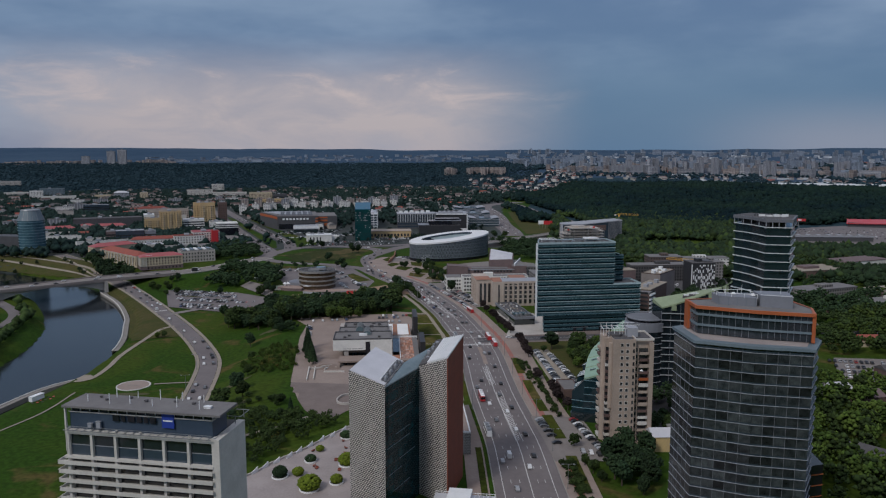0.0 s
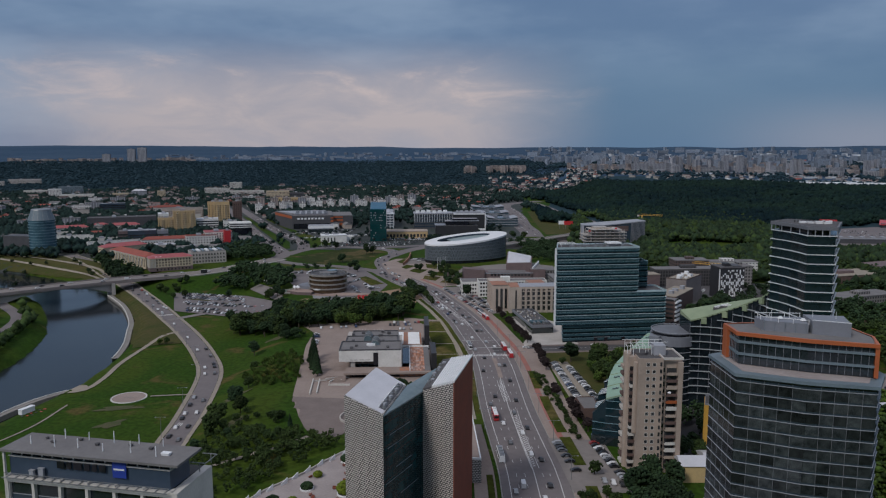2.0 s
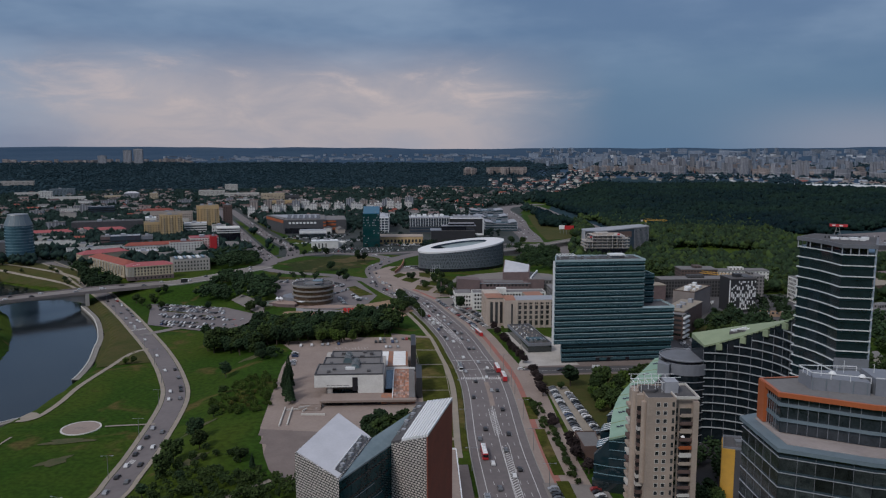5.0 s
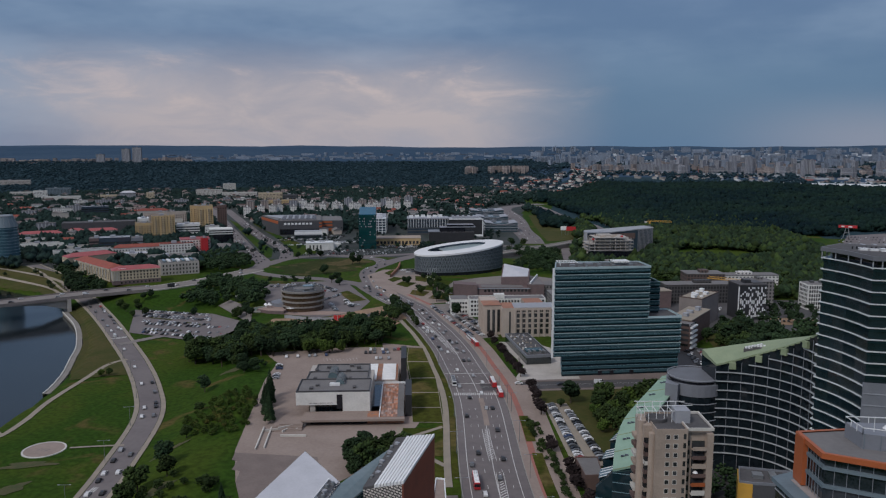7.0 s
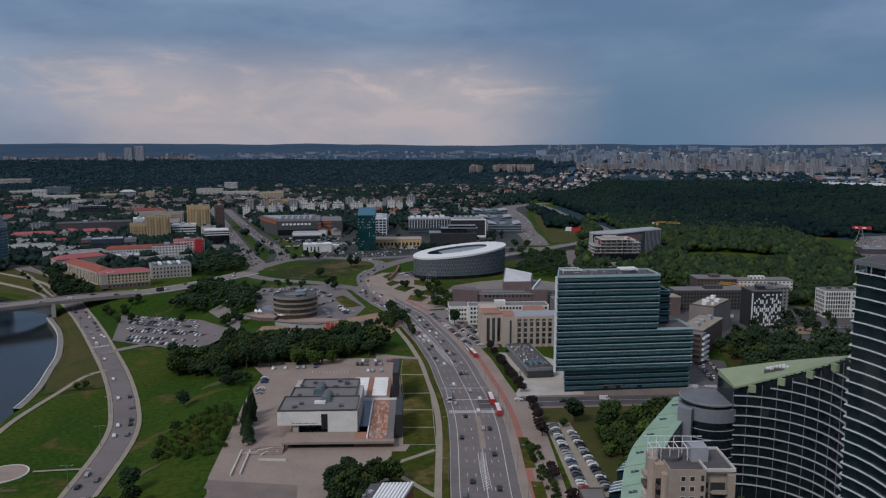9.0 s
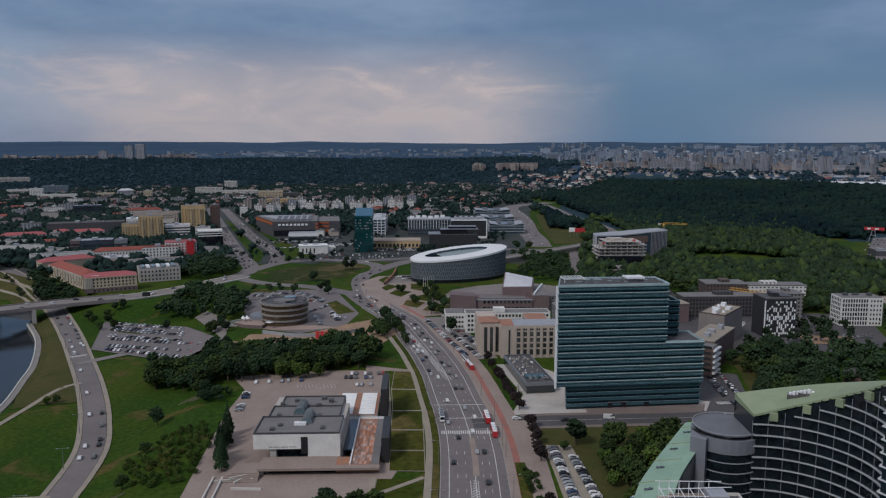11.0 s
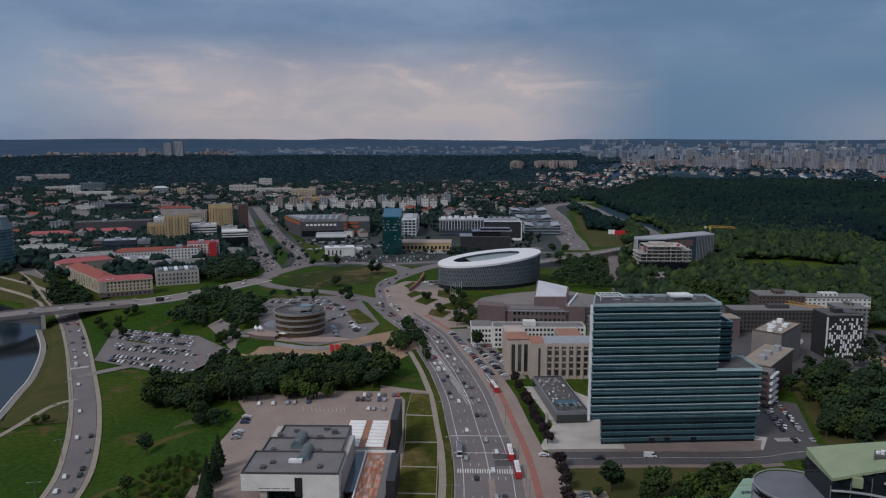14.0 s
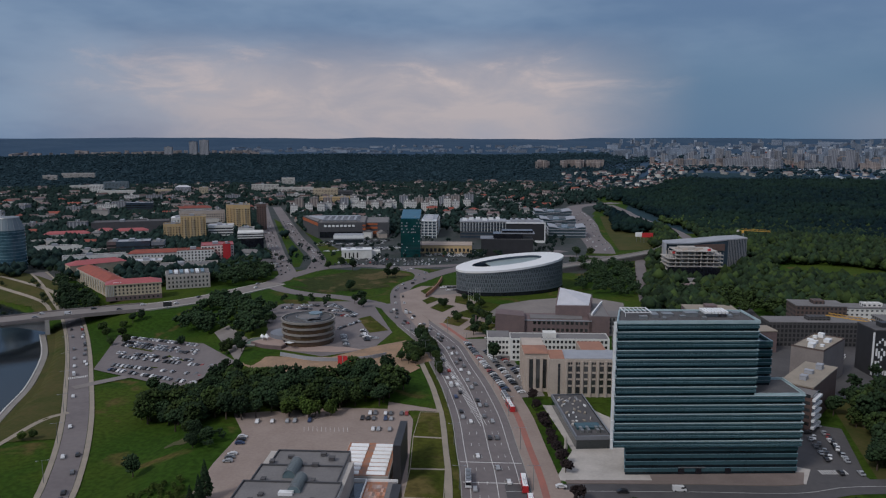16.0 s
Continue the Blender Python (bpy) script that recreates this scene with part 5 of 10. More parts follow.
    # Raised strip whose dark colour gives the shade of a sunken trough.
    part("roof_trough", MB().prism([tuple(e0 + n * .4), tuple(e1 + n * .4), tuple(e1 + n * 2.9), tuple(e0 + n * 2.9)], 57.0, [57.95, 59.5, 59.75, 58.2]), "dark_wall", t, "raised dark strip painted as the shade of a roof trough")
    part("trough_rail", MB().prism([tuple(e0 + n * 2.9), tuple(e1 + n * 2.9), tuple(e1 + n * 3.1), tuple(e0 + n * 3.1)], 57.0, [58.6, 60.1, 60.1, 58.6]), "white", t)
    for k in range(10):
        p, z = e0.lerp(e1, (k + .5) / 10) + n * (1.0 + .55 * (k * 7 % 3)), 58.0 + 1.5 * (k + .5) / 10
        if k % 3 == 1:
            part("roof_unit", MB().slab(tuple(p - n * .5), tuple(p + n * .6), 1.0, z, z + .7), "pale_panel", t)
        else:
            part("roof_fan", MB().tube(p.x, p.y, .55, .45, z, z + .8, 10), "steel", t)
    n = (Vector(FQ) - Vector(FL)).normalized()
    e0, e1 = Vector(FL).lerp(Vector(BL), .12), Vector(FL).lerp(Vector(BL), .9)
    for k in range(8):
        p, z = e0.lerp(e1, (k + .5) / 8) + n * (1.0 + .5 * (k * 5 % 3)), 58.5 + 2.6 * (k + .5) / 8
        if k % 2:
            part("roof_unit", MB().slab(tuple(p - n * .6), tuple(p + n * .6), .9, z, z + .75), "pale_panel", t)
        else:
            part("roof_fan", MB().tube(p.x, p.y, .5, .45, z, z + .8, 10), "steel", t)
    # low podium on the avenue side
    POD = [(-41.5, 302), (-33.4, 302), (-45.0, 356), (-48.5, 356)]
    part("podium", MB().prism(POD, 8, 17.6), "lattice", t)
    part("podium_roof", MB().prism(inset(POD, 0.5), 17.5, 17.8), "paving", t)
    part("parapet", parapet(POD, 17.5, 18.3, 0.4), "white", t)
    return t


def orange_tower():
    t = thing("orange_topped_tower", 0, 0, 0, 0, "dark glass office tower with an orange-trimmed top", "office building")
    P = [(36.0, 227.0), (39.3, 211.3), (54.0, 207.2), (68.5, 206.0), (73.0, 216.0), (71.0, 230.0), (44.0, 232.5)]
    part("shaft", MB().prism(inset(P, 0.25), 8, 83.0), "dark_glass", t)
    fh = 2.88
    for k in range(25):
        z = 81.65 - k * fh
        part("floor_edge", ring_band(P, z, z + 0.13, 0.16), "pale_panel", t)
        part("spandrel", ring_band(inset(P, 0.1), z + 0.13, z + 0.55, 0.12), "tower_spandrel", t)
    faces = ((P[0], P[1], 5), (P[1], P[2], 5), (P[2], P[3], 5))
    for a, b, n in faces:
        a, b = Vector(a), Vector(b)
        d = (b - a).normalized()
        o = Vector((d.y, -d.x)) * 0.02
        w = (b - a).length / n
        pm = MB().box(0.04, w - 0.04, -0.03, 0.03, 0.0, fh - .6).mesh("pane", "tower_vision")
        for k in range(18):
            for i in range(n):
                c = a + d * (w * i) + o
                piece("pane", pm, t, c.x, c.y, 81.65 - (k + 1) * fh + .58, math.atan2(d.y, d.x))
        for i in range(1, n):
            c = a + d * (w * i) + o * 3
            part("mullion", MB().slab(tuple(c - d * .04), tuple(c + d * .04), 0.08, 8, 82.4), "slab_grey", t)
    part("terrace", MB().prism(inset(P, -0.6), 82.9, 83.7), "ledge", t, "blue-grey sloping terrace edge")
    part("terrace_floor", MB().prism(inset(P, 1.9), 83.7, 83.85), "garden_paving", t)
    U = [(39.0, 227.0), (40.4, 218.2), (55.4, 213.4), (69.8, 211.2), (71.4, 219.0), (69.0, 228.0), (50.0, 230.5)]
    part("upper_storey", MB().prism(inset(U, 0.6), 84, 91.4), "tower_pane", t)
    for i in range(4):
        a, b = Vector(U[i]), Vector(U[i + 1])
        for k in range(1, 9):
            c = a.lerp(b, k / 9)
            part("mullion", MB().tube(c.x + .1, c.y + .45, .06, .06, 84, 91.6, 5), "grey_panel", t)
    for z in (86.3, 89.3):
        part("spandrel", ring_band(inset(U, 0.3), z, z + 0.55, 0.2), "ledge", t)
    part("orange_fascia", ring_band(U, 91.2, 92.1, 0.3), "orange", t, "orange roof fascia")
    part("roof", MB().prism(inset(U, 0.3), 91.5, 91.9), "grey_roof", t)
    for a, b in ((U[0], U[1]), (U[3], U[4])):
        part("orange_wall", MB().slab(a, tuple(Vector(a).lerp(Vector(b), .35)), 0.9, 84, 92.0), "orange", t, "orange end fin")
    part("plant_room", MB().prism([(46, 226.5), (47, 221.5), (57, 219.6), (57.4, 227.5)], 91.9, 94.4), "grey_panel", t, "grey panelled plant room")
    part("plant_room", MB().prism([(57.6, 227), (57.9, 219.6), (66, 217.6), (67, 226.5)], 91.9, 95.2), "grey_panel", t, "grey panelled plant room")
    for k in range(5):
        part("plant_joint", MB().slab((47.2 + k * 2.3, 221.38 - k * .44), (47.3 + k * 2.3, 221.36 - k * .44), .1, 91.9, 94.4), "ledge", t)
    frame_ = MB()
    for a, b in (((46, 226.5), (47, 221.5)), ((47, 221.5), (57, 219.6)), ((58, 219.8), (66, 217.8)), ((46, 226.5), (57, 227.4))):
        frame_.slab(a, b, .1, 95.3, 95.42)
        for q in (0, .33, .66, 1):
            c = Vector(a).lerp(Vector(b), q)
            frame_.box(c.x - .05, c.x + .05, c.y - .05, c.y + .05, 94.2, 95.4)
    part("roof_railing", frame_, "white", t, "thin white roof railing")
    for k in range(7):
        x, y = 49 + k * 2.5, 222.6 + (k % 3) * 1.4
        part("dish" if k % 2 else "antenna", MB().tube(x, y, 0.75, 0.35, 94.6, 95.1, 10) if k % 2 else MB().tube(x, y, 0.06, 0.04, 94.4, 97.0, 5), "white", t)
    part("low_wing", MB().prism([(73.5, 219), (78, 221), (77, 240), (72.5, 240)], 8, 46), "night_glass", t, "lower black wing with orange lines")
    for k in range(11):
        part("orange_line", MB().prism([(73.4, 218.9), (78.1, 220.9), (78.1, 221.3), (73.4, 219.3)], 43 - k * 3.3, 43.25 - k * 3.3), "orange", t)
    stair = thing("court_block", 0, 0, 0, 0, "low dark-roofed block with a mustard-yellow end wall", "building")
    part("wall", MB().prism([(55.2, 345), (59.2, 344.4), (72, 345), (74, 356), (57.4, 357)], 7.6, 30), "dark_wall", stair)
    part("yellow_end", MB().prism([(54.9, 344.7), (59.4, 344.1), (59.5, 344.4), (55.2, 345)], 7.6, 30.2).prism([(54.9, 344.7), (55.2, 345), (57.2, 356), (56.8, 356)], 7.6, 30.2), "crane", stair, "mustard-yellow end wall")
    part("roof", MB().prism([(55.6, 345.4), (59.2, 344.9), (71.6, 345.5), (73.4, 355.4), (57.6, 356.4)], 30, 30.3), "dark_roof", stair)
    part("parapet", parapet([(55.2, 345), (59.2, 344.4), (72, 345), (74, 356), (57.4, 357)], 30, 30.9, .3), "grey_panel", stair)
    roof_boxes(stair, [(62, 350, 3, 3, 1.2), (67, 351, 2, 4, 1)], 30.3)
    return t


def three_point_arc(a, b, c, n):
    ax, ay, bx, by, cx, cy = *a, *b, *c
    d = 2 * (ax * (by - cy) + bx * (cy - ay) + cx * (ay - by))
    ux = ((ax * ax + ay * ay) * (by - cy) + (bx * bx + by * by) * (cy - ay) + (cx * cx + cy * cy) * (ay - by)) / d
    uy = ((ax * ax + ay * ay) * (cx - bx) + (bx * bx + by * by) * (ax - cx) + (cx * cx + cy * cy) * (bx - ax)) / d
    r = math.hypot(ax - ux, ay - uy)
    t0, t1, t2 = (math.atan2(p[1] - uy, p[0] - ux) for p in (a, b, c))
    return (ux, uy), r, [(t0 + (t2 - t0) * i / n) for i in range(n + 1)]


def curved_block():
    t = thing("curved_glass_block", 0, 0, 0, 0, "dark concave glass block with white floor bands and pale green roof", "office building")
    (ux, uy), r, ang = three_point_arc((57.0, 405.0), (79.5, 398.5), (88.0, 376.0), 20)
    inner = [(ux + math.cos(a) * r, uy + math.sin(a) * r) for a in ang]
    outer = [(ux + math.cos(a) * (r + 17), uy + math.sin(a) * (r + 17)) for a in ang]
    prof = [53 + 24 * (i / 20) ** 1.25 for i in range(21)]
    wall, roof = MB(), MB()
    for i in range(20):
        h = max(prof[i], prof[i + 1]) - 1.5
        wall.prism([inner[i + 1], inner[i], outer[i], outer[i + 1]][::-1], 8, [h] * 4)
        roof.prism([inner[i], inner[i + 1], outer[i + 1], outer[i]][::-1], [prof[i] - .8, prof[i + 1] - .8, prof[i + 1] - .8, prof[i] - .8][::-1], [prof[i], prof[i + 1], prof[i + 1] + 1.5, prof[i] + 1.5][::-1])
    part("wall", wall, "curve_glass", t)
    part("roof", roof, "olive", t, "sloping pale green roof")
    fh = 3.76
    for f in range(1, 17):
        z = 12.0 + f * fh
        idx = [i for i in range(21) if prof[i] - 3.2 > z]
        if len(idx) < 2:
            continue
        band, rail = MB(), MB()
        for i in idx[:-1]:
            def at(k, d):
                return (ux + math.cos(ang[k]) * (r - d), uy + math.sin(ang[k]) * (r - d))
            band.prism([at(i, .75), at(i + 1, .75), at(i + 1, -.3), at(i, -.3)][::-1], z, z + 0.30)
            rail.prism([at(i, .3), at(i + 1, .3), at(i + 1, -.2), at(i, -.2)][::-1], z - 0.7, z)
        part("floor_band", band, "silver_band", t, "silver-grey floor band")
        part("spandrel", rail, "curve_glass", t)
    for i in range(0, 21, 2):
        a = inner[i]
        part("mullion", MB().tube(a[0] - .2, a[1] - .2, 0.12, 0.12, 8, prof[i] - 2, 5), "grey_panel", t)
    for i in (2, 6, 10, 14, 18):
        part("glass_step", MB().slab((inner[i][0], inner[i][1]), (inner[i + 1][0], inner[i + 1][1]), 2.4, prof[i] - 3, prof[i] - .4), "olive", t, "pale green roof step")
    for i in (5, 6, 16):
        x, y = (ux + math.cos(ang[i]) * (r + 8)), (uy + math.sin(ang[i]) * (r + 8))
        # Flat dark box on the roof; its colour stands for a shaded recess.
        part("roof_well", MB().slab((x - 2.6, y + .8), (x + 2.6, y - .8), 4.4, prof[i] - 1, prof[i] + 1.0), "dark_roof", t, "raised dark box painted as the shade of a roof well")
        for k in range(4):
            part("roof_unit", MB().slab((x - 2.2 + k * 1.2, y + .6), (x - 1.4 + k * 1.2, y + .2), 1.2 + .4 * (k % 2), prof[i] + 1.0, prof[i] + 1.6 + .3 * (k % 3)), "white", t)
    # round stair tower at its end
    seg = [(50.0 + math.cos(a) * 11.0, 413 + math.sin(a) * 11.0) for a in (2 * math.pi * i / 28 for i in range(28))]
    part("stair_tower", MB().prism(seg, 8, 39.6), "curve_glass", t, "round dark glass stair tower")
    part("stair_top", MB().prism(inset(seg, -.3), 39.6, 44.4), "grey_panel", t, "plain blue-grey drum")
    part("stair_gap", MB().prism(inset(seg, .7), 44.4, 45.6), "night_glass", t)
    part("stair_roof", MB().prism(inset(seg, .2), 45.6, 45.9), "slab_grey", t, "flat blue-grey roof slab")
    part("roof_rail", parapet(inset(seg, -.1), 46.2, 46.45, .2), "pale_panel", t)
    part("drum_side", MB().prism([(37.4, 404), (42, 401.5), (43, 404), (39, 412)], 8, 44.4), "grey_panel", t)
    for k in range(9):
        part("floor_band", ring_band(seg, 8.5 + k * 3.5, 8.8 + k * 3.5, 0.2), "pale_panel", t)
    return t


def corner_tower():
    t = thing("dark_office_tower", 0, 0, 0, 0, "tall dark glass tower with white floor bands", "office building")
    P = [(84.6, 374.5), (87.6, 370.0), (90.0, 365.0), (91.9, 359.0), (93.3, 352.6), (104.2, 352.0), (113.0, 376.0), (94.0, 386.0)]
    part("shaft", MB().prism(inset(P, 0.5), 8, 101.5), "tower_glass", t)
    fh = 3.87
    for k in range(25):
        z = 101.27 - k * fh
        part("floor_band", ring_band(P, z, z + 0.3, 0.25), "band_white", t, "white floor band")
        part("spandrel", ring_band(P, z - 0.95, z, -0.2), "teal_dark", t)
    part("roof_slab", MB().prism(inset(P, -0.5), 103.8, 105.2), "slab_grey", t, "projecting grey roof slab")
    part("roof_felt", MB().prism(inset(P, .3), 105.2, 105.3), "dark_roof", t, "dark grey roof felt")
    part("attic", MB().prism(inset(P, 2.6), 101, 103.8), "night_glass", t)
    for i, p in enumerate(P):
        a, b = Vector(p), Vector(P[(i + 1) % len(P)])
        for k in range(4 if (b - a).length > 9 else 1):
            c = a.lerp(b, k / 4)
            part("attic_post", MB().tube(c.x, c.y, 0.2, 0.2, 101, 103.8, 5), "pale_panel", t)
    part("service_front", MB().prism([(93.0, 352.2), (104.4, 351.6), (104.4, 352.2), (93.0, 352.8)], 8, 64), "grey_panel", t, "plain grey panelled lower front")
    for k in range(14):
        part("panel_joint", MB().prism([(92.9, 352.0), (104.5, 351.4), (104.5, 351.6), (92.9, 352.2)], 10 + k * 3.87, 10.3 + k * 3.87), "pale_panel", t)
    roof_boxes(t, [(95, 367, 2.6, 1.6, .6), (98, 366, 2.6, 1.6, .5), (101, 365, 2.6, 2.0, .8), (105, 366, 2.2, 1.8, .9), (103.5, 364, 2, 1.6, .7)], 105.3, "white")
    for k in range(9):
        part("roof_vent", MB().tube(92.5 + k * 1.5, 369.5 + .5 * (k % 2), .25, .25, 105.3, 106.2, 6), "black", t)
    return t


def flats_tower():
    t = thing("block_of_flats", 26.0, 322.0, 8.0, 10.0, "beige panel block of flats with balconies and roof aerials", "block of flats")
    W, D, H = 17.5, 15.0, 46.6
    part("wall", MB().box(0, 9.6, 0, D, 0, H), "flat_beige", t)
    part("wall", MB().box(9.6, W, 2.0, D, 0, H), "flat_beige", t)
    part("wall", MB().box(15.6, W, 0.2, 2.0, 0, H - 1), "flat_beige", t)
    part("wall", MB().box(-2.6, 0, 4.6, D, 0, H), "flat_beige", t)
    part("column", MB().tube(-2.6, 7.4, 1.3, 1.3, 0, H + 0.8, 14), "flat_beige", t, "rounded beige corner shaft")
    part("column", MB().tube(-0.4, 2.6, 1.1, 1.1, 16, H - 1.5, 14), "flat_beige", t, "rounded beige corner shaft")
    part("roof", MB().box(0.4, 9.2, 0.5, D - .5, H, H + 0.2).box(9.2, W - .4, 2.4, D - .4, H, H + .2), "dark_roof", t)
    part("parapet", parapet(rect(9.5, W, 0.2, D), H, H + 0.9, 0.35), "hotel_white", t, "pale parapet")
    part("parapet", parapet(rect(0, 9.6, 0, D), H, H + 0.6, 0.3), "flat_beige", t)
    fh = 2.86
    win = MB().box(-0.55, 0.55, -0.06, 0.06, 0, 1.25).mesh("window", "window")
    wfr = MB().box(-0.7, 0.7, -0.04, 0.04, -0.15, 0.0).box(-0.7, -0.55, -0.04, 0.04, 0, 1.25).box(0.55, 0.7, -0.04, 0.04, 0, 1.25).box(-0.7, 0.7, -0.04, 0.04, 1.25, 1.4).mesh("window_frame", "hotel_white")
    slim = MB().box(-0.4, 0.4, -0.06, 0.06, 0, 1.6).mesh("window", "window")
    for f in range(16):
        z = 1.2 + f * fh
        for x in (3.6, 6.0):
            w = piece("window", win, t, x, -0.03, z)
            piece("window_frame", wfr, w, 0, -0.02, 0)
        piece("window", slim, t, 8.7, -0.03, z)
        if f < 15:
            rail = "hotel_white" if f in (3, 4, 9) else ("orange" if f == 10 else ("brown" if f % 2 else "flat_beige"))
            part("balcony", MB().box(11.4, 15.5, 0.3, 2.0, z - 1.0, z - .8).box(11.4, 15.5, 0.3, 0.42, z - .8, z + (.2 if f % 3 else .6)), rail, t)
            part("balcony_glass", MB().box(11.5, 15.4, 1.86, 1.98, z - .8, z + 1.6), "window", t)
            piece("window", slim, t, 10.5, 1.97, z)
        if f % 1 == 0 and f < 15:
            part("balcony", MB().box(-2.5, -0.1, 2.8, 4.6, z - 1, z - .8).box(-2.5, -0.1, 2.8, 2.95, z - .8, z + .25).box(-2.5, -2.35, 2.8, 4.6, z - .8, z + .25), "hotel_white" if f in (1, 5, 6, 12) else ("brown" if f % 3 else "flat_beige"), t)
            part("balcony_glass", MB().box(-2.4, -.2, 4.4, 4.56, z - .8, z + 1.5), "window", t)
            part("balcony", MB().box(-4.0, -2.6, 9.4, 13.6, z - 1, z + .2), "hotel_white" if f % 4 == 0 else ("brown" if f % 3 == 1 else "flat_beige"), t)
    part("lift_room", MB().box(7.5, 12, 6, 11, H, H + 4.2), "pale_panel", t)
    part("lift_room", MB().tube(2.4, 9, 3.2, 3.2, H, H + 1.2, 16), "dark_roof", t)
    aer = MB()
    for k in range(6):
        aer.slab((-3 + k * 2.4, 7.0), (-3 + k * 2.4, 12), 0.16, H + 3.6, H + 3.76)
        aer.box(-3 + k * 2.4, -2.86 + k * 2.4, 7, 7.14, H, H + 3.7)
        aer.box(-3 + k * 2.4, -2.86 + k * 2.4, 12, 12.14, H, H + 5.2)
    aer.slab((-4, 7), (12, 7), 0.16, H + 3.7, H + 3.85).slab((-4, 12), (12, 12), 0.16, H + 5.1, H + 5.25).slab((-4, 9), (14, 10.5), 0.16, H + 4.4, H + 4.55)
    part("aerial_frame", aer, "white", t, "white steel aerial frame")
    part("dish", MB().tube(12.6, 1.0, 0.8, 0.2, 33, 33.6, 10), "white", t)
    return t


def copper_block():
    t = thing("terraced_glass_block", 0, 0, 0, 0, "curved low glass block with a green copper roof and stepped terraces", "office building")
    line_o = smooth([(15, 352), (16, 364), (17.5, 376), (20.5, 389), (26, 403), (33, 418), (39, 431)], 4)
    n = len(line_o)
    roof, wall, ridge = MB(), MB(), MB()
    rim = []
    for i, p in enumerate(line_o):
        d = (line_o[min(i + 1, n - 1)] - line_o[max(i - 1, 0)]).normalized()
        s = Vector((d.y, -d.x))
        rim.append((p, p + s * 9, p + s * 12))
    H_ = [28 + 11 * i / (n - 1) for i in range(n)]
    for zz, ze, (a, b, c), (d, e, f) in zip(H_[:-1], H_[1:], rim[:-1], rim[1:]):
        roof.prism([tuple(a), tuple(b), tuple(e), tuple(d)], [zz - .5, zz + 2.5, ze + 2.5, ze - .5], [zz, zz + 3.1, ze + 3.1, ze])
        roof.prism([tuple(b), tuple(c), tuple(f), tuple(e)], [zz + 2.5, zz + 3, ze + 3, ze + 2.5], [zz + 3.1, zz + 3.6, ze + 3.6, ze + 3.1])
        wall.prism([tuple(a), tuple(c), tuple(f), tuple(d)], 8, [zz - .4, zz + 2.6, ze + 2.6, ze - .4])
    part("wall", wall, "teal_dark", t)
    part("roof", roof, "copper", t, "green copper roof that curves along the block")
    for k in range(0, n - 1, 3):
        a, b, c = rim[k]
        part("roof_seam", MB().prism([tuple(a), tuple(b), tuple(b + Vector((.1, .3))), tuple(a + Vector((.1, .3)))], [H_[k], H_[k] + 3, H_[k] + 3, H_[k]], [H_[k] + .25, H_[k] + 3.3, H_[k] + 3.3, H_[k] + .25]), "olive", t)
    sky = MB().box(-.7, .7, -.6, .6, 0, .25).mesh("roof_window", "window")
    for k in range(2, n - 2, 3):
        a, b, c = rim[k]
        for q in (.35, .5):
            p = a.lerp(b, q)
            piece("roof_window", sky, t, p.x, p.y, H_[k] + 3.1 * q)
    # stepped terraces on the outer side
    for k in range(0, n - 2, 3):
        a, b, _ = rim[k]
        d = (rim[min(k + 2, n - 1)][0] - a)
        s = (a - b).normalized()
        o1, o2 = a + s * 5.0, a + d * .9 + s * 5.0
        z = 13 + 14 * k / n
        part("terrace", MB().prism([tuple(a), tuple(a + d * .9), tuple(o2), tuple(o1)][::-1] if False else [tuple(o1), tuple(a), tuple(a + d * .9), tuple(o2)], 8, z + 4), "teal_dark", t)
        part("terrace_roof", MB().prism([tuple(o1 + s * .4), tuple(a), tuple(a + d * .9), tuple(o2 + s * .4)], [z + 4, z + 6, z + 6, z + 4], [z + 4.3, z + 6.3, z + 6.3, z + 4.3]), "roof_glass", t, "glazed lean-to roof")
        for q in (0, .3, .6, .9):
            e0, e1 = o1 + d * q, a + d * q
            part("glazing_bar", MB().prism([tuple(e0), tuple(e1), tuple(e1 + d * .05), tuple(e0 + d * .05)], [z + 4.3, z + 6.3, z + 6.3, z + 4.3], [z + 4.5, z + 6.5, z + 6.5, z + 4.5]), "white", t)
    # glazed end that faces the avenue
    part("end_front", MB().prism([(9.5, 352.6), (15, 351), (27, 349.6), (27, 352), (15, 353.2), (9.5, 354.6)], 8, [21, 27.6, 30.6, 30.6, 27.6, 21]), "teal_dark", t, "dark teal glass end wall")
    for k in range(6):
        part("floor_edge", MB().prism([(9.4, 352.4), (15, 350.8), (27, 349.4), (27, 349.5), (15, 350.9), (9.4, 352.5)], 10.5 + 3.4 * k, 10.8 + 3.4 * k) if k < 3 else MB().prism([(15, 350.8), (27, 349.4), (27, 349.5), (15, 350.9)], 10.5 + 3.4 * k, 10.75 + 3.4 * k), "teal_line", t)
    t2 = thing("low_brown_block", 0, 0, 0, 0, "low brown flat-roofed block beside the car park", "building")
    part("wall", MB().prism([(6, 377), (13, 379), (11, 396), (2, 394)], 8, 13.6), "brown", t2)
    part("roof", MB().prism(inset([(6, 377), (13, 379), (11, 396), (2, 394)], .3), 13.6, 13.9), "grey_roof", t2)
    part("parapet", parapet([(6, 377), (13, 379), (11, 396), (2, 394)], 13.6, 14.3, .3), "brown", t2)
    part("porch", MB().prism([(9, 350), (15, 348.6), (24, 347.6), (24, 349.6), (15, 351), (9, 352.4)], 8, 12), "dark_glass", t)
    return t


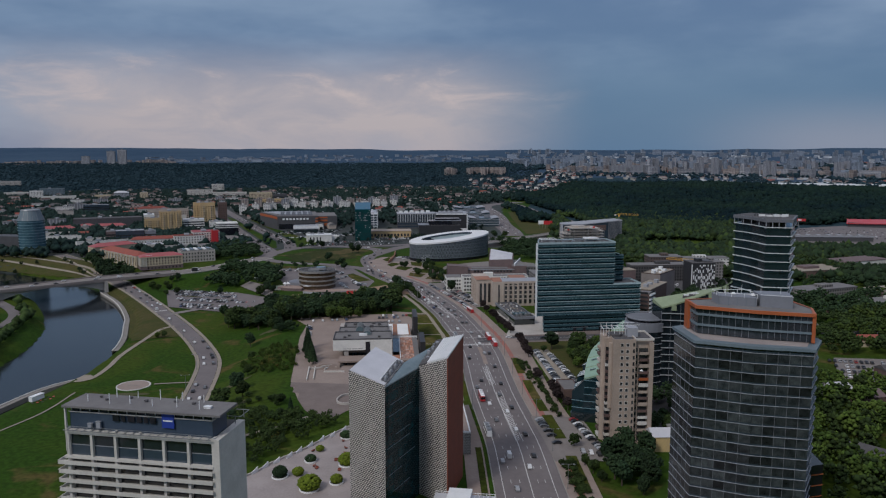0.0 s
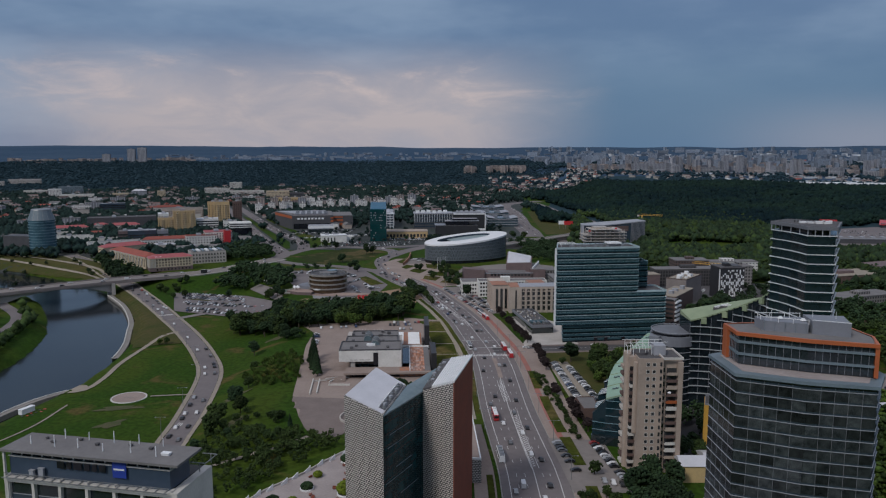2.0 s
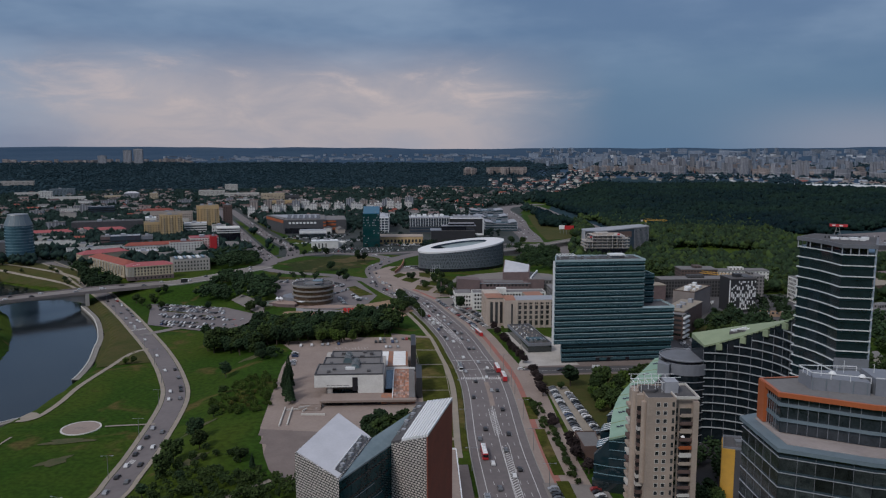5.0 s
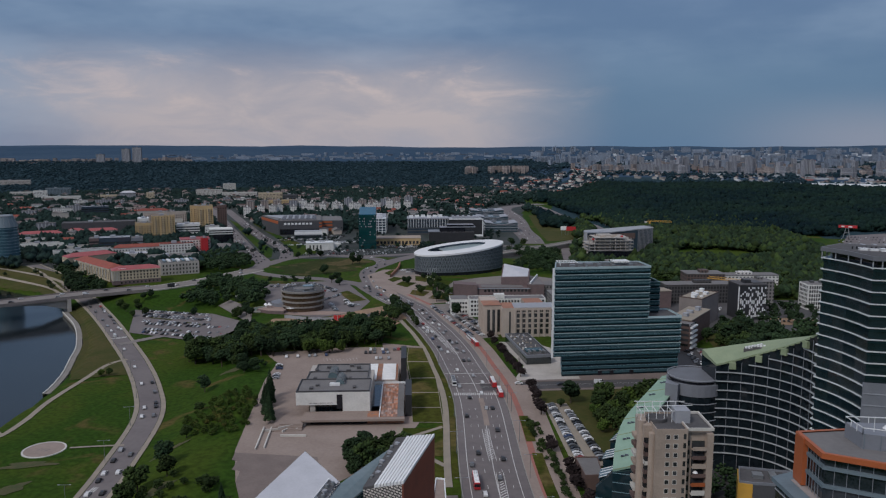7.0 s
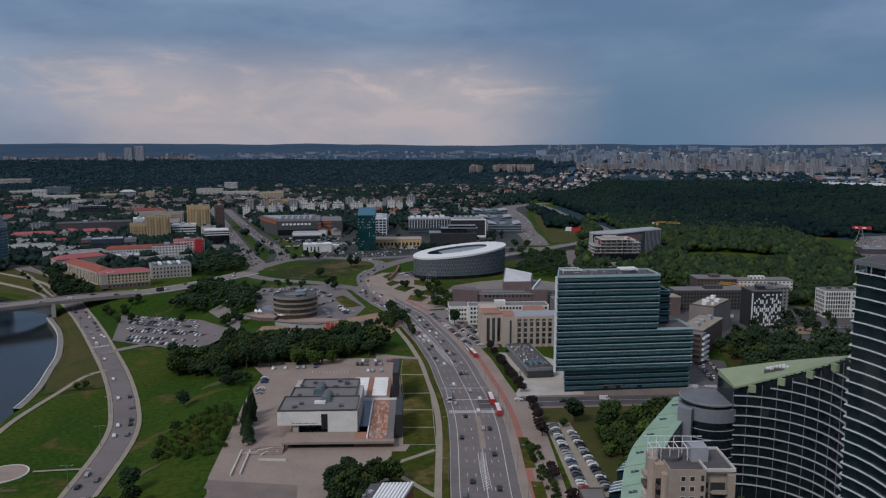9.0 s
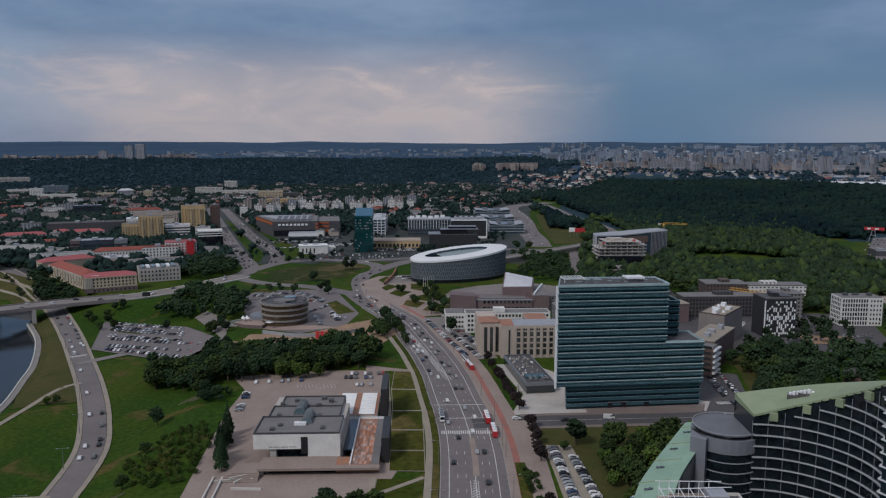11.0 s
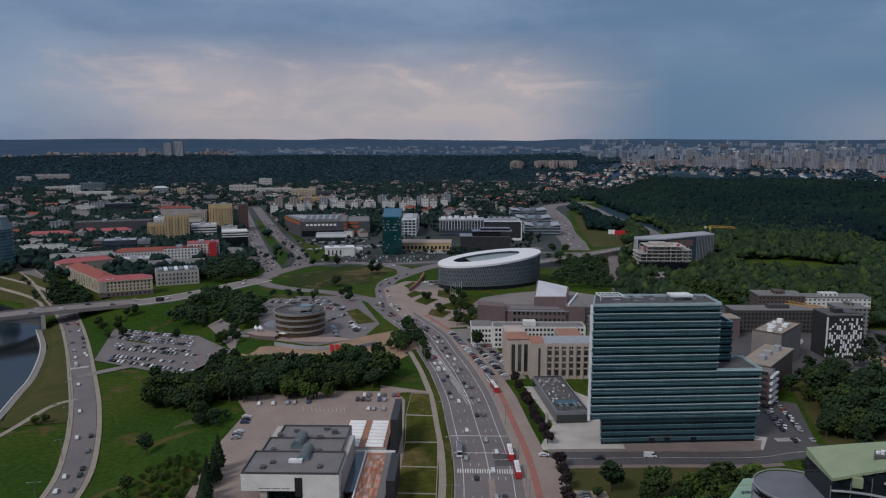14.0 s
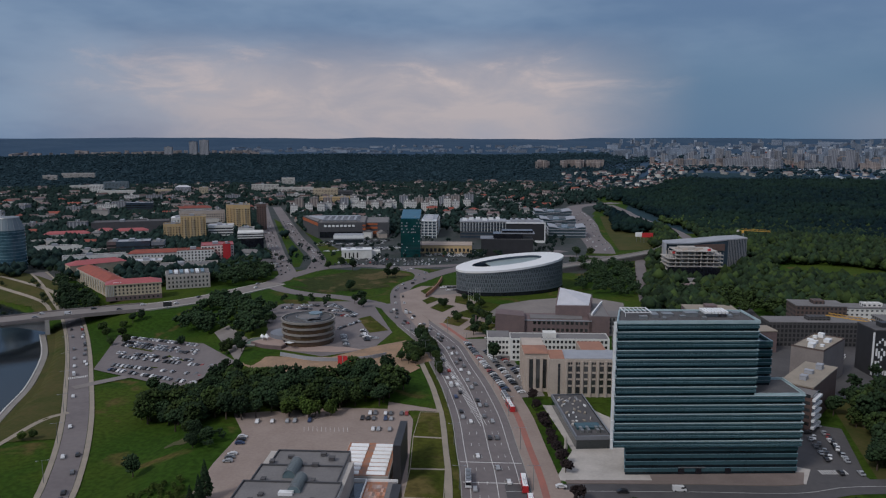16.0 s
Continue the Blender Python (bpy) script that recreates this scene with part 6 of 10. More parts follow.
def gallery():
    t = thing("gallery_building", -132.4, 430.4, 8.0, 13.0, "pale concrete gallery with grey flat roofs and roof lights", "gallery")
    part("front_hall", MB().box(0, 36, 0, 20, 6.6, 13.0), "white_wall", t, "pale windowless concrete upper storey")
    part("ground_floor", MB().box(6, 35, 3.5, 40, 0.2, 6.6), "dark_glass", t)
    part("back_hall", MB().box(2.2, 34, 20, 48, 0.2, 12.4), "concrete", t)
    part("front_wall", MB().box(22.6, 36, 0, 3.4, 3.0, 6.6), "white_wall", t)
    part("slot_window", MB().box(19.8, 22.6, -0.12, 0.5, 4.6, 11.8), "night_glass", t, "tall dark slot window")
    part("front_pier", MB().box(6.6, 9.2, 1.0, 4.5, 0.1, 6.6), "concrete", t)
    part("front_pier", MB().box(30, 32.6, 1.0, 4.5, 0.1, 6.6), "concrete", t)
    part("wing", MB().box(34, 36.4, 6, 40, 0.2, 12.0), "concrete", t)
    for x0, x1, y0, y1, z in ((0.6, 35.4, 0.6, 19.2, 13.0), (2.8, 33.4, 20.6, 33.6, 12.6), (5.6, 33.4, 34.8, 47.4, 12.4)):
        part("roof", MB().box(x0, x1, y0, y1, z, z + 0.18), "grey_roof", t, "flat grey felt roof")
        part("parapet", parapet(rect(x0 - .5, x1 + .5, y0 - .5, y1 + .5), z, z + 0.8, 0.4), "dark_wall", t)
    for cx, y0, y1 in ((20.4, 11.6, 22.4), (15.6, 23.6, 35.0)):
        vault = MB()
        for k in range(8):
            a, b = math.pi * k / 8, math.pi * (k + 1) / 8
            vault.face([(cx + 2.4 * math.cos(a), y0, 12.8 + 3.0 * math.sin(a)), (cx + 2.4 * math.cos(a), y1, 12.8 + 3.0 * math.sin(a)), (cx + 2.4 * math.cos(b), y1, 12.8 + 3.0 * math.sin(b)), (cx + 2.4 * math.cos(b), y0, 12.8 + 3.0 * math.sin(b))][::-1])
        vault.face([(cx + 2.4 * math.cos(math.pi * k / 8), y0, 12.8 + 3 * math.sin(math.pi * k / 8)) for k in range(9)])
        vault.face([(cx + 2.4 * math.cos(math.pi * k / 8), y1, 12.8 + 3 * math.sin(math.pi * k / 8)) for k in range(9)][::-1])
        part("glass_vault", vault, "roof_glass", t, "barrel-shaped glass roof light")
        for k in range(9):
            y = y0 + (y1 - y0) * k / 8
            rib = MB()
            for j in range(8):
                a, b = math.pi * j / 8, math.pi * (j + 1) / 8
                rib.prism([(cx + 2.5 * math.cos(a), y - .15), (cx + 2.5 * math.cos(a), y + .15), (cx + 2.5 * math.cos(b), y + .15), (cx + 2.5 * math.cos(b), y - .15)], [12.8 + 3.0 * math.sin(q) for q in (a, a, b, b)], [13.1 + 3.0 * math.sin(q) for q in (a, a, b, b)])
            part("vault_rib", rib, "steel", t)
    roof_boxes(t, [(7, 5, 1.6, 2.4, 1.0), (9.5, 9.5, 1.6, 2.0, .9), (28, 6, 1.4, 2.6, 1.0), (7, 21, 1.6, 2.2, 1.0), (25, 21, 1.4, 2.2, .9), (6, 36, 1.6, 2.4, 1.0), (23, 34, 2.4, 1.6, 1), (28, 40, 2.2, 2.0, 1.1), (24, 44, 2, 2, .8), (12, 41, 2.2, 1.4, .8)], 12.9, "dark_roof")
    for y0, z1 in ((9.4, 14.4), (11.0, 14.2)):
        part("roof_light", MB().box(15.5, 20.5, y0, y0 + .8, 13, z1), "white", t)
    # rust-coloured terrace, sawtooth roof lights and the black screen wall
    part("terrace", MB().box(41, 52.6, -9, 42, 0.2, 3.4).box(35, 41, -9, -1, .2, 3.4), "rusty_deck", t, "rust-brown panelled terrace")
    tile = MB().box(0.03, 0.93, 0.04, 2.9, 0, 0.12).mesh("deck_tile", mat("rust_tiles", (0.44, 0.14, 0.05), (0.34, 0.30, 0.285), 0.30, 0.85, vary=0.45))
    rng = random.Random(5)
    for i in range(8):
        for j in range(16):
            if rng.random() < 0.86:
                piece("deck_tile", tile, t, 41.6 + i * 0.97, -8.4 + j * 3.0, 3.4)
    part("dark_strip", MB().box(49.4, 52.6, -8.8, 41.8, 3.4, 3.55), "grey_roof", t)
    part("low_front", MB().box(4, 53, -12, -9, 2.4, 3.4).box(4, 36, -9, 0, 2.6, 3.3), "paving", t)
    part("undercroft", MB().box(8, 52, -8.6, -.6, 0.2, 2.5), "night_glass", t)
    part("light_base", MB().box(28, 49, 45, 77, 0.2, 4.2), "concrete", t)
    part("light_base_roof", MB().box(28.3, 48.7, 45.3, 76.7, 4.2, 4.4), "rusty_deck", t)
    for x0, x1 in ((29.5, 37.0), (40.0, 47.5)):
        for k in range(8):
            y = 46 + k * 3.8
            hood = MB()
            for j in range(5):
                a, b = math.pi / 2 * j / 5, math.pi / 2 * (j + 1) / 5
                hood.prism(rect(x0, x1, y + 1.9 * (1 - math.cos(a)), y + 1.9 * (1 - math.cos(b))), 4.3, [4.4 + .7 * math.sin(a)] * 2 + [4.4 + .7 * math.sin(b)] * 2)
            part("sawtooth_light", hood, "white", t, "white hooded roof light")
            part("light_pane", MB().box(x0 + .4, x1 - .4, y + 1.88, y + 2.0, 4.5, 5.0), "dark_glass", t)
    part("light_well", MB().box(36.5, 40.5, 6, 40, 3.0, 3.6), "blue_glass", t)
    part("white_edge", MB().box(40.6, 41.1, -9, 42, 3.4, 4.2).box(36, 53, 42, 42.5, 3, 4.4), "white", t)
    part("screen_wall", MB().box(50.6, 53.6, 47, 73, 0.2, 16.2), "black", t, "black clad screen wall")
    part("screen_wall", MB().box(53.2, 56.4, 0, 25, 0.2, 11.0), "black", t)
    part("store_wall", MB().box(5, 27, 50, 64, 0.2, 3.0), "concrete", t)
    part("store_roof", MB().box(5.4, 26.6, 50.4, 63.6, 3.0, 3.15), "paving", t)
    part("store_rim", parapet(rect(4.8, 27.2, 49.8, 64.2), 3.0, 3.6, .4), "concrete", t)
    # broad steps and ramps before the front
    for k in range(5):
        part("step", MB().box(-6 - k * 1.4, 5, -13 - k * 1.0, -3, 0.15, 2.2 - k * 0.42), "paving", t)
    part("ramp_wall", MB().slab((-6, -16), (6, -10), 0.8, 0.1, 1.8).slab((-12, -17), (-6, -16), .8, .1, 1.2), "concrete", t)
    part("inscription", MB().box(6.5, 8.0, -.06, 0.0, 7.4, 7.7).box(8.4, 11.0, -.06, 0.0, 7.4, 7.7).box(11.5, 14.5, -.06, 0.0, 7.4, 7.7).box(15.0, 18, -.06, 0.0, 7.4, 7.7), "grey_roof", t, "small wall lettering shown as bars")
    return t


def ring_office():
    cx, cy = -125, 880
    t = thing("ring_office", cx, cy, 8.0, 34, "oval office with a white sloping roof ring and netted glass facade", "office building")
    a, b, ia, ib = 50.0, 27.0, 33.0, 13.5
    n = 56

    def top(x, y):
        return 24.5 + 4.2 * (x / a) + 1.2 * (y / b)
    wall, roof, soffit, court = MB(), MB(), MB(), MB()
    ang = [2 * math.pi * i / n for i in range(n + 1)]
    for p, q in zip(ang[:-1], ang[1:]):
        e = [(a * math.cos(k), b * math.sin(k)) for k in (p, q)]
        g = [((a + .8) * math.cos(k), (b + .8) * math.sin(k)) for k in (p, q)]
        i = [(ia * math.cos(k) - 3, ib * math.sin(k)) for k in (p, q)]
        wall.face([(*e[0], 0), (*e[1], 0), (*e[1], top(*e[1])), (*e[0], top(*e[0]))])
        roof.face([(*g[0], top(*g[0]) + 1.2), (*g[1], top(*g[1]) + 1.2), (*i[1], top(*i[1]) + 2.0), (*i[0], top(*i[0]) + 2.0)])
        roof.face([(*g[0], top(*g[0]) - .6), (*g[1], top(*g[1]) - .6), (*g[1], top(*g[1]) + 1.2), (*g[0], top(*g[0]) + 1.2)])
        court.face([(*i[1], 4), (*i[0], 4), (*i[0], top(*i[0]) + 2), (*i[1], top(*i[1]) + 2)])
    lid = [(ia * .99 * math.cos(radians(v)) - 3, ib * .985 * math.sin(radians(v))) for v in range(-120, 121, 8)]
    part("court_roof", MB().prism(lid, [top(*p) - .6 for p in lid], [top(*p) for p in lid]), "court_pale", t, "pale glass roof over the inner court")
    part("wall", wall, "ring_wall", t)
    part("roof_ring", roof, "ring_white", t, "white sloping roof ring")
    part("courtyard", court, "blue_glass", t, "dark glazed inner court")
    strut = MB()
    m = 84
    for i in range(m):
        for f in range(6):
            z0 = 3.5 + f * 3.7
            k0 = 2 * math.pi * (i + (f % 2) * .5) / m
            x0, y0 = (a + .25) * math.cos(k0), (b + .25) * math.sin(k0)
            if z0 + 3.5 > top(x0, y0) - .5:
                continue
            for dk in (-.5, .5):
                k1 = k0 + 2 * math.pi * dk / m
                x1, y1 = (a + .25) * math.cos(k1), (b + .25) * math.sin(k1)
                o = Vector((-math.sin(k0), math.cos(k0))) * .14
                strut.face([(x0 - o.x, y0 - o.y, z0), (x0 + o.x, y0 + o.y, z0), (x1 + o.x, y1 + o.y, z0 + 3.7), (x1 - o.x, y1 - o.y, z0 + 3.7)])
    part("facade_net", strut, "grey_panel", t, "grey-blue diagonal facade net", "stuff")
    part("base", MB().prism([((a + .4) * math.cos(k), (b + .4) * math.sin(k)) for k in ang[:-1]], 0, 3.2), "night_glass", t)
    return t


def round_office():
    t = thing("round_office", -220.8, 671.2, 8.0, 0, "round office with bronze glass and pale floor rings", "office building")
    r = 17.5
    circ = [(math.cos(2 * math.pi * i / 40), math.sin(2 * math.pi * i / 40)) for i in range(40)]

    def c(rr, dx=0, dy=0):
        return [(dx + x * rr, dy + y * rr) for x, y in circ]
    part("drum", MB().prism(c(r - .6), 0, 15.5), mat("bronze_glass", (0.05, 0.032, 0.02), (0.085, 0.055, 0.034), 0.3, 0.12, spec=0.8), t)
    for z, h, o in ((3.4, 1.2, .3), (7.4, 1.3, .3), (11.4, 1.3, .3), (15.2, 1.3, .5)):
        part("floor_ring", ring_band(c(r), z, z + h, o), mat("brown_grey_rings", (0.20, 0.185, 0.17), (0.26, 0.24, 0.22), 0.2, 0.6), t, "pale floor ring")
    part("roof", MB().prism(c(r - .3), 15.4, 15.8), "dark_roof", t)
    part("roof_drum", MB().prism(c(7.5, 0, 0), 15.8, 16.8), "grey_roof", t)
    part("roof_ring", parapet(c(8.0, 0, 0), 15.8, 17.2, .4), "steel", t)
    part("roof_light", MB().prism(c(4.6, 1, 9), 15.8, 17.6), "roof_glass", t, "domed glass roof light")
    part("roof_rail", parapet(c(r - 2.2), 15.8, 16.7, .15), "steel", t)
    rng = random.Random(3)
    for k in range(10):
        part("roof_unit", MB().box(4 + rng.uniform(-2, 8), 5.5 + rng.uniform(-2, 8), -12 + rng.uniform(0, 7), -10.6 + rng.uniform(0, 7), 15.8, 16.8), "steel", t)
    part("podium", MB().prism([(-32, -20), (-20, -25), (-7, -25), (-7, -19), (-14, -10), (-26, -6)], 0, 2.4), "purple", t, "low red-brown podium")
    part("podium_terrace", MB().prism(inset([(-32, -20), (-20, -25), (-7, -25), (-7, -19), (-14, -10), (-26, -6)], .6), 2.4, 2.55), "pink_paving", t)
    part("forecourt", MB().prism([(-7, -25), (2, -26), (30, -20), (44, -10), (30, -8), (16, -10), (-7, -18)], .1, .3), "pink_paving", t, "pink-grey paved forecourt")
    part("annex", MB().prism(c(11, -16, 0), 0, 5.2), "grey_panel", t)
    tent = MB()
    for k, (x, y) in enumerate([(-27, -14), (-24.5, -12.5), (-25.5, -15.8), (-22.6, -15)]):
        tent.tube(x, y, 1.5, 0.15, 4.8, 6.4, 8).tube(x, y, 0.12, 0.12, 2.5, 4.9, 6)
    part("tent", tent, "white", t, "cluster of white terrace tents")
    part("awning", MB().prism([(-6, -23), (-1, -25), (1, -22), (-4, -20.5)], 4.6, 4.8), "white", t)
    part("pool_court", MB().prism([(-37, -24), (-28, -22), (-26, -8), (-32, -2), (-38, -10)], -0.2, 0.5), mat("green_court", (0.10, 0.15, 0.12), (0.12, 0.17, 0.135), 0.2, 0.8), t, "green sunken court")
    part("court_wall", parapet([(-37, -24), (-28, -22), (-26, -8), (-32, -2), (-38, -10)], 0, 1.4, .4), "concrete", t)
    return t


def low_white_roof():
    t = thing("low_white_building", 0, 0, 0, 0, "low building with a white roof, rails and plant boxes", "building")
    part("wall", MB().box(-39, -18.6, 220, 246.4, 8, 16.6), "pale_panel", t)
    part("roof", MB().box(-39.2, -18.4, 219.8, 246.6, 16.6, 17.0), "pale_roof", t)
    part("roof_house", MB().box(-34.5, -26.5, 226, 247, 17.0, 19.0), "white", t, "white plant house")
    part("roof_rail", parapet(rect(-39.2, -18.4, 219.8, 246.6), 17.6, 17.75, .12), "white", t)
    for k in range(8):
        part("rail_post", MB().box(-39 + k * 2.9, -38.85 + k * 2.9, 246.4, 246.55, 17.0, 17.7), "white", t)
    for k in range(4):
        part("roof_unit", MB().box(-25 + k * 1.5, -24 + k * 1.5, 236, 244, 17.0, 18.2), "pale_panel", t)


glass_office(), low_white_roof(), hotel(), wedge_tower(), orange_tower(), curved_block(), corner_tower(), flats_tower(), copper_block(), gallery(), ring_office(), round_office()
crescent = thing("curved_wall", 0, 0, 0, 0, "pale curved low wall on the forecourt apron", "wall")
part("wall", parapet([(-104 + 5.5 * math.cos(a * .3), 362 + 8 * math.sin(a * .3)) for a in range(21)], 8.1, 9.3, 0.6), "pale_paving", crescent)


# ---- the town beyond: each building an object of its own ----
BUILT = []          # plan circles taken by buildings


def taken(x, y, r):
    BUILT.append((x, y, r))


def window_grid(t, x0, x1, y, z0, floors, fh, cols, w, h, frame_mat=None, side=0, name="window"):
    """Windows in the wall that faces -y (side 0), +x (1) or -x (2) of a building."""
    me = MB().box(-w / 2, w / 2, -0.08, 0.08, 0, h).mesh("window", "window")
    turned = {0: 0, 1: math.pi / 2, 2: -math.pi / 2}[side]
    for f in range(floors):
        for c in range(cols):
            u = x0 + (x1 - x0) * (c + .5) / cols
            if side == 0:
                piece(name, me, t, u, y - .02, z0 + f * fh)
            else:
                piece(name, me, t, y + (.02 if side == 1 else -.02), u, z0 + f * fh, turned)


def hip(mb, x0, x1, y0, y1, z, rise, over=0.6):
    x0, x1, y0, y1 = x0 - over, x1 + over, y0 - over, y1 + over
    if x1 - x0 >= y1 - y0:
        m, k = (y0 + y1) / 2, (y1 - y0) / 2
        a, b = (x0 + k, m, z + rise), (x1 - k, m, z + rise)
        mb.face([(x0, y0, z), (x1, y0, z), b, a]).face([(x1, y1, z), (x0, y1, z), a, b]).face([(x1, y0, z), (x1, y1, z), b]).face([(x0, y1, z), (x0, y0, z), a])
    else:
        m, k = (x0 + x1) / 2, (x1 - x0) / 2
        a, b = (m, y0 + k, z + rise), (m, y1 - k, z + rise)
        mb.face([(x1, y0, z), (x1, y1, z), b, a]).face([(x0, y1, z), (x0, y0, z), a, b]).face([(x0, y0, z), (x1, y0, z), a]).face([(x1, y1, z), (x0, y1, z), b])
    mb.face([(x0, y1, z), (x1, y1, z), (x1, y0, z), (x0, y0, z)])
    return mb


def gable(mb, x0, x1, y0, y1, z, rise, over=0.5):
    x0, x1, y0, y1 = x0 - over, x1 + over, y0 - over, y1 + over
    m = (y0 + y1) / 2
    a, b = (x0, m, z + rise), (x1, m, z + rise)
    mb.face([(x0, y0, z), (x1, y0, z), b, a]).face([(x1, y1, z), (x0, y1, z), a, b]).face([(x1, y0, z), (x1, y1, z), b]).face([(x0, y1, z), (x0, y0, z), a]).face([(x0, y1, z), (x1, y1, z), (x1, y0, z), (x0, y0, z)])
    return mb


def stone_offices():
    t = thing("stone_offices", -50, 606, 8.0, 15, "beige stone office with tall pilasters and red tiled parts", "office building")
    part("wall", MB().box(0, 70, 0, 17, 0, 20.5), "beige", t)
    part("wall", MB().box(-12, 0, 8, 40, 0, 21.2), "beige", t)
    part("tile_roof", hip(MB(), -12, 0, 8, 24, 21.2, 1.4), "orange_tile", t, "orange-red tiled roof part")
    part("tile_roof", MB().prism(rect(0.4, 8, 0.4, 12), 20.5, [20.7, 20.7, 22.2, 22.2]), "orange_tile", t, "orange-red tiled roof part")
    part("roof", MB().box(8, 69.6, 0.6, 16.6, 20.5, 20.8), "pale_panel", t)
    part("side_wing", MB().box(20, 34, 17, 40, 0, 19), "flat_beige", t)
    part("side_roof", MB().box(20.4, 33.6, 17, 39.6, 19, 19.3), "orange_tile", t)
    for k in range(15):
        x = 9 + k * 4.1
        part("pilaster", MB().box(x - .55, x + .55, -0.7, 0, 0, 19.4), "beige", t)
        if k < 14:
            part("tall_window", MB().box(x + 1.0, x + 3.0, -0.12, 0.02, 2.0, 16.6), "window", t)
            for z in (5.6, 9.2, 12.8):
                part("spandrel", MB().box(x + .8, x + 3.3, -0.22, -0.1, z, z + 1.0), "beige", t)
            for q in (.9, 2.1):
                part("attic_window", MB().box(x + q, x + q + .9, -0.1, 0.02, 17.6, 18.8), "window", t)
    part("slot_window", MB().box(4.6, 5.8, -0.12, .02, 1.5, 18), "window", t)
    for k in range(4):
        y = 11 + k * 7
        part("side_pilaster", MB().box(-12.7, -12, y - .7, y + .7, 0, 20), "beige", t)
        part("tall_window", MB().box(-12.1, -11.9, y + 1.2, y + 5.4, 2, 18), "window", t)
    for k in range(3):
        part("side_pilaster", MB().box(-11 + k * 3.6, -9.8 + k * 3.6, 7.4, 8, 0, 19), "beige", t)
        part("tall_window", MB().box(-9.6 + k * 3.6, -7.6 + k * 3.6, 7.9, 8.02, 2, 18), "window", t)
    taken(-20, 625, 40)


def white_offices():
    t = thing("white_offices", -82, 664, 8.0, 14, "white four-storey office with ribbon windows", "office building")
    part("wall", MB().box(0, 60, 0, 14, 0, 13.5).box(-14, 0, 10, 26, 0, 12.0), "white_wall", t)
    part("roof", MB().box(.4, 59.6, .4, 13.6, 13.5, 13.8).box(-13.6, 0, 10.4, 25.6, 12, 12.3), "grey_roof", t)
    part("roof_house", MB().box(20, 28, 3, 9, 13.8, 17), "white_wall", t)
    part("parapet", parapet(rect(0, 60, 0, 14), 13.5, 14.2, .3), "white_wall", t)
    window_grid(t, 1, 59, 0, 1.4, 4, 3.3, 24, 1.5, 1.7)
    window_grid(t, -13.5, -.5, 10, 1.4, 3, 3.4, 6, 1.4, 1.6)
    window_grid(t, 10.5, 25, -14, 1.4, 3, 3.4, 5, 1.6, 1.6, side=2)
    taken(-60, 675, 36)


def brown_museum():
    t = thing("brown_museum", -104, 722, 8.0, 12, "dusky brown stone cultural centre with sloping white-edged roofs", "museum")
    part("hall", MB().box(0, 66, 0, 22, 0, 10.6), "purple", t)
    part("roof", MB().box(.5, 65.5, .5, 21.5, 10.6, 10.9), "purple", t)
    part("terrace_strip", MB().box(24, 60, 3, 14, 10.9, 11.6), "grey_roof", t)
    part("roof_line", MB().box(20, 66, -.3, .2, 10.4, 11.1), "pale_panel", t)
    part("front_block", MB().prism(rect(0, 20, -2, 18), 0, [15.5, 14.0, 13.0, 14.5]), "purple", t)
    part("sloping_block", MB().prism([(42, 14), (66, 10), (70, 34), (46, 38)], 8, [18, 19, 22, 26]), "purple", t)
    part("white_slope", MB().prism([(43, 15), (65, 11), (69, 33), (47, 37)], [18.2, 19.2, 22.2, 26.2], [18.6, 19.6, 22.6, 26.6]), "pale_roof", t, "pale sloping metal roof")
    part("white_rim", MB().slab((66, 2), (78, 42), 1.0, 10, 16), "white", t)
    part("rear_hall", MB().box(64, 78, 0, 42, 0, 14), "purple", t)
    part("rear_roof", MB().box(65, 77.4, .5, 41, 14, 14.3), "grey_roof", t)
    for k in range(12):
        part("window", MB().box(26 + k * 3.2, 27.9 + k * 3.2, -0.1, 0.02, 3, 5.2), "window", t)
        part("window", MB().box(26 + k * 3.2, 27.9 + k * 3.2, -0.1, 0.02, 8, 10), "window", t)
    part("statue", MB().tube(-14, 20, 1.6, 1.2, 0, 3, 8).tube(-14, 20, 0.9, 0.5, 3, 8.5, 8), "purple", t)
    taken(-68, 745, 44)


def low_pavilion():
    t = thing("low_pavilion", -46.5, 592.5, 8.2, -70.5, "low glass pavilion with cluttered dark flat roof", "pavilion")
    part("wall", MB().box(0, 54, 0, 15.5, 0, 5.4), "dark_glass", t)
    part("fascia", ring_band(rect(0, 54, 0, 15.5), 4.2, 6.0, .3), "grey_panel", t)
    part("roof", MB().box(.5, 53.5, .5, 15, 5.4, 5.6), "dark_roof", t)
    rng = random.Random(9)
    for k in range(34):
        x, y, w = rng.uniform(4, 40), rng.uniform(2, 13), rng.uniform(.6, 2.6)
        part("roof_clutter", MB().slab((x, y), (x + w, y + rng.uniform(-1.5, 1.5)), rng.uniform(.3, 1.2), 5.6, 5.9 + rng.uniform(0, .6)), rng.choice(["concrete", "pale_panel", "path", "white"]), t)
    for x in (45, 48):
        for y in (3, 6, 10, 12):
            part("duct", MB().box(x, x + 2.2, y, y + 1.2, 5.6, 7.0), "steel", t)
    part("terrace_roof", MB().box(40, 46, 2, 13, 5.6, 6.6), "teal_band", t)
    taken(-28, 568, 28)


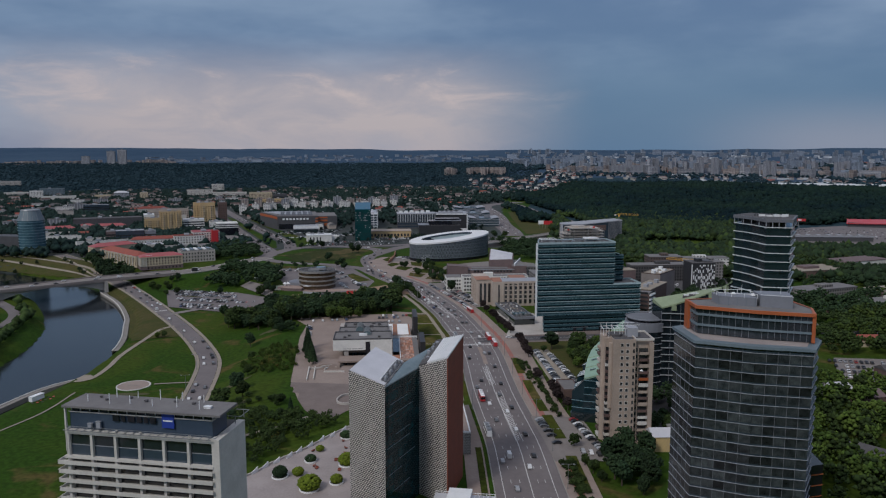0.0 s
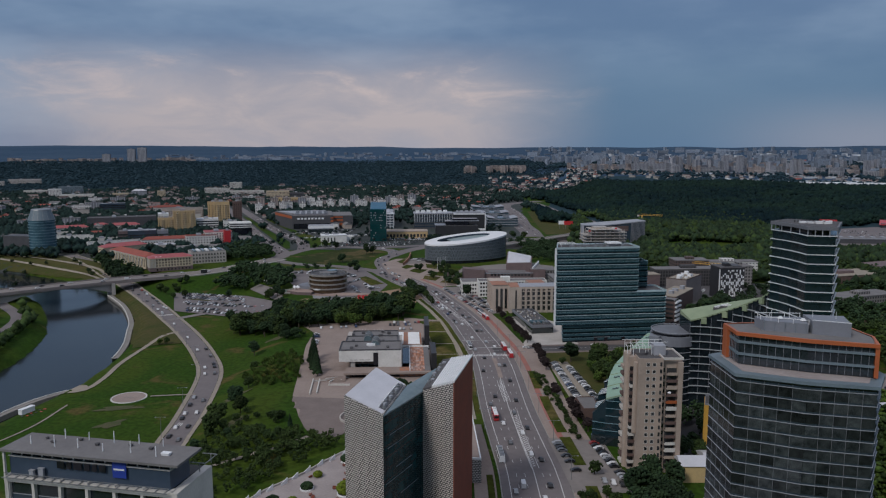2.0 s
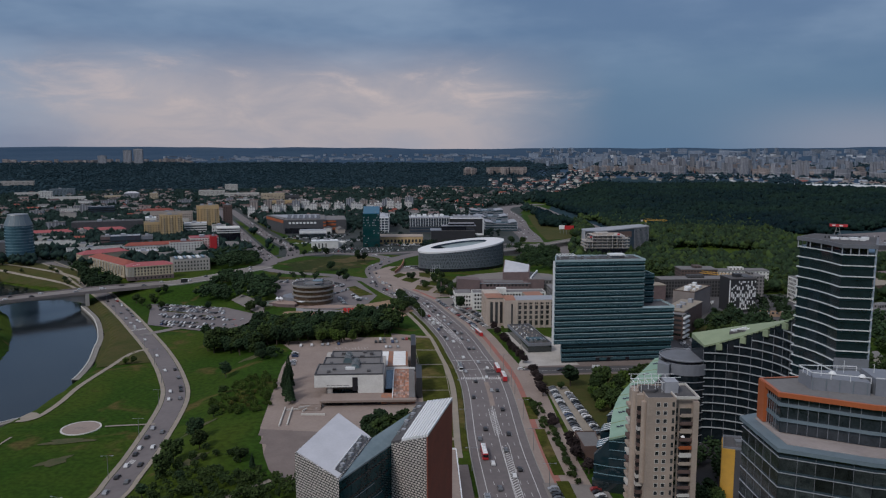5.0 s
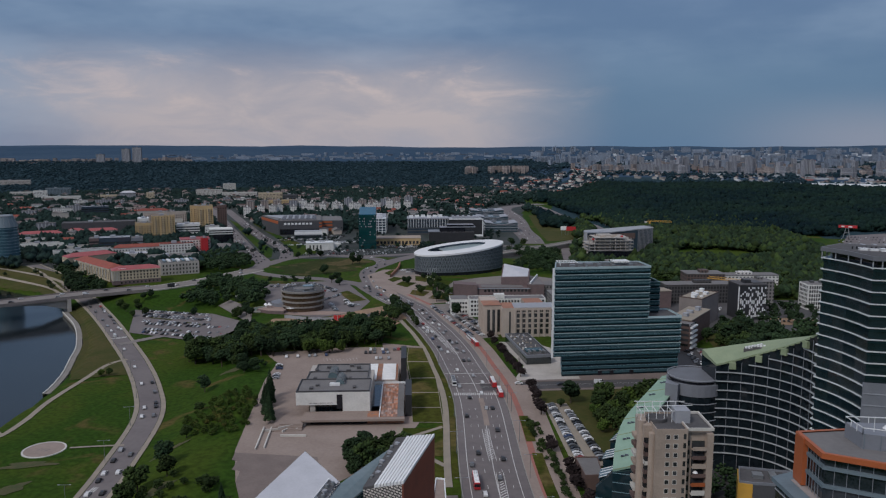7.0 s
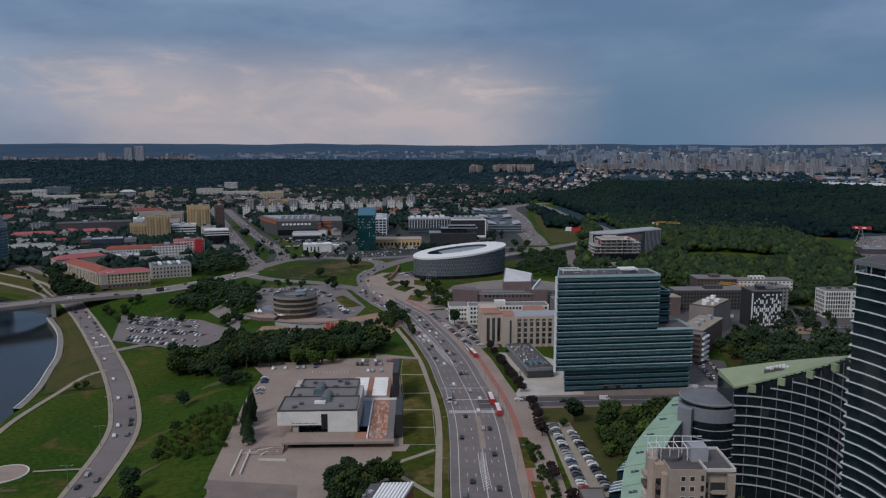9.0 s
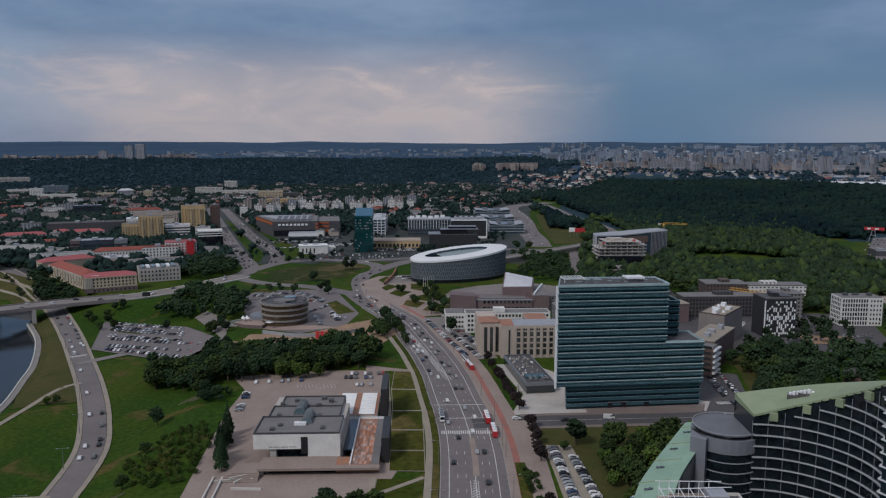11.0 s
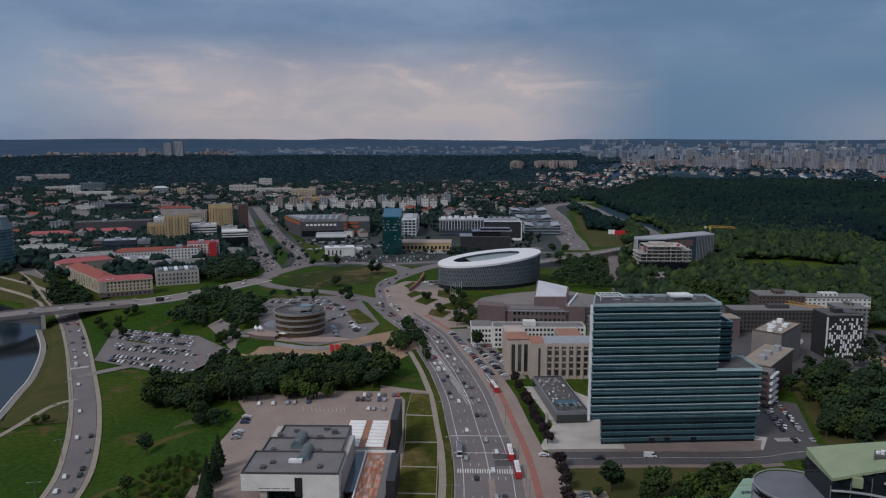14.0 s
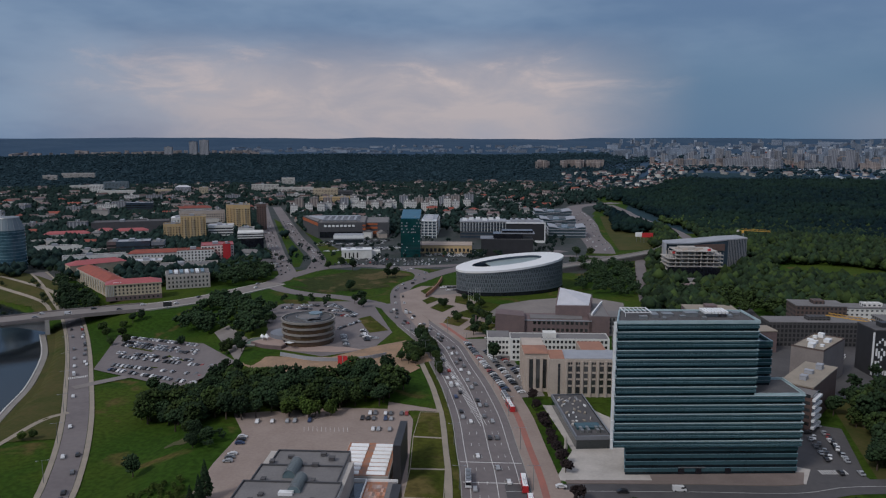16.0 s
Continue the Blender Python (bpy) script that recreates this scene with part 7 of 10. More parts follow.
def red_hall():
    t = thing("red_roofed_hall", -437.3, 735.0, 8.0, 37.7, "cream classical hall with a pinkish red metal roof", "public building")
    part("wall", MB().box(0, 43.4, 0, 17, 0, 13.6), "cream", t)
    part("plinth", MB().box(-.2, 43.6, -.2, 17.2, 0, 4.0), "purple", t, "dark stone ground floor")
    part("cornice", ring_band(rect(0, 43.4, 0, 17), 13.2, 14.0, .6), "cream", t)
    part("roof", hip(MB(), 0, 43.4, 0, 17, 14.0, 3.2), "pink_roof", t, "pinkish red metal roof")
    window_grid(t, 6, 42, 0, 5.2, 3, 2.9, 12, 1.3, 1.7)
    window_grid(t, 6, 42, -.2, 1.0, 1, 3, 10, 1.4, 1.8)
    for k in range(5):
        part("pilaster", MB().box(0.4 + k * 1.3, .9 + k * 1.3, -.5, 0, 3.8, 13.2), "hotel_white", t)
        part("side_pilaster", MB().box(-.5, 0, 1 + k * 3.6, 1.7 + k * 3.6, 3.8, 13.2), "hotel_white", t)
    window_grid(t, 1, 16.5, 0, 5.2, 3, 2.9, 4, 1.2, 1.7, side=2)
    for k in range(4):
        part("roof_window", MB().box(6 + k * 1.7, 7 + k * 1.7, 1.6, 2.6, 15.0, 15.4), "white", t)
    t2 = thing("red_roofed_wing", -452, 752, 8.0, 146, "long cream hall wing with an orange-red tiled roof", "public building")
    part("wall", MB().box(0, 92, -18, 0, 0, 12.5), "cream", t2)
    part("roof", hip(MB(), 0, 92, -18, 0, 12.5, 4.0), "red_roof", t2, "orange-red tiled roof")
    part("cornice", ring_band(rect(0, 92, -18, 0), 12.0, 12.6, .5), "hotel_white", t2)
    me = MB().box(-.55, .55, -.08, .08, 0, 8.6).mesh("tall_window", "window")
    for c in range(24):
        piece("tall_window", me, t2, 3 + c * 3.75, 0.02, 2.0)
        if c % 2:
            part("side_pilaster", MB().box(4.5 + c * 3.75, 5.3 + c * 3.75, 0, .5, 0.5, 12), "hotel_white", t2)
    t3 = thing("red_roofed_wing", -538, 805, 8.0, 56, "cream rear wing with a pinkish red roof", "public building")
    part("wall", MB().box(0, 52, -2, 15, 0, 14), "cream", t3)
    part("roof", hip(MB(), 0, 52, -2, 15, 14, 3.6), "pink_roof", t3, "pinkish red metal roof")
    window_grid(t3, 1, 14, 0, 3, 3, 3.6, 4, 1.2, 1.9, side=2)
    taken(-430, 755, 30), taken(-470, 765, 24), taken(-500, 785, 24)


def white_mansion():
    t = thing("white_wing", -421, 792, 8.0, 37, "white building with a striped glass roof", "public building")
    part("wall", MB().box(0, 38, 0, 26, 0, 13), "concrete", t)
    part("roof", MB().box(.5, 37.5, .5, 25.5, 13, 13.4), "grey_roof", t)
    for k in range(7):
        part("glass_strip", MB().box(3 + k * 4.6, 6 + k * 4.6, 3, 20, 13.4, 14.6), "white" if k % 2 else "roof_glass", t)
    window_grid(t, 1, 37, 0, 1.4, 3, 3.8, 11, 1.4, 2.0)
    taken(-405, 812, 26)


def green_tower():
    t = thing("green_glass_tower", -281, 1027, 8.0, 14, "slim dark green glass tower with a slanted blue top", "office tower")
    plan = rect(0, 22.5, 0, 28)
    part("shaft", MB().prism(plan, 0, [44, 44, 51, 51]), "green_glass", t)
    part("slanted_roof", MB().prism(inset(plan, .5), [44, 44, 51, 51], [45, 45, 52.4, 52.4]), mat("blue_roof", (0.012, 0.09, 0.16), (0.02, 0.12, 0.2), 0.2, 0.3), t, "bright blue slanted roof")
    part("roof_rim", MB().slab((-.2, 0), (-.2, 28), .5, 44, 46).slab((22.7, 0), (22.7, 28), .5, 44, 46), "teal_dark", t)
    for k in range(12):
        part("floor_edge", ring_band(plan, 3.4 + k * 3.5, 3.7 + k * 3.5, .1), "teal_dark", t)
    rng = random.Random(11)
    # A pale panel colour paints some windows as lit.
    lit = MB().box(-.6, .6, -.06, .06, 0, 1.1).mesh("window", "pale_panel")
    for k in range(30):
        piece("window", lit, t, 1.5 + rng.randrange(12) * 1.9, -.06, 4 + rng.randrange(13) * 3.5)
    taken(-270, 1041, 22)


def mall():
    t = thing("shopping_mall", -443, 1150, 8.0, 20, "broad dark shopping mall with orange cladding and a pale sign", "shopping mall")
    part("wall", MB().box(0, 64, 0, 84, 0, 21.5), "dark_wall", t)
    part("side_wall", MB().box(64, 96, 14, 84, 0, 19.5), "dark_wall", t)
    part("left_side", MB().prism([(-30, 84), (0, 0), (0, 84)], 0, 22.5), "dark_wall", t)
    part("glass_front", MB().box(2, 62, -.3, 0, 1, 9), "night_glass", t)
    for z0, z1 in ((4, 8), (11, 14), (16.4, 18.6)):
        part("orange_band", MB().box(64.2, 80, 13.6, 14, z0, z1).box(60, 64.4, -.4, 0, z0, z1), "orange", t, "orange cladding band")
    part("orange_band", MB().prism([(-30.4, 84), (-.4, 0), (0, 0), (-30, 84)], 17, 21), "orange", t)
    part("roof", MB().box(1, 63, 1, 83, 21.5, 22).box(64, 95, 15, 83, 19.5, 20).prism([(-29, 83), (0, 1), (0, 83)], 22.5, 22.9), "grey_roof", t)
    part("roof_deck", MB().prism([(-24, 80), (6, 20), (50, 20), (54, 80)], 22.6, 23.4), "pale_panel", t)
    roof_boxes(t, [(8 + 9 * (k % 6), 10 + 16 * (k // 6), 6, 3, 2) for k in range(24)], 22.4, "grey_panel")
    for k in range(8):
        part("sign_letter", MB().box(8 + k * 5.4, 11.6 + k * 5.4, -.7, -.3, 15.6, 18.4), "white", t, "pale sign letter shown as a bar")
    part("front_pavilion", MB().box(25, 63, -52, -34, 0, 11), "pale_panel", t)
    part("pavilion_band", MB().box(24.6, 63.4, -52.4, -52, 6.5, 10.6), "white", t)
    part("pavilion_glass", MB().box(25.2, 62.8, -52.3, -52, 1, 5.4), "dark_glass", t)
    taken(-440, 1220, 50)
    t = thing("white_pavilion", -341, 997, 8.0, 24, "plain white single-storey pavilion building", "pavilion")
    part("wall", MB().box(0, 34, 0, 18, 0, 9.5), "white_wall", t)
    part("wall", MB().box(34, 44, 6, 18, 0, 7.5), "white_wall", t)
    part("roof", MB().box(-.4, 34.4, -.4, 18.4, 9.5, 10.2), "white", t)
    roof_boxes(t, [(8, 10, 5, 3, 1.4), (20, 11, 8, 4, 1.2)], 10.2, "pale_panel")
    window_grid(t, 2, 20, 0, 1, 1, 4, 4, 1.6, 6)
    taken(-322, 1012, 24)


def dark_offices():
    t = thing("dark_office_block", -256, 1195, 8.0, 13, "wide dark office with white fins and a pale roof edge", "office building")
    part("wall", MB().box(0, 62, 0, 34, 0, 23.5), "dark_wall", t)
    part("roof", MB().box(-.5, 62.5, -.5, 34.5, 23.5, 24.8), "pale_panel", t)
    for k in range(16):
        part("fin", MB().box(1 + k * 4, 1.7 + k * 4, -.7, 0, 11, 23.5), "band_white", t)
    for k in range(5):
        part("glass_band", MB().box(.6, 61.4, -.3, 0, 2.5 + k * 4.2, 5 + k * 4.2), "blue_glass", t)
    roof_boxes(t, [(6 + 9 * k, 12 + (k % 3) * 6, 6, 5, 3) for k in range(6)], 24.8, "white")
    taken(-226, 1215, 40)
    t = thing("framed_office_block", -190, 1182, 8.0, 13, "black glass office in a white frame", "office building")
    part("wall", MB().box(0, 50, 0, 40, 0, 25), "black", t)
    part("frame", MB().box(49.4, 50.8, -.8, 0, 0, 26.6).box(0, 49.4, -.8, 0, 25, 26.6).box(34, 49.4, -.8, 0, 0, 3), "white", t, "white concrete frame")
    part("roof", MB().box(.6, 50.2, .6, 39.4, 25, 25.6), "pale_panel", t)
    part("roof_house", MB().box(6, 44, 10, 30, 25.6, 29), "pale_panel", t)
    roof_boxes(t, [(10 + 8 * k, 16, 4, 4, 1.4) for k in range(4)], 29, "dark_wall")
    taken(-168, 1205, 34)
    t = thing("black_office_block", -196, 1066, 8.0, 13, "stepped black glass office block", "office building")
    part("wall", MB().box(0, 60, 0, 26, 0, 19), "black", t)
    part("upper_wall", MB().box(14, 48, 4, 26, 19, 25), "night_glass", t)
    part("upper_wall", MB().box(24, 60, 10, 26, 25, 28), "night_glass", t)
    part("roof", MB().box(.6, 59.4, .6, 25.4, 19, 19.3), "dark_roof", t)
    part("roof_edge", MB().box(23, 62, 3, 26.6, 25, 25.6).box(-1, 15, -.4, 26, 19.3, 20), "grey_panel", t)
    taken(-168, 1084, 32)
    t = thing("side_office", -312, 1195, 8.0, 14, "white-framed office with a brown side front", "office building")
    part("wall", MB().box(0, 22, 0, 90, 0, 23), "blue_glass", t)
    for k in range(6):
        part("floor_slab", MB().box(-.5, 22.5, -.5, 20, 2.6 + k * 4, 3.5 + k * 4), "band_white", t)
    for k in range(5):
        part("frame", MB().box(-.7 + k * 5.5, .3 + k * 5.5, -.7, 0, 0, 23.5), "band_white", t)
    part("side_front", MB().box(22, 22.8, 22, 90, 0, 22), "brown", t)
    for k in range(8):
        part("side_bay", MB().box(22.8, 23.6, 24 + k * 8, 27 + k * 8, 2, 22), "band_white", t)
    part("roof", MB().box(.5, 21.5, .5, 89.5, 23, 23.4), "pale_panel", t)
    roof_boxes(t, [(11, 10, 12, 10, 2.6), (11, 34, 10, 12, 2), (11, 62, 8, 14, 2)], 23.4, "pale_roof")
    taken(-312, 1225, 34), taken(-325, 1265, 30)
    for x, y, w, h, a in ((-197, 1455, 60, 15.5, 14), (-170, 1340, 52, 15, 12), (-144, 1247, 50, 14, 12)):
        t = thing("terraced_office", x, y, 8.0, a, "layered glass office with a wavy pale roof", "office building", "layered offices")
        part("wall", MB().box(0, w, 0, 40, 0, h), "terrace_glass", t)
        for f in range(int(h // 4)):
            part("floor_slab", MB().box(-1.2, w + 1.2, -1.2, 41, f * 4 + 3, f * 4 + 3.8), "pale_panel", t)
        wave, step = MB(), w / 12
        for k in range(12):
            z0, z1 = (h + 1.6 * math.cos((k + q) * math.pi / 6) for q in (0, 1))
            wave.prism([(k * step, -1.5), (k * step + step, -1.5), (k * step + step, 41), (k * step, 41)], [z0 - .8, z1 - .8, z1 - .8, z0 - .8], [z0, z1, z1, z0])
        part("wavy_roof", wave, "pale_panel", t, "pale wavy roof plate")
        roof_boxes(t, [(w * .3, 26, 8, 6, 2.6), (w * .65, 22, 10, 5, 2.4)], h, "grey_panel")
        taken(x + w / 2, y + 20, w * .62)
    t = thing("low_ochre_hall", -270, 1062, 8.0, 14, "low ochre hall with wide windows", "hall")
    part("wall", MB().box(0, 62, 0, 30, 0, 9.5), "ochre_wall", t)
    part("roof", MB().box(-.4, 62.4, -.4, 30.4, 9.5, 10), "flat_beige", t)
    window_grid(t, 2, 60, 0, 2, 1, 4, 12, 3, 4)
    taken(-242, 1082, 36)


def building_site():
    t = thing("unfinished_block", 11, 962, 8.0, 14, "unfinished concrete block with open floors and scaffolding", "building site")
    for f in range(8):
        lo = 0 if f < 6 else 8
        part("floor_slab", MB().box(lo, 52 - (f > 6) * 6, 0, 30, f * 3.6 + 3.0, f * 3.6 + 3.6), "concrete", t)
    for x in range(1, 52, 6):
        for y in (1, 12, 28):
            part("column", MB().box(x, x + .7, y, y + .7, 0, 28), "concrete", t)
    part("core", MB().box(14, 30, 10, 22, 0, 31), "concrete", t)
    for k in range(10):
        part("steel_bundle", MB().box(2 + 4 * k, 4.6 + 4 * k, 3 + k % 3 * 5, 5 + k % 3 * 5, 25.2 + (k > 1) * 3.6, 27 + (k > 1) * 3.6), "red_paint" if k % 4 == 1 else "beige", t)
    part("netting", MB().box(-.4, 52.4, -1.4, -1.2, 0, 13), "night_glass", t, "dark protective netting")
    for k in range(14):
        part("scaffold", MB().box(-.6 + k * 4, -.4 + k * 4, -1.2, -1, 0, 29), "steel", t)
    part("front_hoarding", MB().box(-2, 48, -6, -5.6, 0, 3), "dark_wall", t)
    taken(36, 1000, 36)
    t = thing("curved_office", 13, 1000, 8.0, 14, "new office wing with a sweeping pale roof and fin front", "office building")
    front = [(0, 24), (16, 34), (34, 42), (54, 48), (74, 50), (92, 48)]
    back = [(88, 70), (66, 74), (44, 68), (22, 58), (4, 46)]
    tops = [27, 25.5, 25, 26, 28, 30, 30, 28, 26, 25.5, 27]
    part("wall", MB().prism(front + back, 0, tops), "blue_glass", t)
    part("roof", MB().prism(inset(front + back, -.6), tops, [v + 1.2 for v in tops]), "pale_panel", t, "sweeping pale roof plate")
    part("end_wall", MB().prism([(-1.4, 20), (1, 18), (8, 44), (4, 48)], 0, [29, 29, 27, 27]), "pale_panel", t, "pale end wall")
    for k in range(12):
        part("fin", MB().box(74 + k * 1.6, 74.5 + k * 1.6, 48.6 - k * .12, 50 - k * .12, 0, 28.4 + k * .13), "grey_panel", t)
    part("red_netting", MB().prism([(36, 41), (54, 46.6), (70, 48.6), (70, 49.4), (54, 47.4), (36, 41.8)], 17, 24), "brown", t, "dusky red safety netting")
    taken(40, 1050, 44)
    for x, y, w, d, h, a, wl, rf in ((10, 942, 13, 10, 6, 20, "hotel_white", "pink_roof"), (32, 940, 12, 10, 6, 14, "white_wall", "grey_roof"), (28, 912, 26, 13, 6, 12, "brown", "purple")):
        house(x, y, w, d, h, a, wl, rf, 2.4, "hip" if w > 20 else "house")
    for x, y, w, tone in ((-24, 1236, 9, "white"), (-13, 1232, 14, "red_paint")):
        t = thing("billboard", x, y, 8.0, 8, "roadside billboard on two posts", "billboard", "roadside billboards")
        part("board", MB().box(-w / 2, w / 2, -.2, .2, 7, 13), tone, t)
        for k in (-1, 1):
            part("post", MB().tube(k * w * .3, .3, .25, .25, 0, 12, 8), "steel", t)


def crane(x, y, h, jib, turned, material="crane", lean=0.0):
    t = thing("tower_crane", x, y, ground(x, y), turned, "slim tower crane with a lattice jib", "crane")
    mast = MB()
    for k in range(int(h / 2.5)):
        for sx in (-.8, .8):
            for sy in (-.8, .8):
                mast.box(sx - .12, sx + .12, sy - .12, sy + .12, k * 2.5, k * 2.5 + 2.5)
        mast.prism([(-.8, -.9), (.8, -.9), (.8, -.8), (-.8, -.8)], [k * 2.5, k * 2.5 + 2.3, k * 2.5 + 2.3, k * 2.5], [k * 2.5 + .2, k * 2.5 + 2.5, k * 2.5 + 2.5, k * 2.5 + .2])
    part("mast", mast, "steel", t)
    j = MB()
    for a, b in (((-6, -.7), (jib, -.7)), ((-6, .7), (jib, .7))):
        j.slab(a, b, .3, h, h + .3)
    j.slab((-2, 0), (jib * .96, 0), .3, h + 1.7, h + 2.0)
    for k in range(int(jib / 3)):
        j.prism([(k * 3, -.1), (k * 3 + 3, -.1), (k * 3 + 3, .1), (k * 3, .1)], [h, h + 1.7, h + 1.7, h], [h + .25, h + 1.95, h + 1.95, h + .25])
    part("jib", j, material, t)
    part("cab", MB().box(-1, 1, -2.4, -.8, h - 2.4, h), material, t)
    part("counterweight", MB().box(-6.5, -4, -1, 1, h - 1.6, h + .4), "concrete", t)


def glass_drum():
    t = thing("round_glass_tower", -640, 836, 8.0, 0, "round blue glass tower with a tapering silver crown", "office tower")
    c = [(15 * math.cos(2 * math.pi * i / 32), 15 * math.sin(2 * math.pi * i / 32)) for i in range(32)]
    part("shaft", MB().prism(c, 0, 42), glass("drum_glass", (0.030, 0.075, 0.105), (0.075, 0.15, 0.19), rough=0.15, spec=0.6, scale=0.12), t)
    for k in range(12):
        part("floor_edge", ring_band(c, 2.6 + k * 3.4, 3.0 + k * 3.4, .25), "teal_line", t)
    part("crown", MB().tube(0, 0, 15.2, 10.5, 42, 54, 32), "ledge", t, "silver-blue tapering crown")
    part("crown_rim", MB().tube(0, 0, 11.0, 10.6, 54, 55, 32), "steel", t)
    for i in range(16):
        a = 2 * math.pi * i / 16
        part("crown_rib", MB().prism([(math.cos(a + u) * r, math.sin(a + u) * r) for u, r in ((-.012, 15.4), (.012, 15.4), (.012, 10.7), (-.012, 10.7))], [41.8, 41.8, 53.8, 53.8], [42.2, 42.2, 54.2, 54.2]), "steel", t)
    part("low_wing", MB().box(-50, -12, -6, 14, 0, 22), "dark_wall", t)
    taken(-633, 838, 18)


def flats(x, y, w, d, h, turned, wall="far_flats", label="pale block of flats with rows of windows", group="", roofm="grey_roof", z=None):
    t = thing("block_of_flats", x, y, (ground(x, y) if z is None else z) - .3, turned, label, "block of flats", group)
    part("wall", MB().box(-w / 2, w / 2, -d / 2, d / 2, 0, h), wall, t)
    part("roof", MB().box(-w / 2 - .3, w / 2 + .3, -d / 2 - .3, d / 2 + .3, h, h + .6), roofm, t)
    part("roof_house", MB().box(-w * .1, w * .12, -d * .2, d * .2, h + .6, h + 3), wall, t)
    taken(x, y, max(w, d) * .55)
    return t


def house(x, y, w, d, h, turned, wall, roofm, rise=3.0, kind="house", label="", z=None):
    t = thing("house", x, y, (ground(x, y) if z is None else z) - .3, turned, label or "small house with a pitched roof among trees", "house", "houses of the town")
    part("wall", MB().box(-w / 2, w / 2, -d / 2, d / 2, 0, h), wall, t)
    part("roof", gable(MB(), -w / 2, w / 2, -d / 2, d / 2, h, rise) if kind == "house" else hip(MB(), -w / 2, w / 2, -d / 2, d / 2, h, rise), roofm, t)
    taken(x, y, max(w, d) * .55)
    return t


stone_offices(), white_offices(), brown_museum(), low_pavilion(), red_hall(), white_mansion(), green_tower(), mall(), dark_offices(), building_site(), glass_drum()
crane(88, 1082, 37, 27, -14)
crane(128, 725, 24, 26, 150)

# quarter behind the glass office
t = thing("brick_flats", 74, 604, 8.0, 65, "brown brick block with white balconies", "block of flats")
part("wall", MB().box(-2, 40, -2, 13, 0, 18), "brown", t)
part("roof", MB().box(-2.3, 40.3, -2.3, 13.3, 18, 18.6), "path", t)
part("white_front", MB().box(-13, -2, -5, 8, 0, 17), "brown", t)
part("front_roof", MB().box(-13, -2, -5, 8, 17, 17.4), "grey_roof", t)
roof_boxes(t, [(8, 5, 4, 3, 2), (20, 6, 3, 4, 1.6), (31, 4, 4, 3, 2.4)], 18.6, "pale_panel")
for f in range(5):
    part("balcony", MB().box(-13.6, -2, -6.4, -5, f * 3.3 + 2.2, f * 3.3 + 3.3), "white", t)
    part("window_band", MB().box(-13, -2.2, -5.1, -4.9, f * 3.3 + 3.4, f * 3.3 + 5.0), "window", t)
    part("window_band", MB().box(-13.1, -12.9, -4, 7, f * 3.3 + 3.4, f * 3.3 + 5.0), "window", t)
taken(80, 620, 26)
t = thing("grey_offices", 88, 655, 8.0, 62, "grey office slab with ribbon windows and roof plant", "office building")
part("wall", MB().box(4, 40, 0, 17, 0, 21), "taupe", t)
for f in range(6):
    part("window_band", MB().box(5, 39, 16.9, 17.12, f * 3.4 + 1.6, f * 3.4 + 3.2), "window", t)
part("roof", MB().box(4.4, 39.6, .4, 16.6, 21, 21.3), "path", t)
part("parapet", parapet(rect(4, 40, 0, 17), 21, 21.9, .4), "flats_brown", t)
roof_boxes(t, [(9, 8, 4, 3, 2.0), (18, 10, 3, 4, 1.4), (26, 5, 5, 3, 1.6), (34, 11, 3, 3, 2.4), (14, 4, 2, 2, 1), (30, 13, 2, 2, 1.2), (22, 13, 2, 3, 1)], 21.3, "white")
taken(98, 680, 28)
t = thing("chequered_office", 122, 690, 8.0, 16, "black office with scattered white panels", "office building")
part("wall", MB().box(0, 21.5, 0, 19, 0, 27), "black", t)
part("roof", MB().box(-.3, 21.8, -.3, 19.3, 27, 27.8), "dark_roof", t)
part("roof_house", MB().box(6, 11, 5, 11, 27.8, 30.4), "black", t)
part("roof_terrace", MB().box(12, 20, 3, 15, 27.8, 28.6), "dark_wall", t)
rng = random.Random(21)
wp = MB().box(-.52, .52, -.08, .08, 0, 1.4).mesh("white_panel", "white")
for c in range(14):
    for f in range(17):
        if (((f + 2 * (c * 5 % 3)) % 4 < 2) ^ (rng.random() < .14)) and not (f > 12 and rng.random() < .45):
            piece("white_panel", wp, t, 1.2 + c * 1.48, -.04, 1.0 + f * 1.45)
part("white_corner", MB().box(-.2, 0, .3, 2.0, 1, 26), "white", t)
taken(132, 700, 20)
t = thing("white_grid_office", 184, 738, 8.0, 10, "white office with a grid of dark windows", "office building")
part("wall", MB().box(0, 30, 0, 16, 0, 21), "white_wall", t)
part("roof", MB().box(.4, 29.6, .4, 15.6, 21, 21.4), "grey_roof", t)
roof_boxes(t, [(6, 8, 3, 3, 1.6), (14, 9, 4, 2, 1.2), (23, 7, 3, 3, 1.8)], 21.4, "dark_wall")
window_grid(t, .6, 19.4, 0, 1.0, 6, 3.3, 10, 1.15, 2.4)
window_grid(t, 20.5, 29.4, 0, 1.2, 6, 3.3, 4, 1.0, 1.6)
window_grid(t, 1, 15, 0, 1.2, 6, 3.3, 6, 1.2, 2.2, side=2)
taken(188, 750, 28)
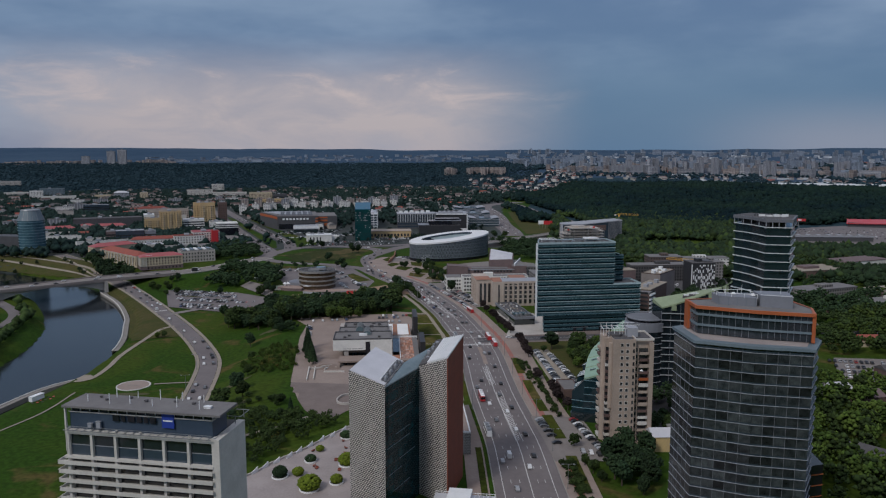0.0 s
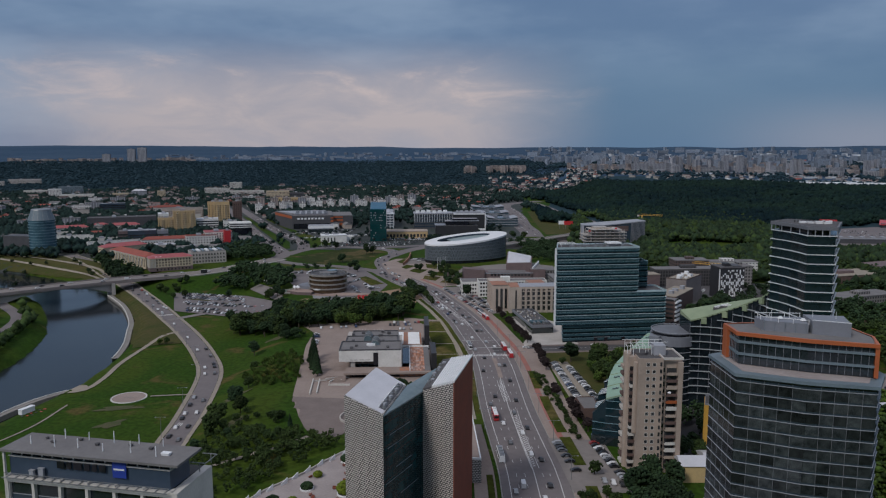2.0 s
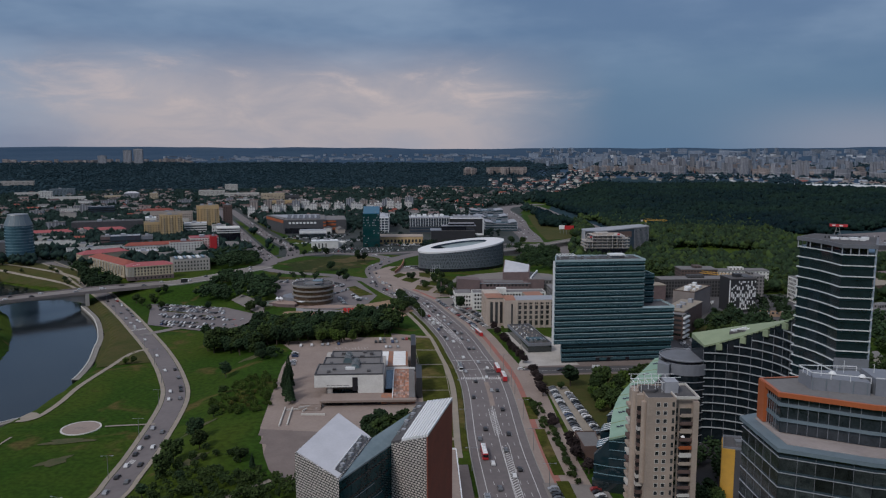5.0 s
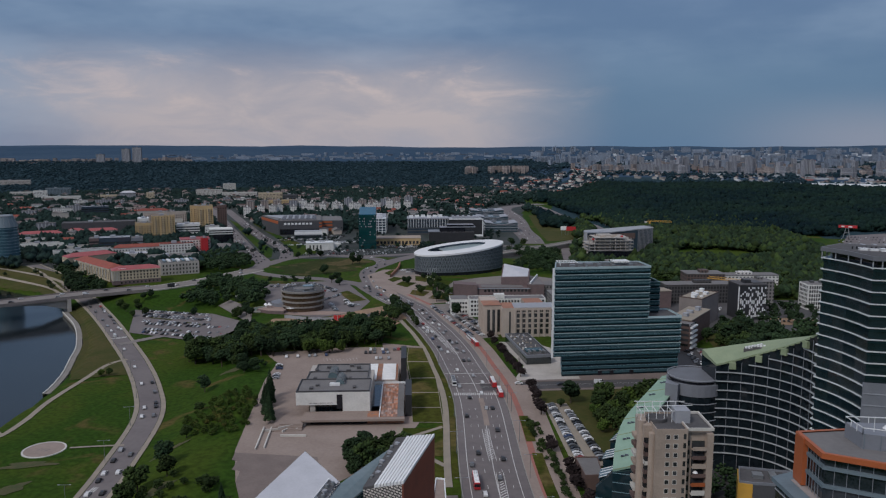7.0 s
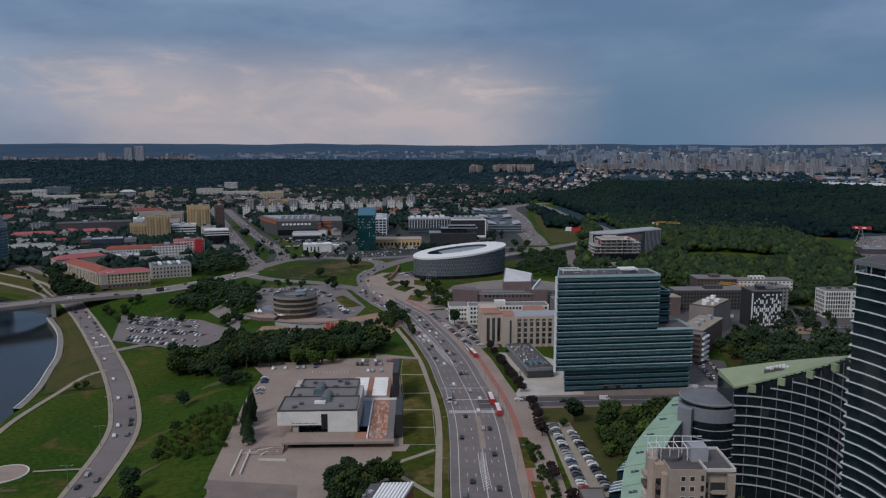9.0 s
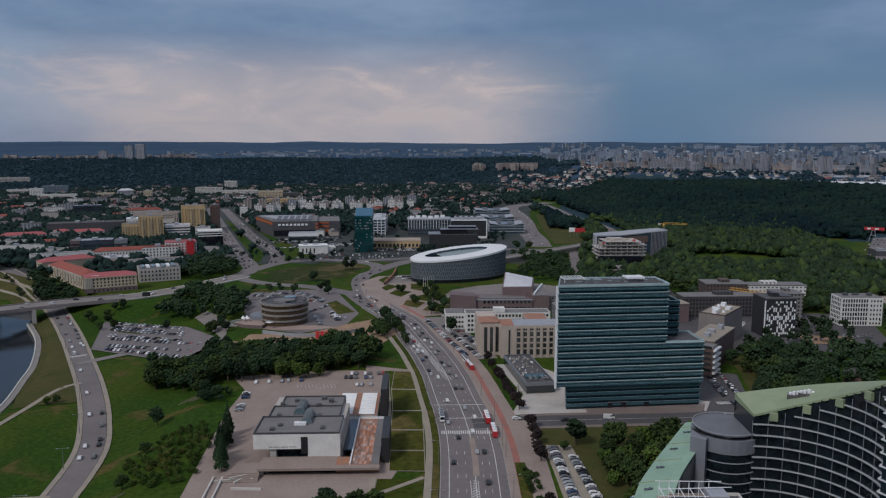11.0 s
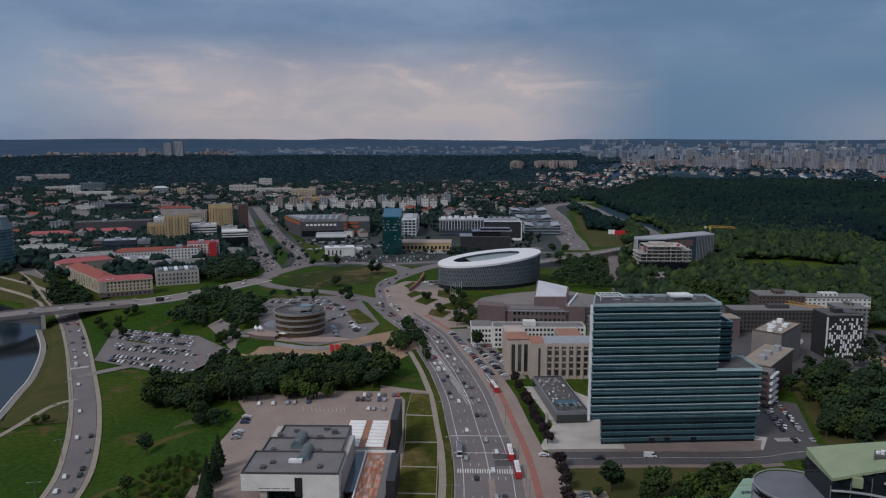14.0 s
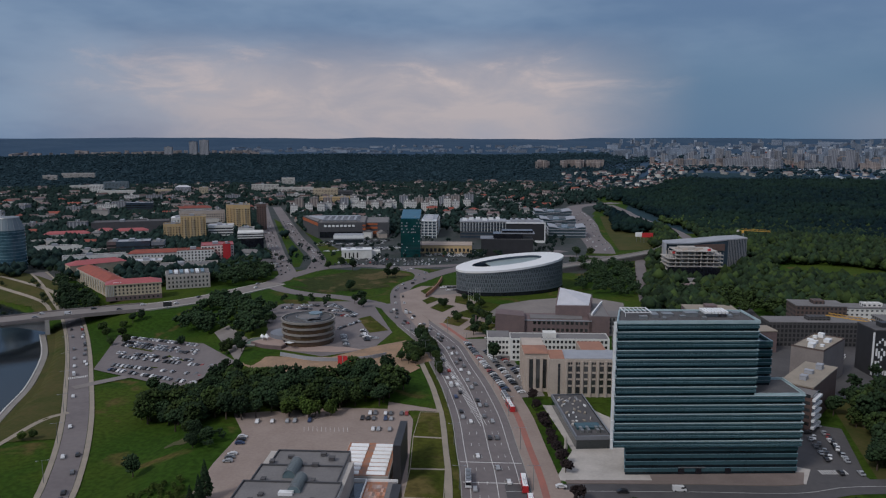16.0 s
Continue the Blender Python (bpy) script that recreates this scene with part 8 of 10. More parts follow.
for x, y, w, d, h, a, m_ in [(104, 760, 66, 16, 16, 14, "flats_dark"), (150, 820, 60, 15, 15, 12, "far_white"), (112, 805, 34, 20, 18, 10, "flats_brown"), (60, 730, 30, 14, 14, 20, "purple"), (40, 800, 36, 20, 11, 12, "purple"), (150, 760, 20, 18, 20, 12, "flats_grey"), (-2, 705, 40, 26, 14, 14, "flats_grey"), (-10, 760, 44, 18, 12, 14, "flats_grey"), (30, 690, 30, 20, 13, 14, "flats_brown"),
                              (232, 690, 60, 20, 9, 30, "flats_grey"), (268, 640, 50, 18, 9, 28, "hotel_white"), (300, 700, 60, 26, 8, 30, "purple"), (330, 620, 46, 20, 8, 30, "flats_grey")]:
    flats(x, y, w, d, h, a, m_, "plain flat-roofed block in the quarter", "blocks of the quarter", "path" if m_ in ("purple", "brown") else "grey_roof")
for x, y, w, d, h, a, m_, rm in [(48, 322, 12, 9, 7, 10, "yellow", "pale_roof"), (60, 332, 14, 16, 5, 10, "concrete", "pale_roof"), (146, 405, 12, 10, 6, 20, "hotel_white", "pale_roof"), (158, 398, 14, 12, 5, 18, "brown", "purple"), (128, 318, 18, 9, 6, -40, "beige", "dark_roof"), (142, 300, 18, 9, 6, -40, "beige", "dark_roof"),
                                 (170, 372, 12, 9, 5, 30, "cream", "dark_roof"), (196, 352, 12, 10, 5, 40, "beige", "purple")]:
    house(x, y, w, d, h, a, m_, rm, 2.6)
for x, y, w, d, h, a, m_, rm in [ (218, 612, 12, 10, 5, 20, "brown", "orange_tile"), (148, 560, 13, 10, 5, 10, "brown", "purple"), (166, 580, 12, 9, 4.5, 60, "cream", "purple"), (178, 556, 12, 9, 5, 20, "hotel_white", "grey_roof"), (150, 600, 11, 9, 5, 70, "brown", "dark_roof"),
                                 (205, 520, 14, 10, 5, 10, "cream", "red_roof"), (240, 560, 14, 10, 5, 40, "cream", "red_roof"), (262, 540, 12, 10, 6, 10, "white_wall", "grey_roof"), (285, 600, 14, 10, 5, 60, "cream", "red_roof"), (190, 448, 13, 10, 5, 20, "brown", "dark_roof")]:
    house(x, y, w, d, h, a, m_, rm, 2.6)

# white row beyond the mall, and the flats and houses of the far districts
rng = random.Random(31)
for k in range(17):
    q = k / 16
    x, y = -610 + 250 * q, 1420 + 190 * q
    flats(x + rng.uniform(-6, 6), y + rng.uniform(-8, 8), 13, 15, 20 + rng.uniform(-3, 3), rng.choice([20, 24, 28]), "far_white", "white block of flats in a stepped row", "white flats", z=8)
for k in range(14):
    q = k / 13
    flats(-640 + 270 * q + rng.uniform(-8, 8), 1490 + 190 * q, 16, 14, 19 + rng.uniform(-4, 5), 24, rng.choice(["far_flats", "far_white", "far_flats_warm"]), "pale block of flats behind the white row", "pale flats", z=9)
def window_rows(t, w, d, h, step=3.2, fh=3.2, wide=1.5, tall=1.7, sides=(0, 1, 2)):
    """A row of windows for each floor: front, right and left wall."""
    for f in range(min(int((h - .6) / fh), 12)):
        z, row = 1.1 + f * fh, MB()
        for side in sides:
            run = w if side == 0 else d
            n = max(1, int((run - .8) / step))
            for c in range(n):
                u = run * (c + .5) / n
                if side == 0:
                    row.box(u - wide / 2, u + wide / 2, -.08, .05, z, z + tall)
                elif side == 1:
                    row.box(w - .05, w + .08, u - wide / 2, u + wide / 2, z, z + tall)
                else:
                    row.box(-.08, .05, u - wide / 2, u + wide / 2, z, z + tall)
        part("window_row", row, "window", t)


def block(name, x, y, w, d, h, turned, wall, roofm, label, style="grid", group="town blocks"):
    """A town building from its front left corner: walls, roof and the windows of its style."""
    t = thing(name, x, y, ground(x, y) - .2, turned, label, "building", group)
    part("wall", MB().box(0, w, 0, d, 0, h), wall, t)
    if style == "hip":
        part("roof", hip(MB(), 0, w, 0, d, h, min(d * .26, 4.5)), roofm, t)
    else:
        part("roof", MB().box(.35, w - .35, .35, d - .35, h, h + .25), roofm, t)
        part("parapet", parapet(rect(0, w, 0, d), h, h + .8, .35), roofm if style == "cap" else wall, t)
        part("roof_house", MB().box(w * .35, w * .35 + min(6, w * .3), d * .3, d * .7, h + .25, h + 2.8), "pale_panel", t)
        part("roof_unit", MB().box(w * .7, w * .7 + 2, d * .4, d * .6, h + .25, h + 1.6), "steel", t)
    if style in ("grid", "hip", "cap"):
        window_rows(t, w, d, h)
    elif style == "bands":
        for f in range(int((h - .6) / 3.6)):
            part("window_band", ring_band(rect(0, w, 0, d), 1.2 + f * 3.6, 3.1 + f * 3.6, .08), "window", t)
    elif style == "balcony":
        window_rows(t, w, d, h, 3.4, 3.0, 1.3, 1.5)
        for k in range(max(1, int(w / 9))):
            x0 = (k + .5) * w / max(1, int(w / 9)) - 1.8
            col = MB()
            for f in range(int(h / 3) - 1):
                col.box(x0, x0 + 3.6, -1.2, 0, 2.8 + f * 3, 3.9 + f * 3)
            part("balcony_stack", col, "cream", t, kind="stuff")
    c, q = math.cos(radians(turned)), math.sin(radians(turned))
    taken(x + c * w / 2 - q * d / 2, y + q * w / 2 + c * d / 2, max(w * .5, d * .5) + 1)
    return t


SLAB = "white three-storey slab with rows of dark windows"
block("white_slab", -596, 858, 66, 12, 11.5, 40, "white_wall", "grey_roof", "long white four-storey slab with dark windows")
block("white_slab", -694, 920, 52, 11, 10, 30, "white_wall", "grey_roof", SLAB)
block("white_slab", -742, 962, 52, 11, 9, 30, "hotel_white", "grey_roof", SLAB)
block("white_slab", -632, 912, 34, 11, 9, 32, "hotel_white", "grey_roof", SLAB)
block("teal_office", -586, 928, 36, 24, 18.5, 32, "blue_glass", "pale_panel", "blue-grey glass office with floor bands", "bands")
block("office_wing", -604, 934, 16, 22, 17, 32, "purple", "grey_roof", "dusky office wing beside the glass office", "bands")
block("office_wing", -555, 948, 14, 22, 17, 32, "grey_panel", "grey_roof", "grey office wing beside the glass office", "bands")
block("red_roofed_wing", -547, 898, 66, 14, 11.5, 33, "white_wall", "red_roof", "long white wing with a red roof", "hip")
block("red_roofed_wing", -488, 902, 38, 16, 17, 33, "white_wall", "red_roof", "white block with a red flat roof", "cap")
block("red_roofed_wing", -472, 922, 34, 26, 20, 33, "white_wall", "pink_roof", "white block with red stair towers", "cap")
block("red_stair_tower", -447, 925, 8, 12, 22, 33, "red_paint", "red_roof", "red stair tower on a white block", "plain")
block("grey_hall", -520, 868, 34, 22, 8.5, 33, "concrete", "pale_roof", "low grey hall with a pale roof")
block("grey_hall", -478, 852, 60, 24, 8, 33, "concrete", "grey_roof", "low pale hall with a flat grey roof")
FLATS = "yellow brick flats with stacked balconies"
block("yellow_flats", -616, 1053, 25, 18, 24, 33, "ochre_wall", "grey_roof", FLATS, "balcony")
block("yellow_flats", -596, 1062, 31, 18, 34, 33, "ochre_wall", "grey_roof", FLATS, "balcony")
block("yellow_tower", -594, 1166, 17, 16, 40, 30, "ochre_wall", "grey_roof", "tall yellow tower block", "balcony")
block("yellow_tower", -580, 1160, 24, 22, 41, 30, "ochre_wall", "grey_roof", "tall yellow tower block", "balcony")
block("brick_block", -572, 1212, 14, 18, 38, 30, "brown", "grey_roof", "red-brown brick tower block")
block("pale_slab", -690, 1190, 66, 14, 26, 32, "beige", "grey_roof", "pale slab with tall window bays")
block("dark_hall", -758, 1086, 102, 30, 18, 32, "dark_wall", "dark_roof", "long dark low hall", "plain")
block("white_office", -668, 1140, 16, 24, 22, 32, "white_wall", "white", "white office corner with dark windows", "cap")
block("white_office", -652, 1156, 44, 14, 18, 32, "hotel_white", "grey_roof", "long white office wing with window bands", "bands")
block("glass_hall", -940, 1381, 48, 22, 17, 33, "blue_glass", "pale_panel", "dark glass office with a pale roof edge", "bands")
block("red_roofed_house", -778, 1020, 56, 14, 9, 33, "hotel_white", "pink_roof", "pale building with a red hipped roof", "hip")
block("red_roofed_house", -740, 1072, 24, 14, 9, 33, "hotel_white", "pink_roof", "pale building with a red hipped roof", "hip")
block("red_roofed_house", -714, 1077, 44, 14, 9, 33, "hotel_white", "pink_roof", "pale building with a red hipped roof", "hip")
block("white_modern_office", -572, 1086, 32, 24, 20, 28, "white_wall", "pale_roof", "white modern office with window bands", "bands")
block("white_modern_office", -534, 1098, 20, 22, 16, 28, "white_wall", "grey_roof", "plain white office block")
t = block("striped_office", -474, 1006, 26, 24, 16, 30, "night_glass", "dark_roof", "black glass office with a striped white upper floor", "plain")
part("upper_floor", MB().box(-4, 26, 2, 26, 17, 24), "white_wall", t)
for z in (18.4, 21.2):
    part("window_band", ring_band(rect(-4, 26, 2, 26), z, z + 1.3, .1), "night_glass", t)
block("small_store", -602, 1400, 22, 16, 8, 28, "rust", "white", "small red store with a white roof", "cap")
block("pale_row", -985, 1900, 66, 14, 20, 24, "hotel_white", "grey_roof", "pale four-storey row at the forest edge")
block("pale_row", -904, 1883, 88, 14, 15, 24, "hotel_white", "grey_roof", "pale four-storey row at the forest edge")
block("pale_row", -1030, 2140, 36, 14, 24, 24, "hotel_white", "grey_roof", "pale four-storey row at the forest edge")
block("cream_row", -758, 1780, 56, 14, 22, 24, "cream", "grey_roof", "cream block of flats at the forest edge")
block("yellow_row", -675, 1640, 62, 14, 15, 24, "ochre_wall", "grey_roof", "yellow row of flats")
block("dark_glass_block", -700, 1790, 34, 14, 18, 24, "dark_wall", "grey_roof", "dark glass block at the forest edge", "bands")
block("white_row", -1756, 2031, 38, 14, 12, 30, "concrete", "pale_roof", "white row of flats at the forest edge")
block("white_row", -1743, 2091, 92, 14, 13, 30, "concrete", "pale_roof", "white row of flats at the forest edge")
block("white_row", -1485, 1840, 58, 14, 12, 30, "hotel_white", "grey_roof", "white row of flats at the forest edge")
block("white_row", -1319, 1723, 30, 14, 24, 30, "white_wall", "grey_roof", "white block among dark trees")
block("blue_row", -1372, 1831, 60, 16, 24, 30, "ledge", "grey_roof", "blue-grey block among dark trees")
block("white_hall", -1258, 1683, 78, 18, 13, 30, "hotel_white", "pale_roof", "long white hall among dark trees", "plain")
block("cream_row", -1176, 1777, 38, 14, 12, 28, "cream", "grey_roof", "cream block among dark trees")
block("cream_row", -1037, 1755, 19, 14, 21, 28, "cream", "grey_roof", "cream block among dark trees")
block("gabled_hall", -1140, 1805, 36, 18, 17, 28, "pale_panel", "pale_roof", "pale gabled hall among dark trees", "hip")
block("red_roofed_house", -797, 1340, 54, 16, 15, 32, "hotel_white", "red_roof", "pale building with a red hipped roof", "hip")

ROADS = [AVENUE, RIVERSIDE, BRIDGE, CROSS, SIDE, STREET_L, STREET_R]
road_pts = np.array([tuple(p) for line in ROADS for p in line])


KEEP_OUT = [(-290, 890, 78), (-300, 962, 50), (-250, 850, 60), (-330, 1030, 66), (-390, 1090, 50)]


def free(x, y, r, road_gap=14):
    if np.min(np.hypot(road_pts[:, 0] - x, road_pts[:, 1] - y)) < road_gap + r * .5:
        return False
    return all((x - a) ** 2 + (y - b) ** 2 > (r + c) ** 2 for a, b, c in BUILT + KEEP_OUT)


def spot(az0, az1, r0, r1):
    az, r = radians(rng.uniform(az0, az1)), math.sqrt(rng.uniform(r0 * r0, r1 * r1))
    return math.sin(az) * r, math.cos(az) * r


made = 0
walls = ["hotel_white", "cream", "white_wall", "white_wall", "beige", "white_wall"]
roofs = ["red_roof", "dark_roof", "grey_roof", "red_roof", "purple", "grey_roof"]
while made < 150:
    x, y = spot(-48, -17, 900, 1950)
    w, d = rng.uniform(9, 26), rng.uniform(8, 13)
    if y < 860 or not free(x, y, w * .5):
        continue
    if rng.random() < .25:
        flats(x, y, w * 1.6, d, rng.uniform(9, 18), rng.choice([30, 32, 120, 28]), rng.choice(["far_white", "far_flats", "concrete", "far_flats"]), "pale flat-roofed town block", "town blocks")
    else:
        house(x, y, w, d, rng.uniform(5, 10), rng.choice([30, 34, 122, 28, 10]), rng.choice(walls), rng.choice(roofs), rng.uniform(2.5, 4), rng.choice(["house", "hip"]))
    made += 1
made = 0
while made < 60:
    x, y = spot(-17, -4, 1450, 1950)
    w, d = rng.uniform(9, 20), rng.uniform(8, 13)
    if not free(x, y, w * .5) or abs(x + 150) < 60:
        continue
    house(x, y, w, d, rng.uniform(5, 9), rng.choice([30, 34, 122, 28, 10]), rng.choice(walls), rng.choice(roofs), rng.uniform(2.5, 4), rng.choice(["house", "hip"]))
    made += 1
made = 0
while made < 110:
    x, y = spot(-6.5, 1.5, 2150, 2750)
    w, d = rng.uniform(10, 20), rng.uniform(9, 13)
    if not free(x, y, w * .35):
        continue
    house(x, y, w, d, rng.uniform(7, 11), rng.uniform(0, 180), rng.choice(["white_wall", "hotel_white", "hotel_white"]), rng.choice(["brown", "purple", "dark_roof", "rust"]), 3.4)
    made += 1


def far_city(name, label, count, az0, az1, r0, r1, hs, ws, material):
    """A far district as one mesh of many slab blocks."""
    mb = MB()
    k = 0
    while k < count:
        x, y = spot(az0, az1, r0, r1)
        h, w, d = rng.choice(hs) * rng.uniform(.85, 1.1), rng.choice(ws) * rng.uniform(.8, 1.2), rng.uniform(12, 15)
        z = ground(x, y)
        a = rng.choice([.1, .35, 1.6, 1.9, .8])
        c, s = math.cos(a), math.sin(a)
        pts = [(x + c * u - s * v, y + s * u + c * v) for u, v in ((-w / 2, -d / 2), (w / 2, -d / 2), (w / 2, d / 2), (-w / 2, d / 2))]
        mb.prism(pts, z - 4, z + h, bottom=False)
        k += 1
    solo(name, mb, material, label, "far district", "stuff")


far_city("far_flats", "far pale slab blocks on the plateau", 34, 1, 27, 2760, 2950, (24, 27, 30), (50, 80, 110), "far_flats")
far_city("far_flats", "far tower blocks on the plateau", 50, 0, 27, 2800, 3500, (36, 42, 48), (15, 18), "far_flats")
far_city("far_flats", "far warm-toned blocks of flats on the plateau", 90, -1, 27, 2750, 3300, (15, 20, 27), (14, 30, 50), "far_flats_warm")
far_city("far_flats", "blocks of flats on the plateau, tinted blue-grey for haze", 260, -3, 27, 3000, 3800, (12, 15, 27, 34), (12, 18, 30, 50), "far_hazed")
far_city("far_flats", "low blocks towards the skyline, tinted blue-grey for haze", 330, -4, 27, 3700, 4800, (6, 9, 14, 26), (14, 24, 50), "far_hazed")
far_city("far_sheds", "far pale sheds and stores on the plateau", 170, 0, 27, 2600, 4500, (5, 7, 9), (20, 40, 70), "far_shed")
far_city("far_sheds", "far red-roofed stores on the plateau", 34, 4, 27, 2450, 4000, (5, 7, 9), (20, 40), "far_red_shed")
far_city("far_flats", "far district of low flats along the skyline", 150, -30, -4, 3700, 4300, (6, 8, 11), (20, 40, 60), "far_hazed")
far_city("far_flats", "far reddish flats along the skyline", 90, -48, -28, 3480, 3800, (9, 12, 15), (12, 22, 36), "far_flats_warm")
far_city("far_flats", "pale flats over the wooded ridge", 12, -8.2, -3.6, 2900, 2960, (24, 27), (40, 60), "far_flats_warm")
far_city("garden_sheds", "rows of garden sheds and garages on the plateau edge", 240, 9, 24, 2260, 2520, (2.5, 3, 4), (5, 7, 10), "far_shed")
FAR_WALL = mat("far_house_walls", (0.40, 0.38, 0.36), (0.26, 0.245, 0.23), 0.01, 0.9, island=0.35)
FAR_ROOF = mat("far_house_roofs", (0.15, 0.085, 0.075), (0.10, 0.095, 0.10), 0.02, 0.9, island=0.4)


def far_houses(label, count, az0, az1, r0, r1, big=1.0):
    """A far quarter of small houses as two meshes."""
    wv, rv = MB(), MB()
    k = 0
    while k < count:
        x, y = spot(az0, az1, r0, r1)
        if abs(x + 140) < 50 and y < 2100:
            continue
        w, d, h, a = rng.uniform(10, 26) * big, rng.uniform(8, 13), rng.uniform(5, 11) * big, rng.uniform(0, 3.1)
        z, c, s = ground(x, y) - 1, math.cos(a), math.sin(a)
        P = [(x + c * u - s * v, y + s * u + c * v) for u, v in ((-w / 2, -d / 2), (w / 2, -d / 2), (w / 2, d / 2), (-w / 2, d / 2))]
        wv.prism(P, z, z + h, bottom=False)
        e0, e1 = [((P[i][0] + P[j][0]) / 2, (P[i][1] + P[j][1]) / 2, z + h + (3 if k % 3 else .6)) for i, j in ((0, 3), (1, 2))]
        Q = [(*p, z + h) for p in P]
        rv.face([Q[0], Q[1], e1, e0]).face([Q[2], Q[3], e0, e1]).face([Q[1], Q[2], e1]).face([Q[3], Q[0], e0])
        k += 1
    solo("far_houses", wv, FAR_WALL, label, "far district", "stuff")
    solo("far_house_roofs", rv, FAR_ROOF, "red and grey roofs of the far houses", "far district", "stuff")


far_houses("pale far houses between trees", 420, -50, -4, 1850, 2480)
far_houses("pale houses at the forest edge", 120, -50, -17, 1300, 1900)
far_houses("far houses and garages on the plateau", 110, 0, 26, 2420, 2760, .8)
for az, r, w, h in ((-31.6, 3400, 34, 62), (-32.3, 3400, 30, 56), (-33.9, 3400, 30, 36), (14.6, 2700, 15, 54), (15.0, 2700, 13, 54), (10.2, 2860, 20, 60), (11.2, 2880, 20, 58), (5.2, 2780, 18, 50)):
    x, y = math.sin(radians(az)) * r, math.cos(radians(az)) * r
    flats(x, y, w, 18, h, 20, "far_hazed" if r > 3510 else "far_flats", "far tower block that stands over the woods", "far towers")
shed = MB()
x, y = math.sin(radians(18)) * 2330, math.cos(radians(18)) * 2330
shed.prism([(x - 160, y), (x + 160, y - 60), (x + 170, y - 10), (x - 150, y + 50)], ground(x, y) - 12, ground(x, y) + 10)
solo("long_shed", shed, "white", "long white shed on the plateau", "shed")
# retail yard by the right-hand slope
t = thing("retail_store", 520, 1318, ground(520, 1318), -20, "retail store with a bright red sloping roof", "store")
part("wall", MB().box(-42, 60, 0, 40, 0, 7), "dark_wall", t)
part("roof", MB().prism(rect(-44, 62, -3, 40), [5, 8, 12, 9], [5.8, 8.8, 12.8, 9.8]), "red_paint", t, "bright red sloping roof")
taken(520, 1335, 60)
t = thing("retail_store", 380, 1118, ground(380, 1118), 4, "low grey retail store with a pale roof edge", "store")
part("wall", MB().box(-46, 60, 0, 24, 0, 7), "dark_wall", t)
part("roof", MB().box(-46.5, 60.5, -.5, 24, 7, 7.8), "grey_roof", t)
part("roof_edge", MB().box(-46.7, 60.7, -.8, -.5, 6.2, 8), "pale_panel", t)
for k in range(7):
    part("roof_light", MB().box(-40 + k * 14, -36 + k * 14, 6, 16, 7.8, 8.6), "pale_panel", t)
taken(386, 1130, 60)
t = thing("storage_hall", 326, 872, ground(326, 872), 32, "white storage hall with a dusky brown flat roof", "hall")
part("wall", MB().box(-32, 34, -14, 14, 0, 9), "white_wall", t)
part("roof", MB().box(-32.4, 34.4, -14.4, 14.4, 9, 9.7), "purple", t)
window_grid(t, -30, 10, -14, 4, 1, 3, 10, 2.6, 2.0)
taken(326, 872, 34)
t = thing("storage_hall", 258, 812, ground(258, 812), 26, "low brown storage hall with a pale roof edge", "hall")
part("wall", MB().box(-36, 36, -16, 16, 0, 7), "brown", t)
part("roof", MB().box(-36.4, 36.4, -16.4, 16.4, 7, 7.6), "path", t)
part("roof_house", MB().box(-10, 8, -6, 6, 7.6, 10), "purple", t)
taken(258, 812, 36)
mast = thing("sign_mast", 379, 1262, ground(379, 1262), -18, "tall trestle mast with a red and white board over the yard", "sign")
for a, b in ((-4.5, -1.2), (4.5, 1.2)):
    part("leg", MB().prism([(a - .5, -.5), (a + .5, -.5), (a + .5, .5), (a - .5, .5)], 0, 1).face([(a - .5, -.5, 1), (a + .5, -.5, 1), (b + .5, -.5, 16), (b - .5, -.5, 16)]).face([(b - .5, .5, 16), (b + .5, .5, 16), (a + .5, .5, 1), (a - .5, .5, 1)]).face([(a - .5, .5, 1), (a - .5, -.5, 1), (b - .5, -.5, 16), (b - .5, .5, 16)]).face([(a + .5, -.5, 1), (a + .5, .5, 1), (b + .5, .5, 16), (b + .5, -.5, 16)]), "steel", mast)
part("crossbar", MB().box(-2.6, 2.6, -.4, .4, 8, 8.8), "steel", mast)
part("board", MB().box(-11, 13, -.6, .6, 15.6, 19.4), "red_paint", mast, "bright red board")
for x0, x1, z in ((-7.5, -3.5, 16.6), (1.5, 6.5, 16.4)):
    part("board_mark", MB().box(x0, x1, -.8, -.6, z, z + 1.8), "white", mast, "white mark")
solo("pavement", patch([(300, 1050), (440, 1040), (700, 1060), (700, 1330), (480, 1345), (392, 1300)], 0.2), "asphalt", "wide car park of the retail yard", kind="structure")
solo("pavement", patch([(160, 440), (210, 425), (230, 486), (172, 484)], 0.2), "asphalt_pale", "car park among trees", kind="structure")

# ---- trees ----
ICO = bmesh.new()
bmesh.ops.create_icosphere(ICO, subdivisions=1, radius=1.0)
ico_v = np.array([v.co[:] for v in ICO.verts])
ico_f = np.array([[v.index for v in f.verts] for f in ICO.faces])
ICO.free()


oct_v = np.array([(1, 0, 0), (0, 1, 0), (-1, 0, 0), (0, -1, 0), (0, 0, 1), (0, 0, -1)], float) * 1.18
oct_f = np.array([(0, 1, 4), (1, 2, 4), (2, 3, 4), (3, 0, 4), (1, 0, 5), (2, 1, 5), (3, 2, 5), (0, 3, 5)])


